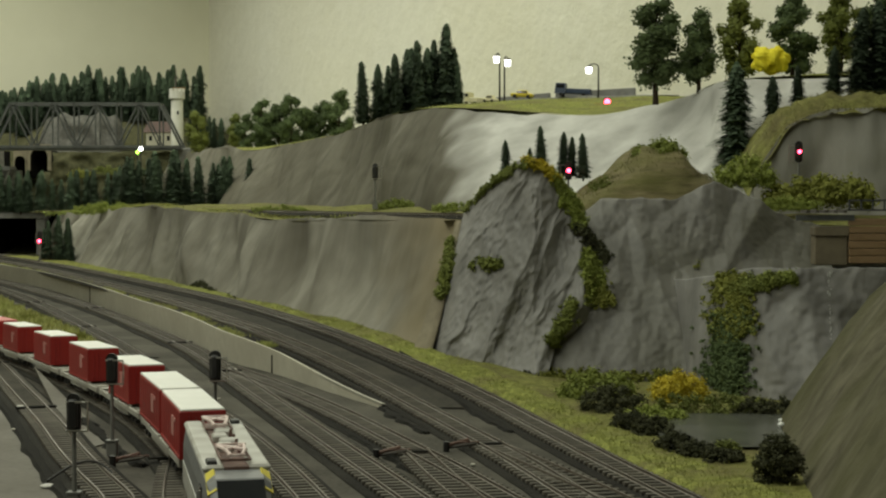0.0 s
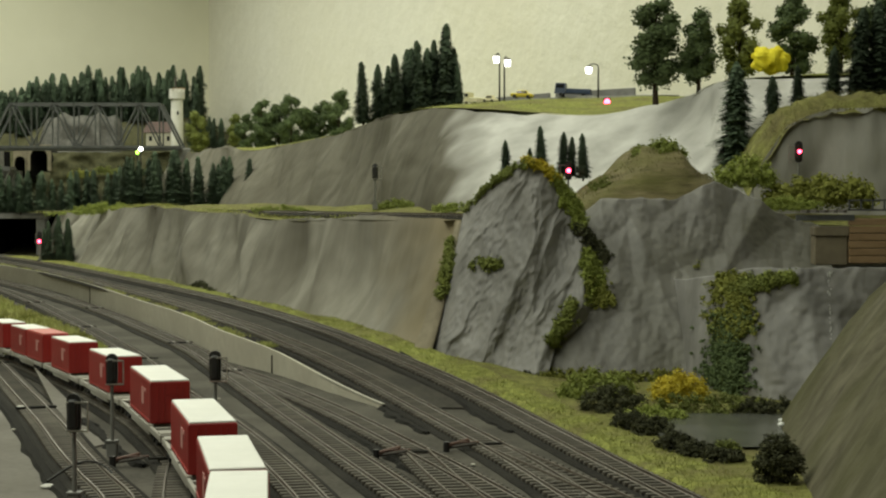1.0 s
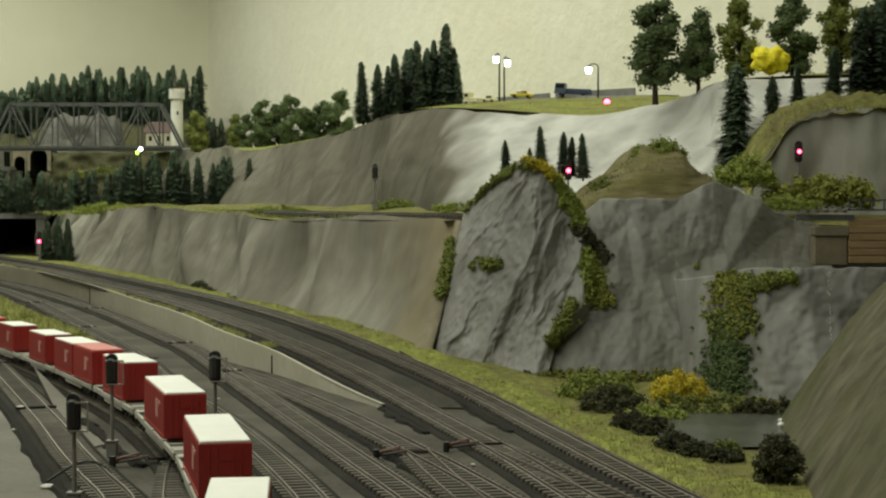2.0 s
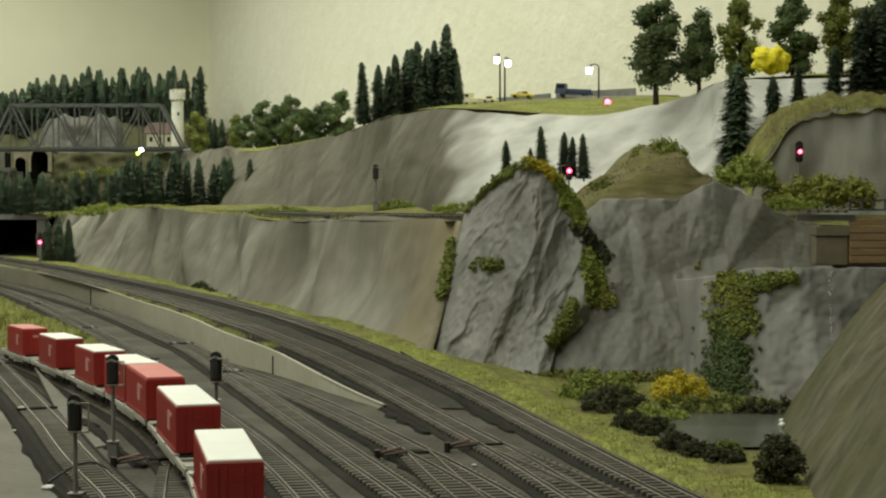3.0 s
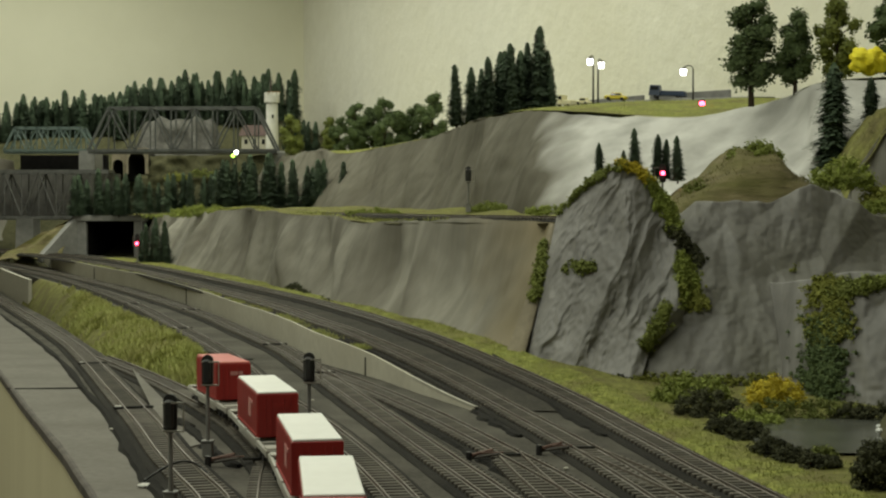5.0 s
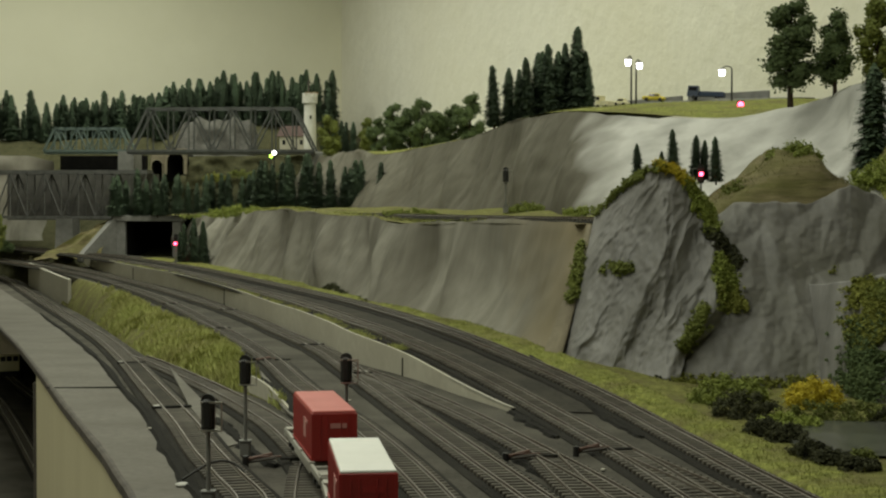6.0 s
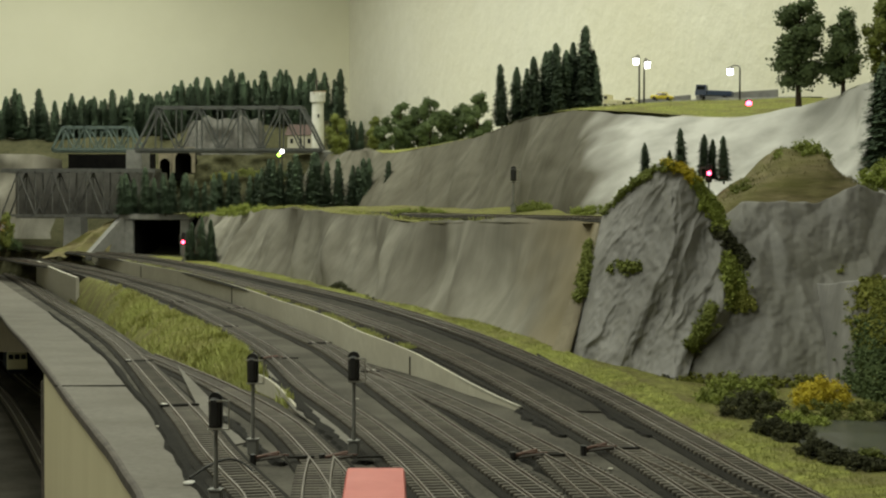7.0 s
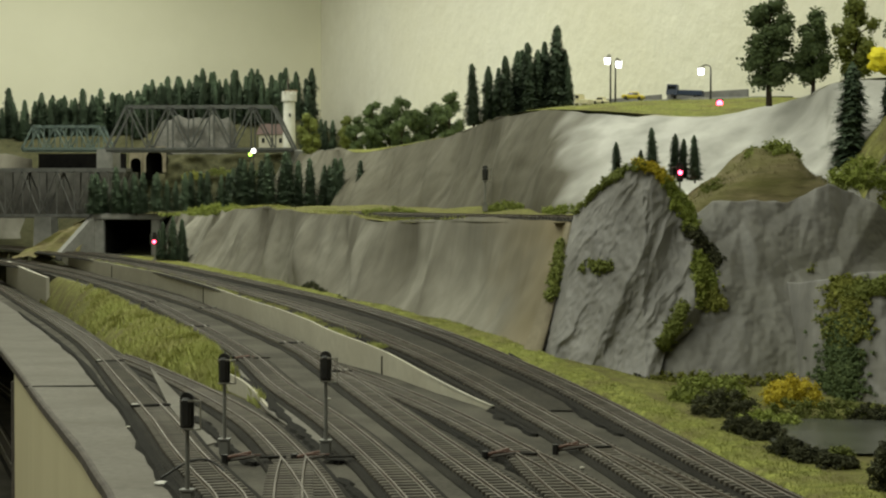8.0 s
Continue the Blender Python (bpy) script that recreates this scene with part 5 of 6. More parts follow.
# ---- bushes ----
for x, y, z, rx, ry, rz, mat, label, n in [
        (0.243, 1.79, 0.222, 0.024, 0.02, 0.020, "leaf_bright", "light green bush on the mound", 10),
        (0.352, 1.86, 0.195, 0.030, 0.02, 0.032, "leaf_bright", "light green bush on the middle level", 10),
        (0.137, 1.405, 0.000, 0.028, 0.018, 0.025, "leaf_bright", "light green bush at the rock foot", 10),
        (0.208, 1.40, 0.000, 0.020, 0.016, 0.024, "leaf_ochre", "ochre yellow flowering bush beside the pond", 10),
        (0.170, 1.275, 0.000, 0.022, 0.016, 0.011, "leaf_bright", "light green bush beside the pond", 7),
        (0.216, 1.315, 0.000, 0.042, 0.014, 0.016, "leaf_olive", "low green bush behind the pond", 9),
        (0.141, 1.327, 0.000, 0.021, 0.014, 0.022, "leaf_black", "blackish brush beside the pond", 8),
        (0.146, 1.235, 0.000, 0.013, 0.010, 0.013, "leaf_black", "blackish brush beside the pond", 7),
        (0.158, 1.200, 0.000, 0.013, 0.010, 0.013, "leaf_black", "blackish brush beside the pond", 7),
        (0.164, 1.125, 0.000, 0.011, 0.009, 0.012, "leaf_black", "blackish brush beside the pond", 7),
        (0.176, 1.098, 0.000, 0.011, 0.009, 0.010, "leaf_black", "blackish brush beside the pond", 7),
        (0.189, 1.072, 0.000, 0.011, 0.008, 0.009, "leaf_black", "low blackish brush beside the pond", 7),
        (0.196, 1.105, 0.000, 0.008, 0.008, 0.009, "leaf_olive", "small green bush beside the pond", 5),
        (0.264, 1.305, 0.000, 0.022, 0.010, 0.015, "leaf_black", "blackish brush behind the pond", 8),
        (0.209, 0.990, 0.000, 0.012, 0.010, 0.026, "leaf_black", "dark brush at the foot of the near slope", 9),
        (0.226, 1.075, 0.000, 0.010, 0.010, 0.018, "leaf_black", "dark brush at the foot of the near slope", 7),
        (0.020, 1.655, 0.004, 0.014, 0.008, 0.009, "leaf_black", "dark brush at the rock foot", 6),
        (0.050, 1.615, 0.003, 0.020, 0.008, 0.009, "leaf_black", "dark brush at the rock foot", 6),
        (-0.430, 2.665, 0.022, 0.028, 0.012, 0.010, "leaf_black", "dark brush at the foot of the cliff", 7),
        (0.440, 1.86, 0.172, 0.050, 0.03, 0.032, "leaf_shrub", "olive shrub on the middle level", 12),
        (0.39, 1.80, 0.168, 0.030, 0.015, 0.012, "leaf_bright", "light green moss at the rock edge", 8),
        (-0.27, 2.66, 0.158, 0.040, 0.03, 0.012, "leaf_bright", "bright green moss on the cliff edge", 9),
        (-0.83, 3.95, 0.150, 0.07, 0.04, 0.022, "leaf_bright", "bright green moss over the tunnel", 12),
        (-1.05, 4.65, 0.140, 0.10, 0.04, 0.014, "leaf_bright", "bright green moss on the tunnel roof", 12),
        (-1.30, 4.80, 0.134, 0.08, 0.03, 0.010, "leaf_bright", "bright green moss on the tunnel roof", 10),
        (-0.075, 2.60, 0.163, 0.030, 0.03, 0.016, "leaf_bright", "light green moss at the cliff foot", 8),
        (0.020, 2.32, 0.163, 0.030, 0.03, 0.012, "leaf_bright", "light green moss at the cliff foot", 8),
        (0.300, 1.80, 0.188, 0.020, 0.015, 0.012, "leaf_olive", "olive moss along the rock top", 7),
        (0.185, 1.76, 0.180, 0.025, 0.015, 0.022, "leaf_olive", "olive moss on the mound", 7)]:
    bush(x, y, z, rx * 1.25, ry * 1.2, rz * 1.25, mat, label, n)

foam = Geo()
for k in range(16):
    c = Vector((random.uniform(-0.018, 0.018), random.gauss(0, 0.006), random.uniform(0.004, 0.026)))
    lump = Geo().ball(c, random.uniform(0.009, 0.014), 14, 0.9)
    foam.add([Vector(p) + (Vector(p) - c) * 0.5 * noise.noise(Vector(p) * 120) for p in lump.v], lump.f)
solid("bush", foam, M["leaf_yellow"], "bright yellow foam bush on the upper level", "bush", m=pose(0.470, 2.31, 0.366))

# ---- card edge at the end of the lower cliff ----
rows = []
for k in range(17):
    u = k / 16
    x, y, z = -0.020 + 0.039 * u ** 0.8, 1.640 + 0.085 * u, 0.006 + 0.150 * u
    w = 0.016 * (1 - u) + 0.004
    rows.append([(x - w, y + 0.006, z), (x - w * 0.4, y - 0.002, z), (x, y - 0.004, z), (x + 0.002, y - 0.003, z), (x + 0.002, y + 0.03, z)])
CARD_ROWS = rows
solid("cliff_end_card", Geo().sheet(rows), M["stone"], "curved brown card at the end of the cliff", "card", smooth=True)

# ---- creepers and moss that cling to the rock ----
def tree_of(grids):
    verts, faces = [], []
    for rws in grids:
        k, w = len(verts), len(rws[0])
        verts += [p for r in rws for p in r]
        faces += [(k + a * w + b, k + a * w + b + 1, k + (a + 1) * w + b + 1, k + (a + 1) * w + b) for a in range(len(rws) - 1) for b in range(w - 1)]
    return BVHTree.FromPolygons(verts, faces)


ROCK_TREE = tree_of(ROCKS + [CLIFF_ROWS, CARD_ROWS])


def creeper(path, mat, label, count, size=0.0042, leaf=0.0009, leaves=34):
    """Small clumps of foam leaves on the rock along a path of x, z and half-width."""
    g, k = Geo(), 0
    while k < count * 2.2:
        k += 1
        x, z, w = along(path, random.random())
        x, z = x + random.gauss(0, 0.46) * w, z + random.gauss(0, 0.46) * w
        if noise.noise(Vector((x * 70, z * 70, 3))) < -0.42:
            continue
        hit, normal, _, _ = ROCK_TREE.ray_cast(Vector((x, 0.6, z)), Vector((0, 1, 0)), 3.0)
        if hit is None:
            continue
        if normal.y > 0:
            normal = -normal
        leaf_cloud(g, hit + normal * size * random.uniform(0.0, 0.9), size * random.uniform(0.5, 1.3), leaves, leaf, 0.9, 0.0)
    if g.v:
        solid("creeper", g, M[mat], label, "creeper", group="creepers on the rock")


for path, mat, label, count in [
        ([(0.114, 0.207, 0.006), (0.126, 0.186, 0.011), (0.134, 0.172, 0.010), (0.139, 0.150, 0.005)], "leaf_bright", "light green creeper below the signal", 260),
        ([(0.134, 0.152, 0.005), (0.150, 0.138, 0.007), (0.166, 0.118, 0.007)], "leaf_black", "dark moss in the gully between the rocks", 110),
        ([(0.146, 0.120, 0.008), (0.152, 0.103, 0.011), (0.150, 0.084, 0.008)], "leaf_bright", "light green moss tuft in the rock gully", 240),
        ([(0.148, 0.092, 0.010), (0.166, 0.078, 0.010)], "leaf_shrub", "dull green moss in the rock gully", 90),
        ([(0.132, 0.074, 0.006), (0.118, 0.056, 0.007), (0.106, 0.038, 0.004)], "leaf_olive", "green creeper along the foot of the pinnacle", 170),
        ([(0.032, 0.111, 0.004), (0.046, 0.113, 0.005), (0.060, 0.112, 0.003)], "leaf_olive", "green moss tuft on the rock pinnacle", 100),
        ([(0.024, 0.168, 0.004), (0.044, 0.190, 0.004), (0.066, 0.206, 0.004), (0.090, 0.216, 0.004)], "leaf_olive", "olive moss along the rock top", 130),
        ([(0.086, 0.219, 0.004), (0.100, 0.212, 0.005), (0.114, 0.202, 0.005)], "leaf_ochre", "straw-coloured moss along the rock top", 80),
        ([(0.010, 0.136, 0.003), (0.006, 0.112, 0.005), (0.003, 0.092, 0.005), (-0.003, 0.076, 0.003)], "leaf_olive", "green creeper at the end of the cliff", 150),
        ([(0.306, 0.107, 0.004), (0.288, 0.102, 0.006), (0.272, 0.094, 0.010)], "leaf_olive", "green creeper hanging on the rock", 200),
        ([(0.268, 0.104, 0.010), (0.270, 0.076, 0.013), (0.268, 0.056, 0.013)], "leaf_shrub", "dull green creeper hanging on the rock", 520),
        ([(0.268, 0.070, 0.012), (0.264, 0.040, 0.013), (0.260, 0.008, 0.015)], "leaf_dark", "dark green creeper at the rock foot", 560),
        ([(0.290, 0.104, 0.005), (0.318, 0.108, 0.003)], "leaf_bright", "light green moss on the rock step", 80)]:
    creeper(path, mat, label, count)
for path in ([(-0.425, 0.030, 0.006), (-0.400, 0.040, 0.006), (-0.365, 0.030, 0.006)], [(-0.335, 0.027, 0.005), (-0.300, 0.027, 0.005)], [(-0.255, 0.027, 0.004), (-0.215, 0.027, 0.004)], [(-0.120, 0.021, 0.003), (-0.040, 0.018, 0.003)]):
    creeper(path, "leaf_black", "low dark brush along the foot of the cliff", 60)
# Dark brush whose colour also gives the pinnacle's foot its shading.
creeper([(-0.006, 0.010, 0.004), (0.020, 0.007, 0.005), (0.050, 0.004, 0.005), (0.090, 0.003, 0.005)], "leaf_black", "dark brush and shading along the foot of the pinnacle", 190)
creeper([(0.090, 0.004, 0.005), (0.130, 0.005, 0.006), (0.180, 0.004, 0.006), (0.235, 0.006, 0.008)], "leaf_shrub", "dull green weeds along the foot of the rock", 100)
# White flecks paint the glints on the waterfall's resin streak.
streak = Geo()
for k in range(26):
    x, z, w = along([(0.349, 0.114, 0.0022), (0.347, 0.098, 0.0014), (0.346, 0.070, 0.0006), (0.346, 0.044, 0.0012)], random.random() ** 1.5)
    hit, normal, _, _ = ROCK_TREE.ray_cast(Vector((x + random.gauss(0, 0.5) * w, 0.6, z)), Vector((0, 1, 0)), 1.6)
    if hit is not None:
        streak.tube(hit - Vector((0, 0.0006, 0)), hit - Vector((0, 0.0006, random.uniform(0.001, 0.006))), 0.0005, 0.0002, 6)
solid("waterfall_streak", streak, M["resin"], "thin resin waterfall streak on the rock with its glints painted white", "waterfall")
for x, y, r in ((0.268, 1.225, 0.0042), (0.258, 1.215, 0.003), (0.276, 1.235, 0.0034), (0.263, 1.24, 0.0024)):
    solid("pebble", Geo().ball((0, 0, r * 0.4), r, 7, 0.7), M["resin" if r < 0.0032 else "concrete_grey"], "small pale pebble at the pond's rim", "pebble", m=pose(x, y, 0.005, 0, 0, 3000 * r), group="pebbles")

# ---- right hill with a plaster face and grass top ----
HILL_TOP = profile([(0.372, 0.205), (0.395, 0.250), (0.423, 0.290), (0.45, 0.303), (0.478, 0.311), (0.62, 0.314)])
rows = []
for j in range(61):
    x = 0.380 + 0.415 * j / 60
    crown_z = HILL_TOP(x)
    row = []
    for i in range(31):
        u = i / 30
        z = 0.160 + (crown_z - 0.020 - 0.160) * u
        row.append((x, 1.945 + 0.022 * u - 0.010 * noise.noise(Vector((x * 22, z * 8, 4))) - 0.004 * noise.noise(Vector((x * 70, z * 30, 4))), z))
    rows.append(row)
solid("cliff_right_hill", Geo().sheet(rows), M["plaster_pale"], "grey plaster face of the grassy hill", "cliff", "structure", smooth=True)
rows = []
for j in range(61):
    x = 0.374 + 0.436 * j / 60
    crown_z = HILL_TOP(x)
    row = []
    for i in range(17):
        u = i / 16
        row.append((x, 1.958 + 0.16 * u + 0.004 * noise.noise(Vector((x * 50, u * 8, 1))), crown_z - 0.034 * (1 - fold(0, 0.45, u)) + 0.010 - 0.02 * u + rough((x, u * 0.2, 1), 0.008, 0.015)))
    rows.append(row)
solid("grass_right_hill", Geo().sheet(rows), M["olive"], "olive grass on the hill top", "grass", "structure", smooth=True)

# ---- timber retaining box on the right ----
trestle = thing("timber_abutment", "brown timber abutment below the track bridge", "abutment", pose(0.0, 1.66, 0))
for k in range(6):
    part("plank", Geo().box((0.042, 0.006, 0.0072), pose(0.441, -0.006, 0.1165 + 0.0078 * k), chamfer=0.0007), M["wood"], trestle)
part("grey_wall", Geo().box((0.034, 0.02, 0.030), pose(0.402, 0.004, 0.126), chamfer=0.001), M["board"], trestle, "brown stained panel")
part("grey_lintel", Geo().box((0.036, 0.022, 0.010), pose(0.402, 0.002, 0.146), chamfer=0.001), M["board"], trestle)
for k in range(5):
    part("tie", Geo().box((0.004, 0.03, 0.003), pose(0.376 + 0.0095 * k, 0.0, 0.1665)), M["dark_wood"], trestle)
part("girder", Geo().box((0.060, 0.004, 0.006), pose(0.395, -0.008, 0.160)), M["steel"], trestle)
for z in (0.168, 0.178):
    part("handrail", Geo().box((0.075, 0.0016, 0.0018), pose(0.455, -0.012, z)), M["steel"], trestle)
for k in range(7):
    part("rail_post", Geo().box((0.0016, 0.0016, 0.012), pose(0.419 + 0.012 * k, -0.012, 0.173)), M["steel"], trestle)
bush(0.470, 1.60, 0.075, 0.016, 0.012, 0.08, "leaf_olive", "olive creeper beside the timber abutment", 10)


# ---- tunnel ----
PORTAL = thing("tunnel_portal", "grey concrete tunnel portal with splayed wing walls", "tunnel", pose(0, 4.75, 0))
part("lintel", Geo().box((0.215, 0.06, 0.018), pose(-1.280, 0.01, 0.139), chamfer=0.002), M["concrete_grey"], PORTAL)
part("jamb", Geo().box((0.030, 0.05, 0.118), pose(-1.366, 0.01, 0.071), chamfer=0.002), M["concrete_grey"], PORTAL)
part("jamb", Geo().box((0.026, 0.05, 0.118), pose(-1.193, 0.01, 0.071), chamfer=0.002), M["concrete_grey"], PORTAL)
part("wing_wall", Geo().add([(-1.375, -0.01, 0.012), (-1.440, -0.16, 0.012), (-1.440, -0.16, 0.030), (-1.375, -0.01, 0.148), (-1.392, 0.0, 0.012), (-1.457, -0.15, 0.012), (-1.457, -0.15, 0.030), (-1.392, 0.0, 0.148)],
                            [(0, 1, 2, 3), (4, 7, 6, 5), (3, 2, 6, 7), (1, 5, 6, 2), (0, 3, 7, 4), (0, 4, 5, 1)]), M["concrete_grey"], PORTAL)
# The bore's darkness is in its near-black colour.
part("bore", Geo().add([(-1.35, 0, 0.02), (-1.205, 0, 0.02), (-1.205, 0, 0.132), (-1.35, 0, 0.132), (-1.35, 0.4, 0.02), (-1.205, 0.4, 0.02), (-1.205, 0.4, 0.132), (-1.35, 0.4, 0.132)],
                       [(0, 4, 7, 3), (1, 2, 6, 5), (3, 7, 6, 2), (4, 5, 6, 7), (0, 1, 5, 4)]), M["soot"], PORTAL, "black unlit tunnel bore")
rows = []
for j in range(31):
    u = j / 30
    rows.append([(-1.40 - 0.20 * u * v, 4.80 - 0.17 * v + rough((u, v, 2), 0.02, 0.3), 0.145 - 0.125 * v + rough((u * 3, v * 3, 1), 0.012, 0.4)) for v in [i / 12 for i in range(13)]])
solid("grass_tunnel_bank", Geo().sheet(rows), M["strata"], "brown grassy bank beside the tunnel mouth", "grass", "structure", smooth=True)
rows = [[(-1.42 + 0.5 * i / 20, 4.765 + 0.5 * k / 6, 0.148 + rough((i, k, 0), 0.006, 3)) for i in range(21)] for k in range(7)]
solid("ground_tunnel_roof", Geo().sheet(rows), M["olive"], "olive grass over the tunnel", "ground", "structure", smooth=True)


# ---- bridges ----
def truss_bridge(name, label, mat, L, depth, width, panels, y, x, z, arched=False, below=False, turn=0.0):
    """A truss span with its deck at z 0, along x."""
    b = thing(name, label, "bridge", pose(x, y, z, 0, 0, turn), "truss bridges")
    r = 0.0035
    part("deck", Geo().box((L, width, 0.010), pose(0, 0, -0.005 if not below else depth + 0.005)), mat, b)
    for sy in (-1, 1):
        o = sy * width / 2

        def top(k):
            u = k / panels
            if arched:
                return depth * (math.sin(math.pi * u) ** 0.6)
            return depth if 0 < k < panels or below else 0.0
        for k in range(panels):
            x0, x1 = -L / 2 + L * k / panels, -L / 2 + L * (k + 1) / panels
            a, c = Vector((x0, o, top(k))), Vector((x1, o, top(k + 1)))
            d = c - a
            part("top_chord", Geo().box((d.length + r, 0.006, 0.007), Matrix.Translation((a + c) / 2) @ pose(0, 0, 0, 0, -math.degrees(math.atan2(d.z, d.x)), 0)), mat, b)
            p, q = (Vector((x0, o, 0)), c) if k % 2 == 0 else (a, Vector((x1, o, 0)))
            if (q - p).length > 0.02 and abs(q.z - p.z) > 0.01 and abs(q.x - p.x) > 0.001:
                part("diagonal", Geo().tube(p, q, 0.0026, n=4), mat, b)
            if k and top(k) > 0.01:
                part("vertical", Geo().tube((x0, o, 0), (x0, o, top(k)), 0.0024, n=4), mat, b)
        part("bottom_chord", Geo().box((L, 0.006, 0.008), pose(0, o, 0.0)), mat, b)
    for k in range(1, panels):
        part("cross_brace", Geo().box((0.004, width, 0.004), pose(-L / 2 + L * k / panels, 0, (depth if not arched else depth * math.sin(math.pi * k / panels) ** 0.6))), mat, b)
    return b


truss_bridge("truss_bridge", "grey steel through-truss railway bridge", M["steel"], 0.60, 0.135, 0.075, 9, 5.05, -1.122, 0.352, turn=1.0)
truss_bridge("arched_truss_bridge", "green steel bowstring bridge", M["steel_green"], 0.30, 0.075, 0.06, 8, 5.30, -1.632, 0.362)
truss_bridge("deck_truss_bridge", "dark grey steel deck-truss railway bridge", M["steel_dark"], 0.50, 0.140, 0.075, 9, 5.0, -1.595, 0.140, below=True)
solid("bridge_pier", Geo().box((0.056, 0.10, 0.335), pose(-1.455, 5.16, 0.187), taper=0.94), M["concrete_grey"], "grey concrete pier between the bridges", "pier")
solid("bridge_pier", Geo().box((0.060, 0.08, 0.125), pose(-1.62, 5.02, 0.075), taper=0.9), M["concrete_grey"], "grey concrete pier below the deck truss", "pier")
solid("bridge_abutment", Geo().box((0.10, 0.12, 0.20), pose(-0.80, 5.1, 0.25), chamfer=0.004), M["concrete_grey"], "grey concrete abutment of the truss bridge", "abutment")
solid("far_girder", Geo().box((0.30, 0.03, 0.05), pose(-1.62, 5.42, 0.325)), M["soot"], "dark plate girder behind the bridges", "girder")
# Added dark panel that stands in for the unlit void under the bridge.
solid("wall_under_bridge", Geo().box((0.50, 0.03, 0.15), pose(-1.60, 5.12, 0.205)), M["backing"], "dark panel added for the unlit void behind the deck truss", "wall", "structure")
rows = []
for j in range(31):
    x = -2.6 + 0.82 * j / 30
    rows.append([(x + 0.03 * noise.noise(Vector((j * .3, i * .3, 0))), 5.25 + 0.15 * (i / 14) + 0.05 * noise.noise(Vector((x * 9, i * 0.25, 0))), 0.06 + (0.29 - 0.02 * fold(-1.9, -1.78, x)) * i / 14) for i in range(15)])
solid("cliff_far_left", Geo().sheet(rows), M["plaster"], "grey plaster cliff at the end of the bridges", "cliff", "structure", smooth=True)
rows = []
for j in range(51):
    x = -1.46 + 0.32 * j / 50
    top = 0.355 + 0.135 * fold(-1.47, -1.40, x) * fold(-1.10, -1.17, x) + 0.022 * noise.noise(Vector((x * 24, 0, 0)))
    rows.append([(x, 5.62 + 0.10 * (i / 20) - 0.03 * noise.noise(Vector((x * 22, i * 0.2, 1))), 0.25 + (top - 0.25) * i / 20) for i in range(21)])
solid("rock_far", Geo().sheet(rows), M["rock_dark"], "grey cast rock face behind the truss bridge", "rock", "structure", smooth=True)


def stone_arch(x, y, z, w, h, wall_w, wall_h):
    """A stone wall with an arched mouth and a dark bore behind."""
    o = thing("arched_portal", "tan stone tunnel portal with a dark arched mouth", "tunnel", pose(x, y, z), "arched portals")
    n = 14
    ring = [(-w / 2, 0.0)] + [(-w / 2 * math.cos(math.pi * k / n), h - w / 2 + w / 2 * math.sin(math.pi * k / n)) for k in range(n + 1)] + [(w / 2, 0.0)]
    out = [(-wall_w / 2, 0.0)] + [(-wall_w / 2 * math.cos(math.pi * k / n) if 0 < k < n else (-wall_w / 2 if k == 0 else wall_w / 2), wall_h if 0 < k < n else h - w / 2) for k in range(n + 1)] + [(wall_w / 2, 0.0)]
    g = Geo()
    for yy in (0.0, 0.02):
        g.add([(a, yy, b) for a, b in ring] + [(a, yy, b) for a, b in out], [(i, i + 1, len(ring) + i + 1, len(ring) + i) for i in range(len(ring) - 1)])
    part("facing", g, M["stone"], o)
    k = len(ring)
    # Near-black faces hold the dark of the arch's depth.
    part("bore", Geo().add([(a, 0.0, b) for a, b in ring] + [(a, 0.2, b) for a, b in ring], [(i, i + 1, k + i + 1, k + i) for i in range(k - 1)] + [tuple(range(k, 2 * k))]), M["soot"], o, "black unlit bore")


stone_arch(-1.360, 5.385, 0.285, 0.058, 0.075, 0.075, 0.088)
stone_arch(-1.424, 5.385, 0.262, 0.036, 0.072, 0.044, 0.10)
rows = [[(-1.335 + 0.40 * j / 30, 5.405 + 0.07 * i / 12 + 0.03 * noise.noise(Vector((j * 0.35, i * 0.4, 2))), 0.235 + 0.115 * i / 12 + 0.006 * noise.noise(Vector((j * 0.5, i, 5)))) for i in range(13)] for j in range(31)]
solid("wall_arches", Geo().sheet(rows), M["forest"], "dark mossy earth bank beside the stone portal", "bank", "structure", smooth=True)
for x, z, rx, rz, mat in ((-1.13, 0.272, 0.050, 0.034, "leaf_olive"), (-1.22, 0.262, 0.045, 0.030, "leaf_shrub"), (-1.04, 0.268, 0.040, 0.032, "leaf_dark"), (-0.98, 0.270, 0.03, 0.04, "leaf_dark")):
    bush(x, 5.385, z, rx, 0.02, rz, mat, "foam bush on the earth bank below the bridge", 8)

# ---- station building and tower ----
house = thing("station_building", "small white station building with dark red roofs", "building", pose(-0.955, 5.45, 0.365))
part("wall", Geo().box((0.10, 0.06, 0.045), pose(0, 0, 0.0275)), M["concrete"], house)
part("roof", Geo().add([(-0.06, -0.035, 0.05), (0.06, -0.035, 0.05), (0.06, 0.035, 0.05), (-0.06, 0.035, 0.05), (-0.05, 0, 0.088), (0.05, 0, 0.088)], [(0, 1, 5, 4), (2, 3, 4, 5), (1, 2, 5), (3, 0, 4), (0, 3, 2, 1)]), M["roof_red"], house)
for k in range(3):
    part("window", Geo().box((0.010, 0.002, 0.016), pose(-0.035 + 0.03 * k, -0.0305, 0.03)), M["glass"], house)
tower = thing("white_tower", "round white stone tower with battlements", "tower", pose(-0.90, 5.42, 0.36))
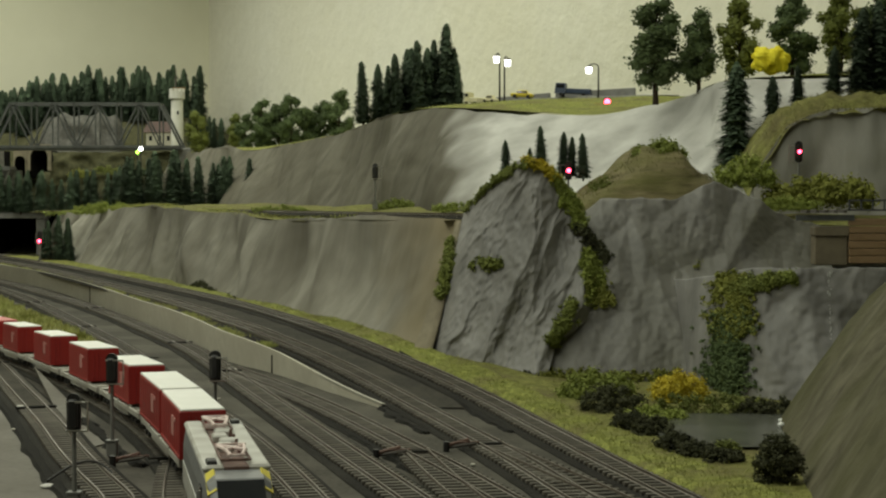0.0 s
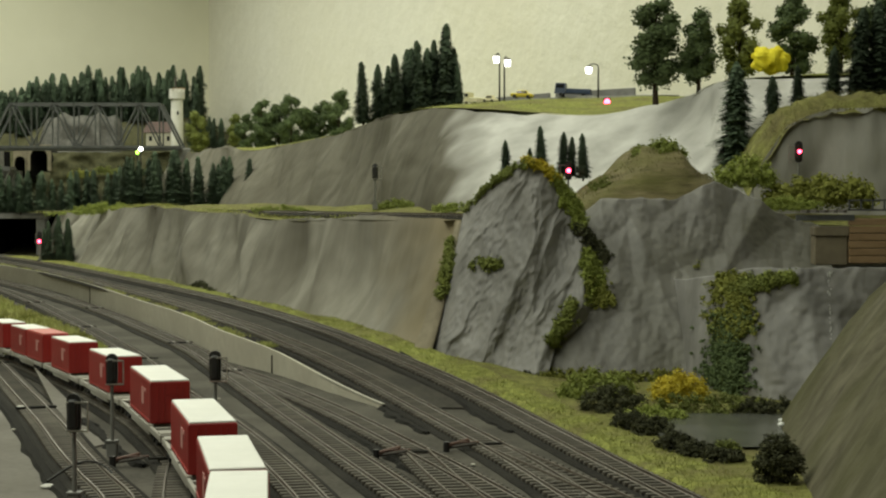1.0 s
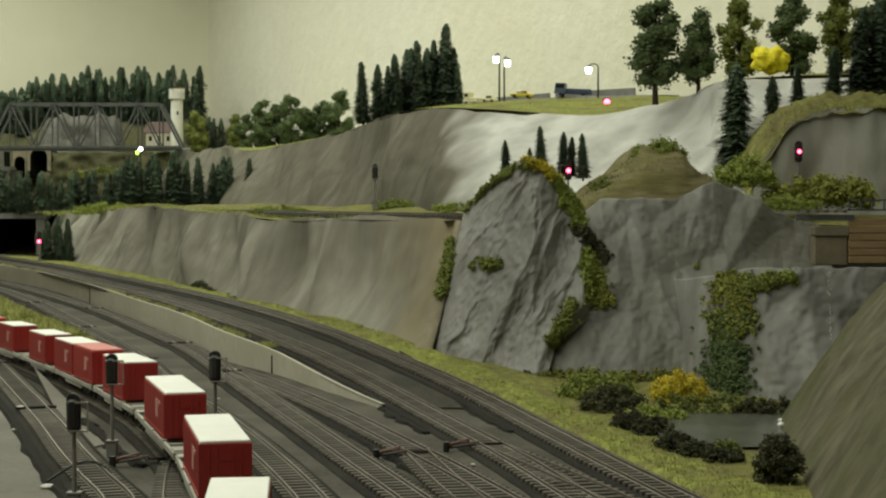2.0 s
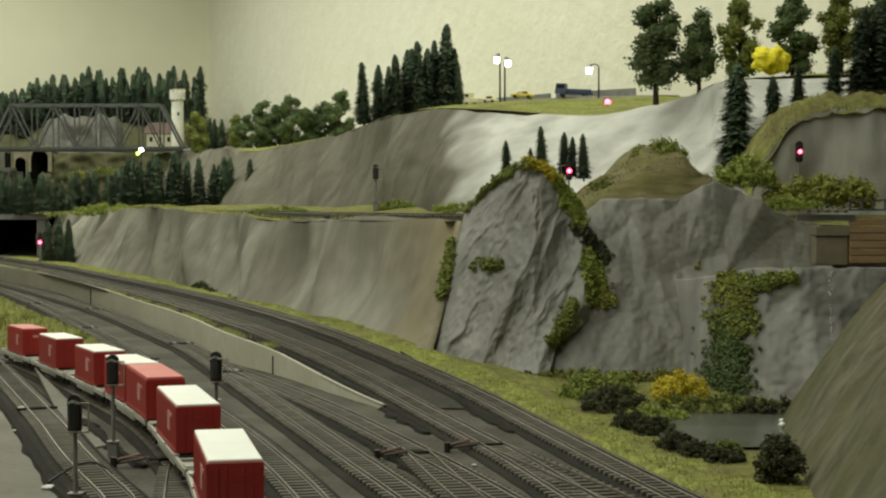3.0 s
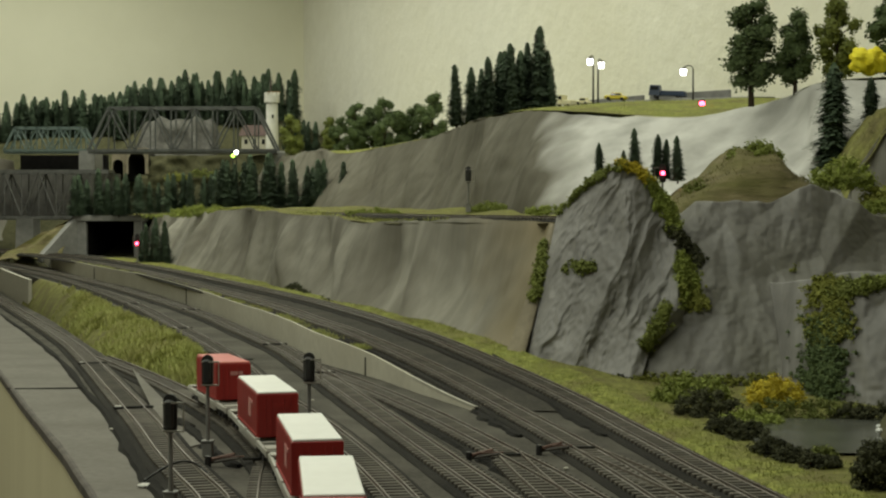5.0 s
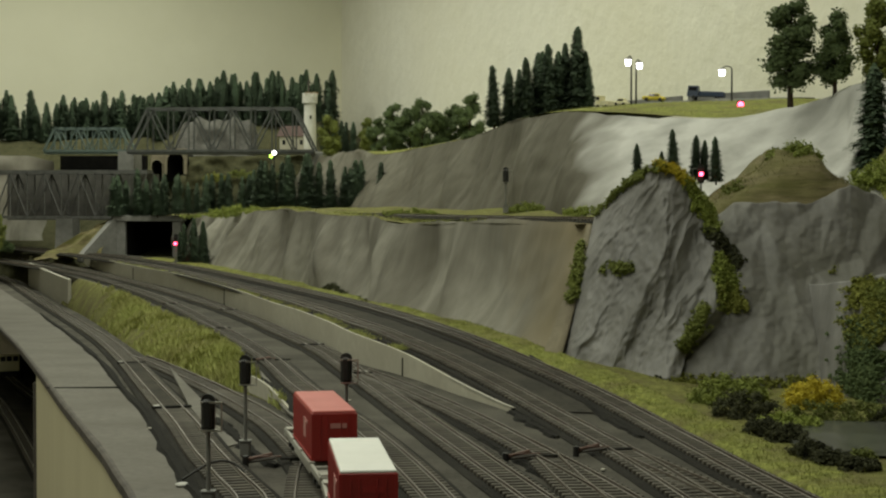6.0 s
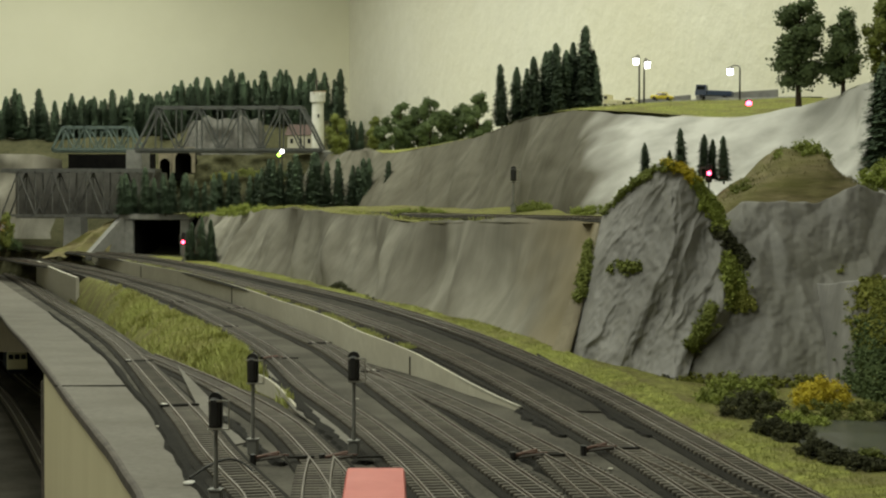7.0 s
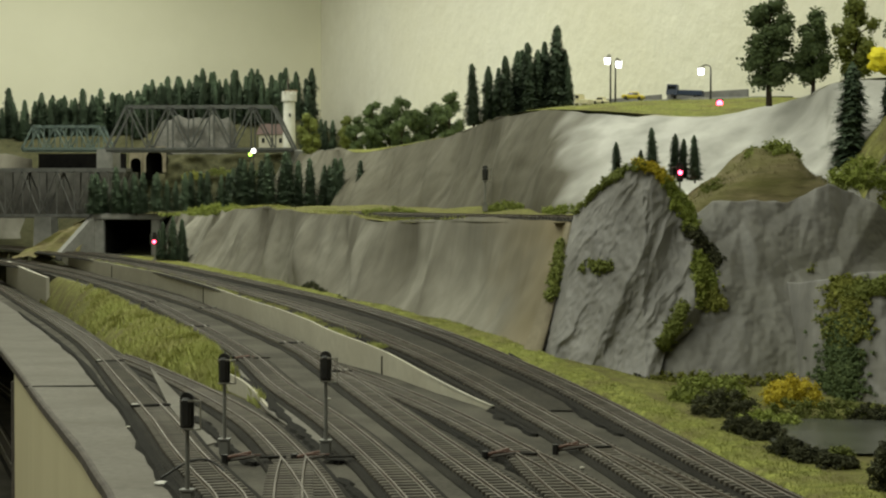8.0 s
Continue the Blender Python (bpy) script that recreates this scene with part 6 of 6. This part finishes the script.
part("shaft", Geo().tube((0, 0, 0), (0, 0, 0.170), 0.022, 0.020, 16), M["tower"], tower)
part("parapet", Geo().tube((0, 0, 0.168), (0, 0, 0.192), 0.0265, 0.0265, 16), M["tower"], tower)
for k in range(8):
    a = k * math.tau / 8
    part("merlon", Geo().box((0.009, 0.009, 0.010), pose(0.021 * math.cos(a), 0.021 * math.sin(a), 0.197, 0, 0, math.degrees(a))), M["tower"], tower)
part("slit", Geo().box((0.006, 0.002, 0.012), pose(0.006, -0.0215, 0.12)), M["glass"], tower)
nest = thing("lookout_mast", "thin dark mast with a small red-brown board", "mast", pose(-0.935, 5.6, 0.36))
part("pole", Geo().tube((0, 0, 0), (0, 0, 0.26), 0.003, n=6), M["dark_wood"], nest)
part("board", Geo().box((0.045, 0.004, 0.009), pose(0.012, 0, 0.215)), M["wood"], nest)


# ---- signals ----
def colour_signal(x, y, z, h, turn=0.0, lit=None, label="black colour-light signal on a slim mast", size=1.0, back=False):
    s = thing("railway_signal", label, "signal", pose(x, y, z, 0, 0, turn), "railway signals")
    part("mast", Geo().tube((0, 0, 0), (0, 0, h * 0.80), 0.0014 * size, 0.0012 * size, 8), M["grey_plastic"], s)
    part("base_box", Geo().box((0.0072 * size, 0.0065 * size, 0.0105 * size), pose(0, 0, 0.0055 * size), chamfer=0.0008), M["grey_plastic"], s)
    part("base_cap", Geo().box((0.0082 * size, 0.0075 * size, 0.0010), pose(0, 0, 0.0112 * size)), M["grey_plastic"], s)
    head = Geo()
    hw, hh = 0.0040 * size, 0.0225 * size
    zc = h - hh / 2
    rim = [(hw * math.cos(a), (hh / 2 - hw) * (1 if math.sin(a) >= 0 else -1) + hw * math.sin(a)) for a in [k * math.tau / 20 for k in range(20)]]
    pts = [(px, -0.0014, zc + pz) for px, pz in rim] + [(px, 0.0014, zc + pz) for px, pz in rim]
    head.add(pts, [tuple(range(20)), tuple(range(39, 19, -1))] + [(i, 20 + i, 20 + (i + 1) % 20, (i + 1) % 20) for i in range(20)])
    part("backboard", head, M["black"], s, "black oval backboard")
    part("lamp_case", Geo().box((0.0056 * size, 0.0050, 0.0165 * size), pose(0, 0.0034, zc), chamfer=0.0012), M["black"], s)
    for k in range(3):
        lz = zc + (1 - k) * 0.0058 * size
        side = 1 if back else -1
        part("hood", Geo().tube((0, side * 0.0014, lz), (0, side * 0.0052, lz), 0.0021 * size, 0.0019 * size, 9), M["black"], s)
        if lit is not None and k == lit[0]:
            part("lens", Geo().ball((0, side * 0.0056, lz), lit[2], 10), M[lit[1]], s, "glowing " + lit[1].split("_")[0] + " lens")
    for dz in (0.30, -0.42):
        part("bracket", Geo().box((0.0125 * size, 0.0012, 0.0010), pose(-0.0028 * size, 0.0052 if not back else -0.004, zc + dz * hh)), M["metal"], s)
    part("ladder_rail", Geo().box((0.0007, 0.0007, hh * 0.72), pose(-0.0088 * size, 0.0052 if not back else -0.004, zc - 0.06 * hh)), M["metal"], s)
    return s


NEAR_SIGNAL = "black colour-light signal seen from behind beside the yard tracks"
colour_signal(-0.209, 0.902, 0.0, 0.0675, 180, None, NEAR_SIGNAL, 1.0)
colour_signal(-0.2285, 1.10, 0.0, 0.0715, 180, None, NEAR_SIGNAL)
colour_signal(-0.1572, 1.10, 0.0, 0.0735, 180, None, NEAR_SIGNAL)
colour_signal(-0.106, 2.5, 0.165, 0.072, 180, None, "black colour-light signal on the middle level", 1.15)
colour_signal(-0.992, 3.93, 0.022, 0.084, 0, (2, "red_led", 0.0042), "black colour-light signal showing red by the tunnel", 1.4)
colour_signal(0.429, 1.93, 0.168, 0.082, 0, (1, "red_led", 0.0024), "black colour-light signal showing red on the middle level", 1.15)
colour_signal(0.149, 1.90, 0.165, 0.060, 0, (1, "red_led", 0.0026), "black colour-light signal showing red behind the rock", 1.0)
colour_signal(-1.815, 4.85, 0.03, 0.098, 0, (1, "red_led", 0.0052), "black colour-light signal showing red by the bridges", 1.5)
colour_signal(-1.885, 4.95, 0.03, 0.098, 0, (1, "red_led", 0.0052), "black colour-light signal showing red by the bridges", 1.5)
for x, y, z, h, mat, r, label in [(0.277, 2.70, plateau_z(0.277, 2.70), 0.346 - plateau_z(0.277, 2.70), "red_led", 0.0050, "low signal showing red on the upper level"), (-0.918, 4.86, 0.165, 0.175, "white_led", 0.0065, "signal lamp showing white below the bridge"), (-0.930, 4.87, 0.165, 0.165, "green_led", 0.0055, "signal lamp showing green below the bridge")]:
    s = thing("signal_lamp", label, "signal", pose(x, y, z))
    part("mast", Geo().tube((0, 0, 0), (0, 0, h), 0.002, n=6), M["black"], s)
    part("case", Geo().box((r * 2.2, r * 1.2, r * 2.8), pose(0, r * 0.9, h), chamfer=0.001), M["black"], s)
    part("lens", Geo().ball((0, 0, h), r, 10), M[mat], s, "glowing lens")


# ---- road, lamps and vehicles on the upper level ----
rows = []
for k in range(31):
    u = k / 30
    x, y = -0.02 + 0.42 * u, 3.32 - 0.30 * u
    z0, z1 = plateau_z(x, y - 0.05) + 0.003, plateau_z(x + 0.06, y + 0.10) + 0.003
    rows.append([(x - 0.01, y - 0.05, z0 - 0.008), (x - 0.008, y - 0.05, z0), (x + 0.06, y + 0.10, z1), (x + 0.062, y + 0.10, z1 - 0.008)])
solid("road", Geo().sheet(rows), M["road"], "grey road on the upper level", "road", "structure", smooth=True)
for xa, ya, xb, yb in ((0.06, 3.40, 0.22, 3.28), (0.23, 3.27, 0.38, 3.16)):
    a, b = Vector((xa, ya, plateau_z(xa, ya))), Vector((xb, yb, plateau_z(xb, yb)))
    d = b - a
    solid("road_fence", Geo().box((d.length, 0.004, 0.020), Matrix.Translation((a + b) / 2 + Vector((0, 0, 0.008))) @ d.to_track_quat("X", "Z").to_matrix().to_4x4(), chamfer=0.001), M["concrete_grey"], "low grey wall along the road", "wall")


def street_lamp(x, y, z, h, arms, label):
    s = thing("street_lamp", label, "street lamp", pose(x, y, z), "street lamps")
    part("pole", Geo().tube((0, 0, 0), (0, 0, h), 0.0019, 0.0014, 8), M["black"], s)
    for a in arms:
        g = Geo()
        last = Vector((0, 0, h))
        for k in range(1, 7):
            p = Vector((a * 0.5 * (1 - math.cos(math.pi * k / 6)), 0, h + 0.006 * math.sin(math.pi * k / 6)))
            g.tube(last, p, 0.0011, n=6)
            last = p
        part("arm", g, M["black"], s)
        part("lantern", Geo().box((0.0088, 0.0088, 0.0105), pose(a, 0, h - 0.0065), taper=1.25), M["white_led"], s, "glowing white lantern")
        part("cap", Geo().box((0.014, 0.014, 0.003), pose(a, 0, h + 0.0006), taper=0.6), M["black"], s)


street_lamp(0.106, 3.0, plateau_z(0.106, 3.0), 0.450 - plateau_z(0.106, 3.0), (-0.006,), "black street lamp with a glowing white lantern")
street_lamp(0.117, 3.05, plateau_z(0.117, 3.05), 0.448 - plateau_z(0.117, 3.05), (0.006,), "black street lamp with a glowing white lantern")
street_lamp(0.291, 3.0, plateau_z(0.291, 3.0), 0.430 - plateau_z(0.291, 3.0), (-0.018,), "black street lamp with a curved arm, lit white")


def model_car(x, y, z, turn, mat, label, L=0.045, truck=False):
    c = thing("model_truck" if truck else "model_car", label, "vehicle", pose(x, y, z, 0, 3, turn), "parked vehicles")
    W = 0.020 if not truck else 0.026
    if truck:
        part("bed", Geo().box((L * 0.66, W, 0.010), pose(L * 0.16, 0, 0.011), chamfer=0.0012), M[mat], c)
        part("cab", Geo().box((L * 0.30, W, 0.020), pose(-L * 0.33, 0, 0.016), taper=0.86), M[mat], c)
        part("windscreen", Geo().box((L * 0.20, W * 1.01, 0.006), pose(-L * 0.33, 0, 0.020)), M["glass"], c)
    else:
        part("body", Geo().box((L, W, 0.0070), pose(0, 0, 0.0062), chamfer=0.0020), M[mat], c)
        part("cabin", Geo().box((L * 0.52, W * 0.92, 0.0062), pose(L * 0.02, 0, 0.0125), taper=0.74), M[mat], c)
        part("glazing", Geo().box((L * 0.46, W * 0.95, 0.0036), pose(L * 0.02, 0, 0.0120), taper=0.84), M["glass"], c)
    for sx in (-0.3, 0.3):
        for sy in (-1, 1):
            part("wheel", Geo().tube((sx * L, sy * W * 0.40, 0.0036), (sx * L, sy * W * 0.53, 0.0036), 0.0036, n=12), M["black"], c)


model_car(0.153, 3.10, plateau_z(0.153, 3.10) + 0.003, -14, "car_yellow", "yellow model saloon car parked on the road", 0.044)
model_car(0.250, 3.08, plateau_z(0.250, 3.08) + 0.003, -14, "car_blue", "dark blue model truck parked beside the road", 0.072, True)
model_car(0.062, 3.26, plateau_z(0.062, 3.26) + 0.003, -30, "car_cream", "cream model van parked on the road", 0.032, True)
model_car(0.097, 3.29, plateau_z(0.097, 3.29) + 0.003, -30, "car_cream", "pale yellow model car parked on the road", 0.030)

# ---- yard details ----
def foam_gap(points, w, label, zfun=flat_z):
    """A torn black foam edge beside a track, which also stands in for its shaded gap."""
    rows, n = [], 44
    for k in range(n + 1):
        p = along([(x, y, 0) for x, y in points], k / n)
        q = along([(x, y, 0) for x, y in points], min(k / n + 0.02, 1)) - along([(x, y, 0) for x, y in points], max(k / n - 0.02, 0))
        s = side_of(q.normalized())
        ww = 1.4 * w * (0.75 + 1.0 * noise.noise(Vector((p.x * 60, p.y * 60, 2)))) * fold(0, 0.06, k / n) * fold(1, 0.94, k / n) + 0.0008
        z = zfun(p.y)
        rows.append([tuple(p - s * ww + Vector((0, 0, z - 0.0005))), tuple(p - s * ww * 0.5 + Vector((0, 0, z + 0.0022))), tuple(p + s * ww * 0.5 + Vector((0, 0, z + 0.0022))), tuple(p + s * ww + Vector((0, 0, z - 0.0005)))])
    solid("foam_edge", Geo().sheet(rows), M["bed_edge"], label, "foam strip")


# Black strips stand in for shaded gaps and dark board edges beside tracks.
FOAM = "torn black foam edge that also stands for the dark gap between the tracks"
foam_gap([(-0.292, 1.29), (-0.262, 1.21), (-0.234, 1.134), (-0.199, 1.056)], 0.0045, FOAM)
foam_gap([(-0.346, 1.66), (-0.284, 1.507), (-0.223, 1.306), (-0.17, 1.139), (-0.143, 1.066)], 0.0055, FOAM)
foam_gap([(-0.127, 1.39), (-0.077, 1.228), (-0.042, 1.11), (-0.013, 1.02), (0.004, 0.965)], 0.0034, FOAM)
foam_gap([(-0.045, 1.64), (-0.009, 1.507), (0.033, 1.293), (0.053, 1.21)], 0.0036, FOAM, rear_z)
foam_gap([(-0.053, 1.36), (-0.035, 1.287), (-0.012, 1.205)], 0.0045, FOAM)
foam_gap([(-0.135, 1.004), (-0.113, 0.939), (-0.09, 0.87)], 0.0045, FOAM)
foam_gap([(-0.195, 1.628), (-0.147, 1.495), (-0.108, 1.403)], 0.0025, FOAM)
foam_gap([(BOARD_INNER(y) + 0.004, y) for y in (0.75, 0.9, 1.0, 1.15, 1.35, 1.6, 1.9, 2.3, 2.8, 3.4)], 0.0036, "torn black foam edge that also stands for the dark gap along the edge board", front_z)
foam_gap([(WALL_LINE(y) + 0.016, y) for y in (1.40, 1.5, 1.6, 1.7, 1.8)], 0.007, "black strip for the shaded gap behind the retaining wall", rear_z)


for outline in ([(-0.4383, 1.7073), (-0.3481, 1.4561), (-0.2414, 1.1648), (-0.2519, 1.138), (-0.336, 1.3752)],
                [(-0.3329, 1.6783), (-0.2753, 1.5233), (-0.161, 1.1648), (-0.1694, 1.138), (-0.2418, 1.338), (-0.2968, 1.5233)]):
    n = len(outline)
    solid("ground_bare_board", Geo().add([(x, y, z) for z in (-0.001, 0.0007) for x, y in outline], [tuple(range(n)), tuple(range(n, 2 * n))] + [(k, (k + 1) % n, n + (k + 1) % n, n + k) for k in range(n)]),
          M["edge_board"], "bare pale grey strip of board between the tracks", "board", "structure")


def point_motor(x, y, z, turn):
    """A turnout's throw bar with its levers on a dark tie plate."""
    p = thing("point_lever", "dark rusty turnout throw bar beside the track", "turnout lever", pose(x, y, z, 0, 0, turn), "turnout levers")
    part("tie_plate", Geo().box((0.018, 0.005, 0.0012), pose(0.008, 0, 0.0050)), M["bed"], p)
    part("throw_bar", Geo().box((0.016, 0.0012, 0.0010), pose(-0.008, 0.001, 0.0064)), M["loco_brown"], p)
    part("lever", Geo().tube((-0.022, 0.0, 0.0052), (-0.006, 0.010, 0.0068), 0.0012, n=6), M["loco_brown"], p)
    part("link", Geo().tube((-0.022, 0.002, 0.0028), (-0.004, -0.007, 0.0068), 0.0011, n=6), M["dark_wood"], p)
    part("pivot", Geo().tube((-0.024, 0.001, 0.0), (-0.024, 0.001, 0.0072), 0.0022, n=10), M["black"], p)


point_motor(-0.022, 1.09, 0, 12)
point_motor(0.026, 1.125, 0, 12)
point_motor(-0.196, 1.062, 0, 14)
point_motor(-0.150, 1.068, 0, 14)
point_motor(LINE_3(1.753) + 0.004, 1.753, 0, 10)


def turnout_branch(a, b, bend, label):
    """The diverging rails of a turnout."""
    t = thing("turnout_rails", label, "turnout", group="turnouts")
    pts = []
    for k in range(25):
        u = k / 24
        p = Vector(a).lerp(Vector(b), u)
        p.x += bend * u * (1 - u)
        pts.append(p)
    way = [(p, (pts[min(i + 1, 24)] - pts[max(i - 1, 0)]).normalized()) for i, p in enumerate(pts)]
    for s in (-1, 1):
        c = s * GAUGE / 2
        part("rail", sweep(way, [(c - 0.0009, 0.0044), (c - 0.0005, 0.0061), (c + 0.0005, 0.0061), (c + 0.0009, 0.0044)]), M["rail"], t)
    for k in range(3, 24):
        p, d = way[k]
        part("sleeper", SLEEPER, None, t, m=Matrix.Translation(p + Vector((0, 0, 0.0035))) @ Matrix.Rotation(math.atan2(-d.x, d.y), 4, "Z"))


turnout_branch((LINE_5(1.10), 1.10, 0), (LINE_5(0.86) - 0.024, 0.86, 0), -0.008, "diverging rails of a turnout in the yard")
turnout_branch((TRAIN_LINE(1.06), 1.06, 0), (TRAIN_LINE(0.84) - 0.024, 0.84, 0), -0.008, "diverging rails of a turnout on the train's track")
turnout_branch((LINE_6(1.12), 1.12, 0), (LINE_6(0.86) + 0.022, 0.86, 0), 0.008, "diverging rails of a turnout beside the verge")
cable = Geo()
last = Vector((-0.245, 0.985, 0.003))
for k in range(1, 13):
    u = k / 12
    p = Vector((-0.245 + 0.036 * u, 0.985 + 0.03 * math.sin(u * 2.2), 0.003 + 0.008 * math.sin(math.pi * u)))
    cable.tube(last, p, 0.0008, n=6)
    last = p
solid("signal_cable", cable, M["black"], "black wire from the signal to a hole in the board", "cable")
solid("filler_patch", Geo().ball((-0.243, 0.978, 0.0012), 0.005, 8, 0.3), M["loco_white"], "pale filler patch on the edge board", "patch")
for x, y in [(-0.331, 1.227), (-0.05, 1.2), (0.105, 1.13), (0.02, 1.06), (-0.20, 1.42)]:
    solid("paint_chip", Geo().box((0.004, 0.003, 0.0012), pose(x, y, 0.001, 0, 0, 40 * x * 100), chamfer=0.0004), M["concrete_top"], "small pale paint chip on the baseboard", "chip")

plate = thing("track_infill", "dark infill plate between the rails of the edge track", "track plate")
ys = [1.36 + 0.02 * k for k in range(28)]
part("plate", sweep([(Vector((EDGE_LINE(y), y, front_z(y))), Vector((EDGE_LINE(y + 0.01) - EDGE_LINE(y - 0.01), 0.02, 0)).normalized()) for y in ys], [(-0.0068, 0.002), (-0.0066, 0.0048), (0.0066, 0.0048), (0.0068, 0.002)]), M["deck_rear"], plate)
for y in (1.36, 1.90):
    part("joint_bar", Geo().box((0.034, 0.007, 0.0022), pose(EDGE_LINE(y), y, front_z(y) + 0.0048, 0, 0, 20), chamfer=0.0005), M["bed_edge"], plate, "dark joint bar")
    part("joint_clip", Geo().box((0.006, 0.004, 0.003), pose(EDGE_LINE(y) - 0.013, y - 0.002, front_z(y) + 0.005, 0, 0, 20), chamfer=0.0005), M["metal"], plate, "bright metal clip")
for line, y, zf in ((LINE_3, 2.2, flat_z), (LINE_4, 1.95, flat_z), (LINE_3, 2.75, flat_z), (LINE_4, 2.6, flat_z), (LINE_4, 1.62, flat_z)):
    j = thing("rail_joint", "dark rail joint with pale clips on the track", "rail joint", pose(line(y), y, zf(y), 0, 0, 18), "rail joints")
    part("bar", Geo().box((0.030, 0.0045, 0.0020), pose(0, 0, 0.0050), chamfer=0.0004), M["bed_edge"], j)
    for sx in (-1, 1):
        part("clip", Geo().box((0.0026, 0.0060, 0.0014), pose(sx * 0.0084, 0, 0.0060), chamfer=0.0004), M["metal"], j)

# ---- lower deck ----
rows = []
for y in (2.1, 2.3, 2.6, 2.9, 3.2, 3.6, 4.2):
    x, z, low_z = DECK_OUTER(y), front_z(y) - 0.006, min(front_z(y) - 0.010, 0.175 - 0.0951 * y)
    rows.append([(x + 0.004, y, z), (x + 0.004, y, low_z), (x + 0.014, y, low_z), (x + 0.014, y, z)])
apron = Geo().sheet(rows).add(rows[0], [(0, 1, 2, 3)])
solid("trim_apron", apron, M["board"], "brown apron board under the far edge", "trim", "structure")
# Rails here take a brighter metal in place of the light they catch.
low = curve([(-0.55, 1.9), (-0.932, 2.77), (-1.452, 3.94), (-1.72, 4.5), (-1.95, 5.0)])
track(low, lambda y: -0.324, 2.0, 5.0, "dark track on the shaded lower deck, its rails coloured brighter for the light on them", (0, 0), rail="metal")
track(curve([(-0.85, 2.9), (-1.298, 3.85), (-1.616, 4.48), (-1.86, 5.0)]), lambda y: -0.324, 2.9, 5.0, "dark track on the shaded lower deck, its rails coloured brighter for the light on them", (0, 0), rail="metal")
rc = thing("railcar", "cream and dark blue railcar on the lower deck", "railcar", pose(-1.628, 4.5, -0.318, 0, 0, 24))
part("body", Geo().box((0.060, 0.16, 0.062), pose(0, 0.08, 0.040), chamfer=0.006), M["car_blue"], rc)
part("front", Geo().box((0.058, 0.004, 0.054), pose(0, -0.001, 0.042), chamfer=0.003), M["car_cream"], rc, "cream front")
for k in (-1, 0, 1):
    part("front_window", Geo().box((0.014, 0.003, 0.014), pose(0.018 * k, -0.0035, 0.052)), M["glass"], rc)
part("bogie", Geo().box((0.045, 0.14, 0.010), pose(0, 0.08, 0.005)), M["black"], rc)

spots = []
for k in range(1600):
    x, u = random.uniform(0.40, 0.72), random.random() ** 2
    z = HILL_TOP(x)
    spots.append((x, 1.962 + 0.16 * u, z - 0.030 * (1 - fold(0, 0.3, u)) + 0.008 - 0.02 * u))
grass_tufts("hill_grass", spots, 0.0040, "olive grass tufts on the hill top", "olive")
spots = [(0.15 + 0.18 * random.random(), 1.72 + 0.12 * random.random(), 0.0) for k in range(900)]
for i, (x, y, _) in enumerate(spots):
    near = min((p for r in MOUND for p in r), key=lambda p: (p[0] - x) ** 2 + (p[1] - y) ** 2)
    spots[i] = near
grass_tufts("mound_grass", spots, 0.0032, "olive grass tufts on the mound", "olive")


# ---- what moves ----
def motions():
    for ob, rows in MOVING:
        walk(ob, rows)


motions()
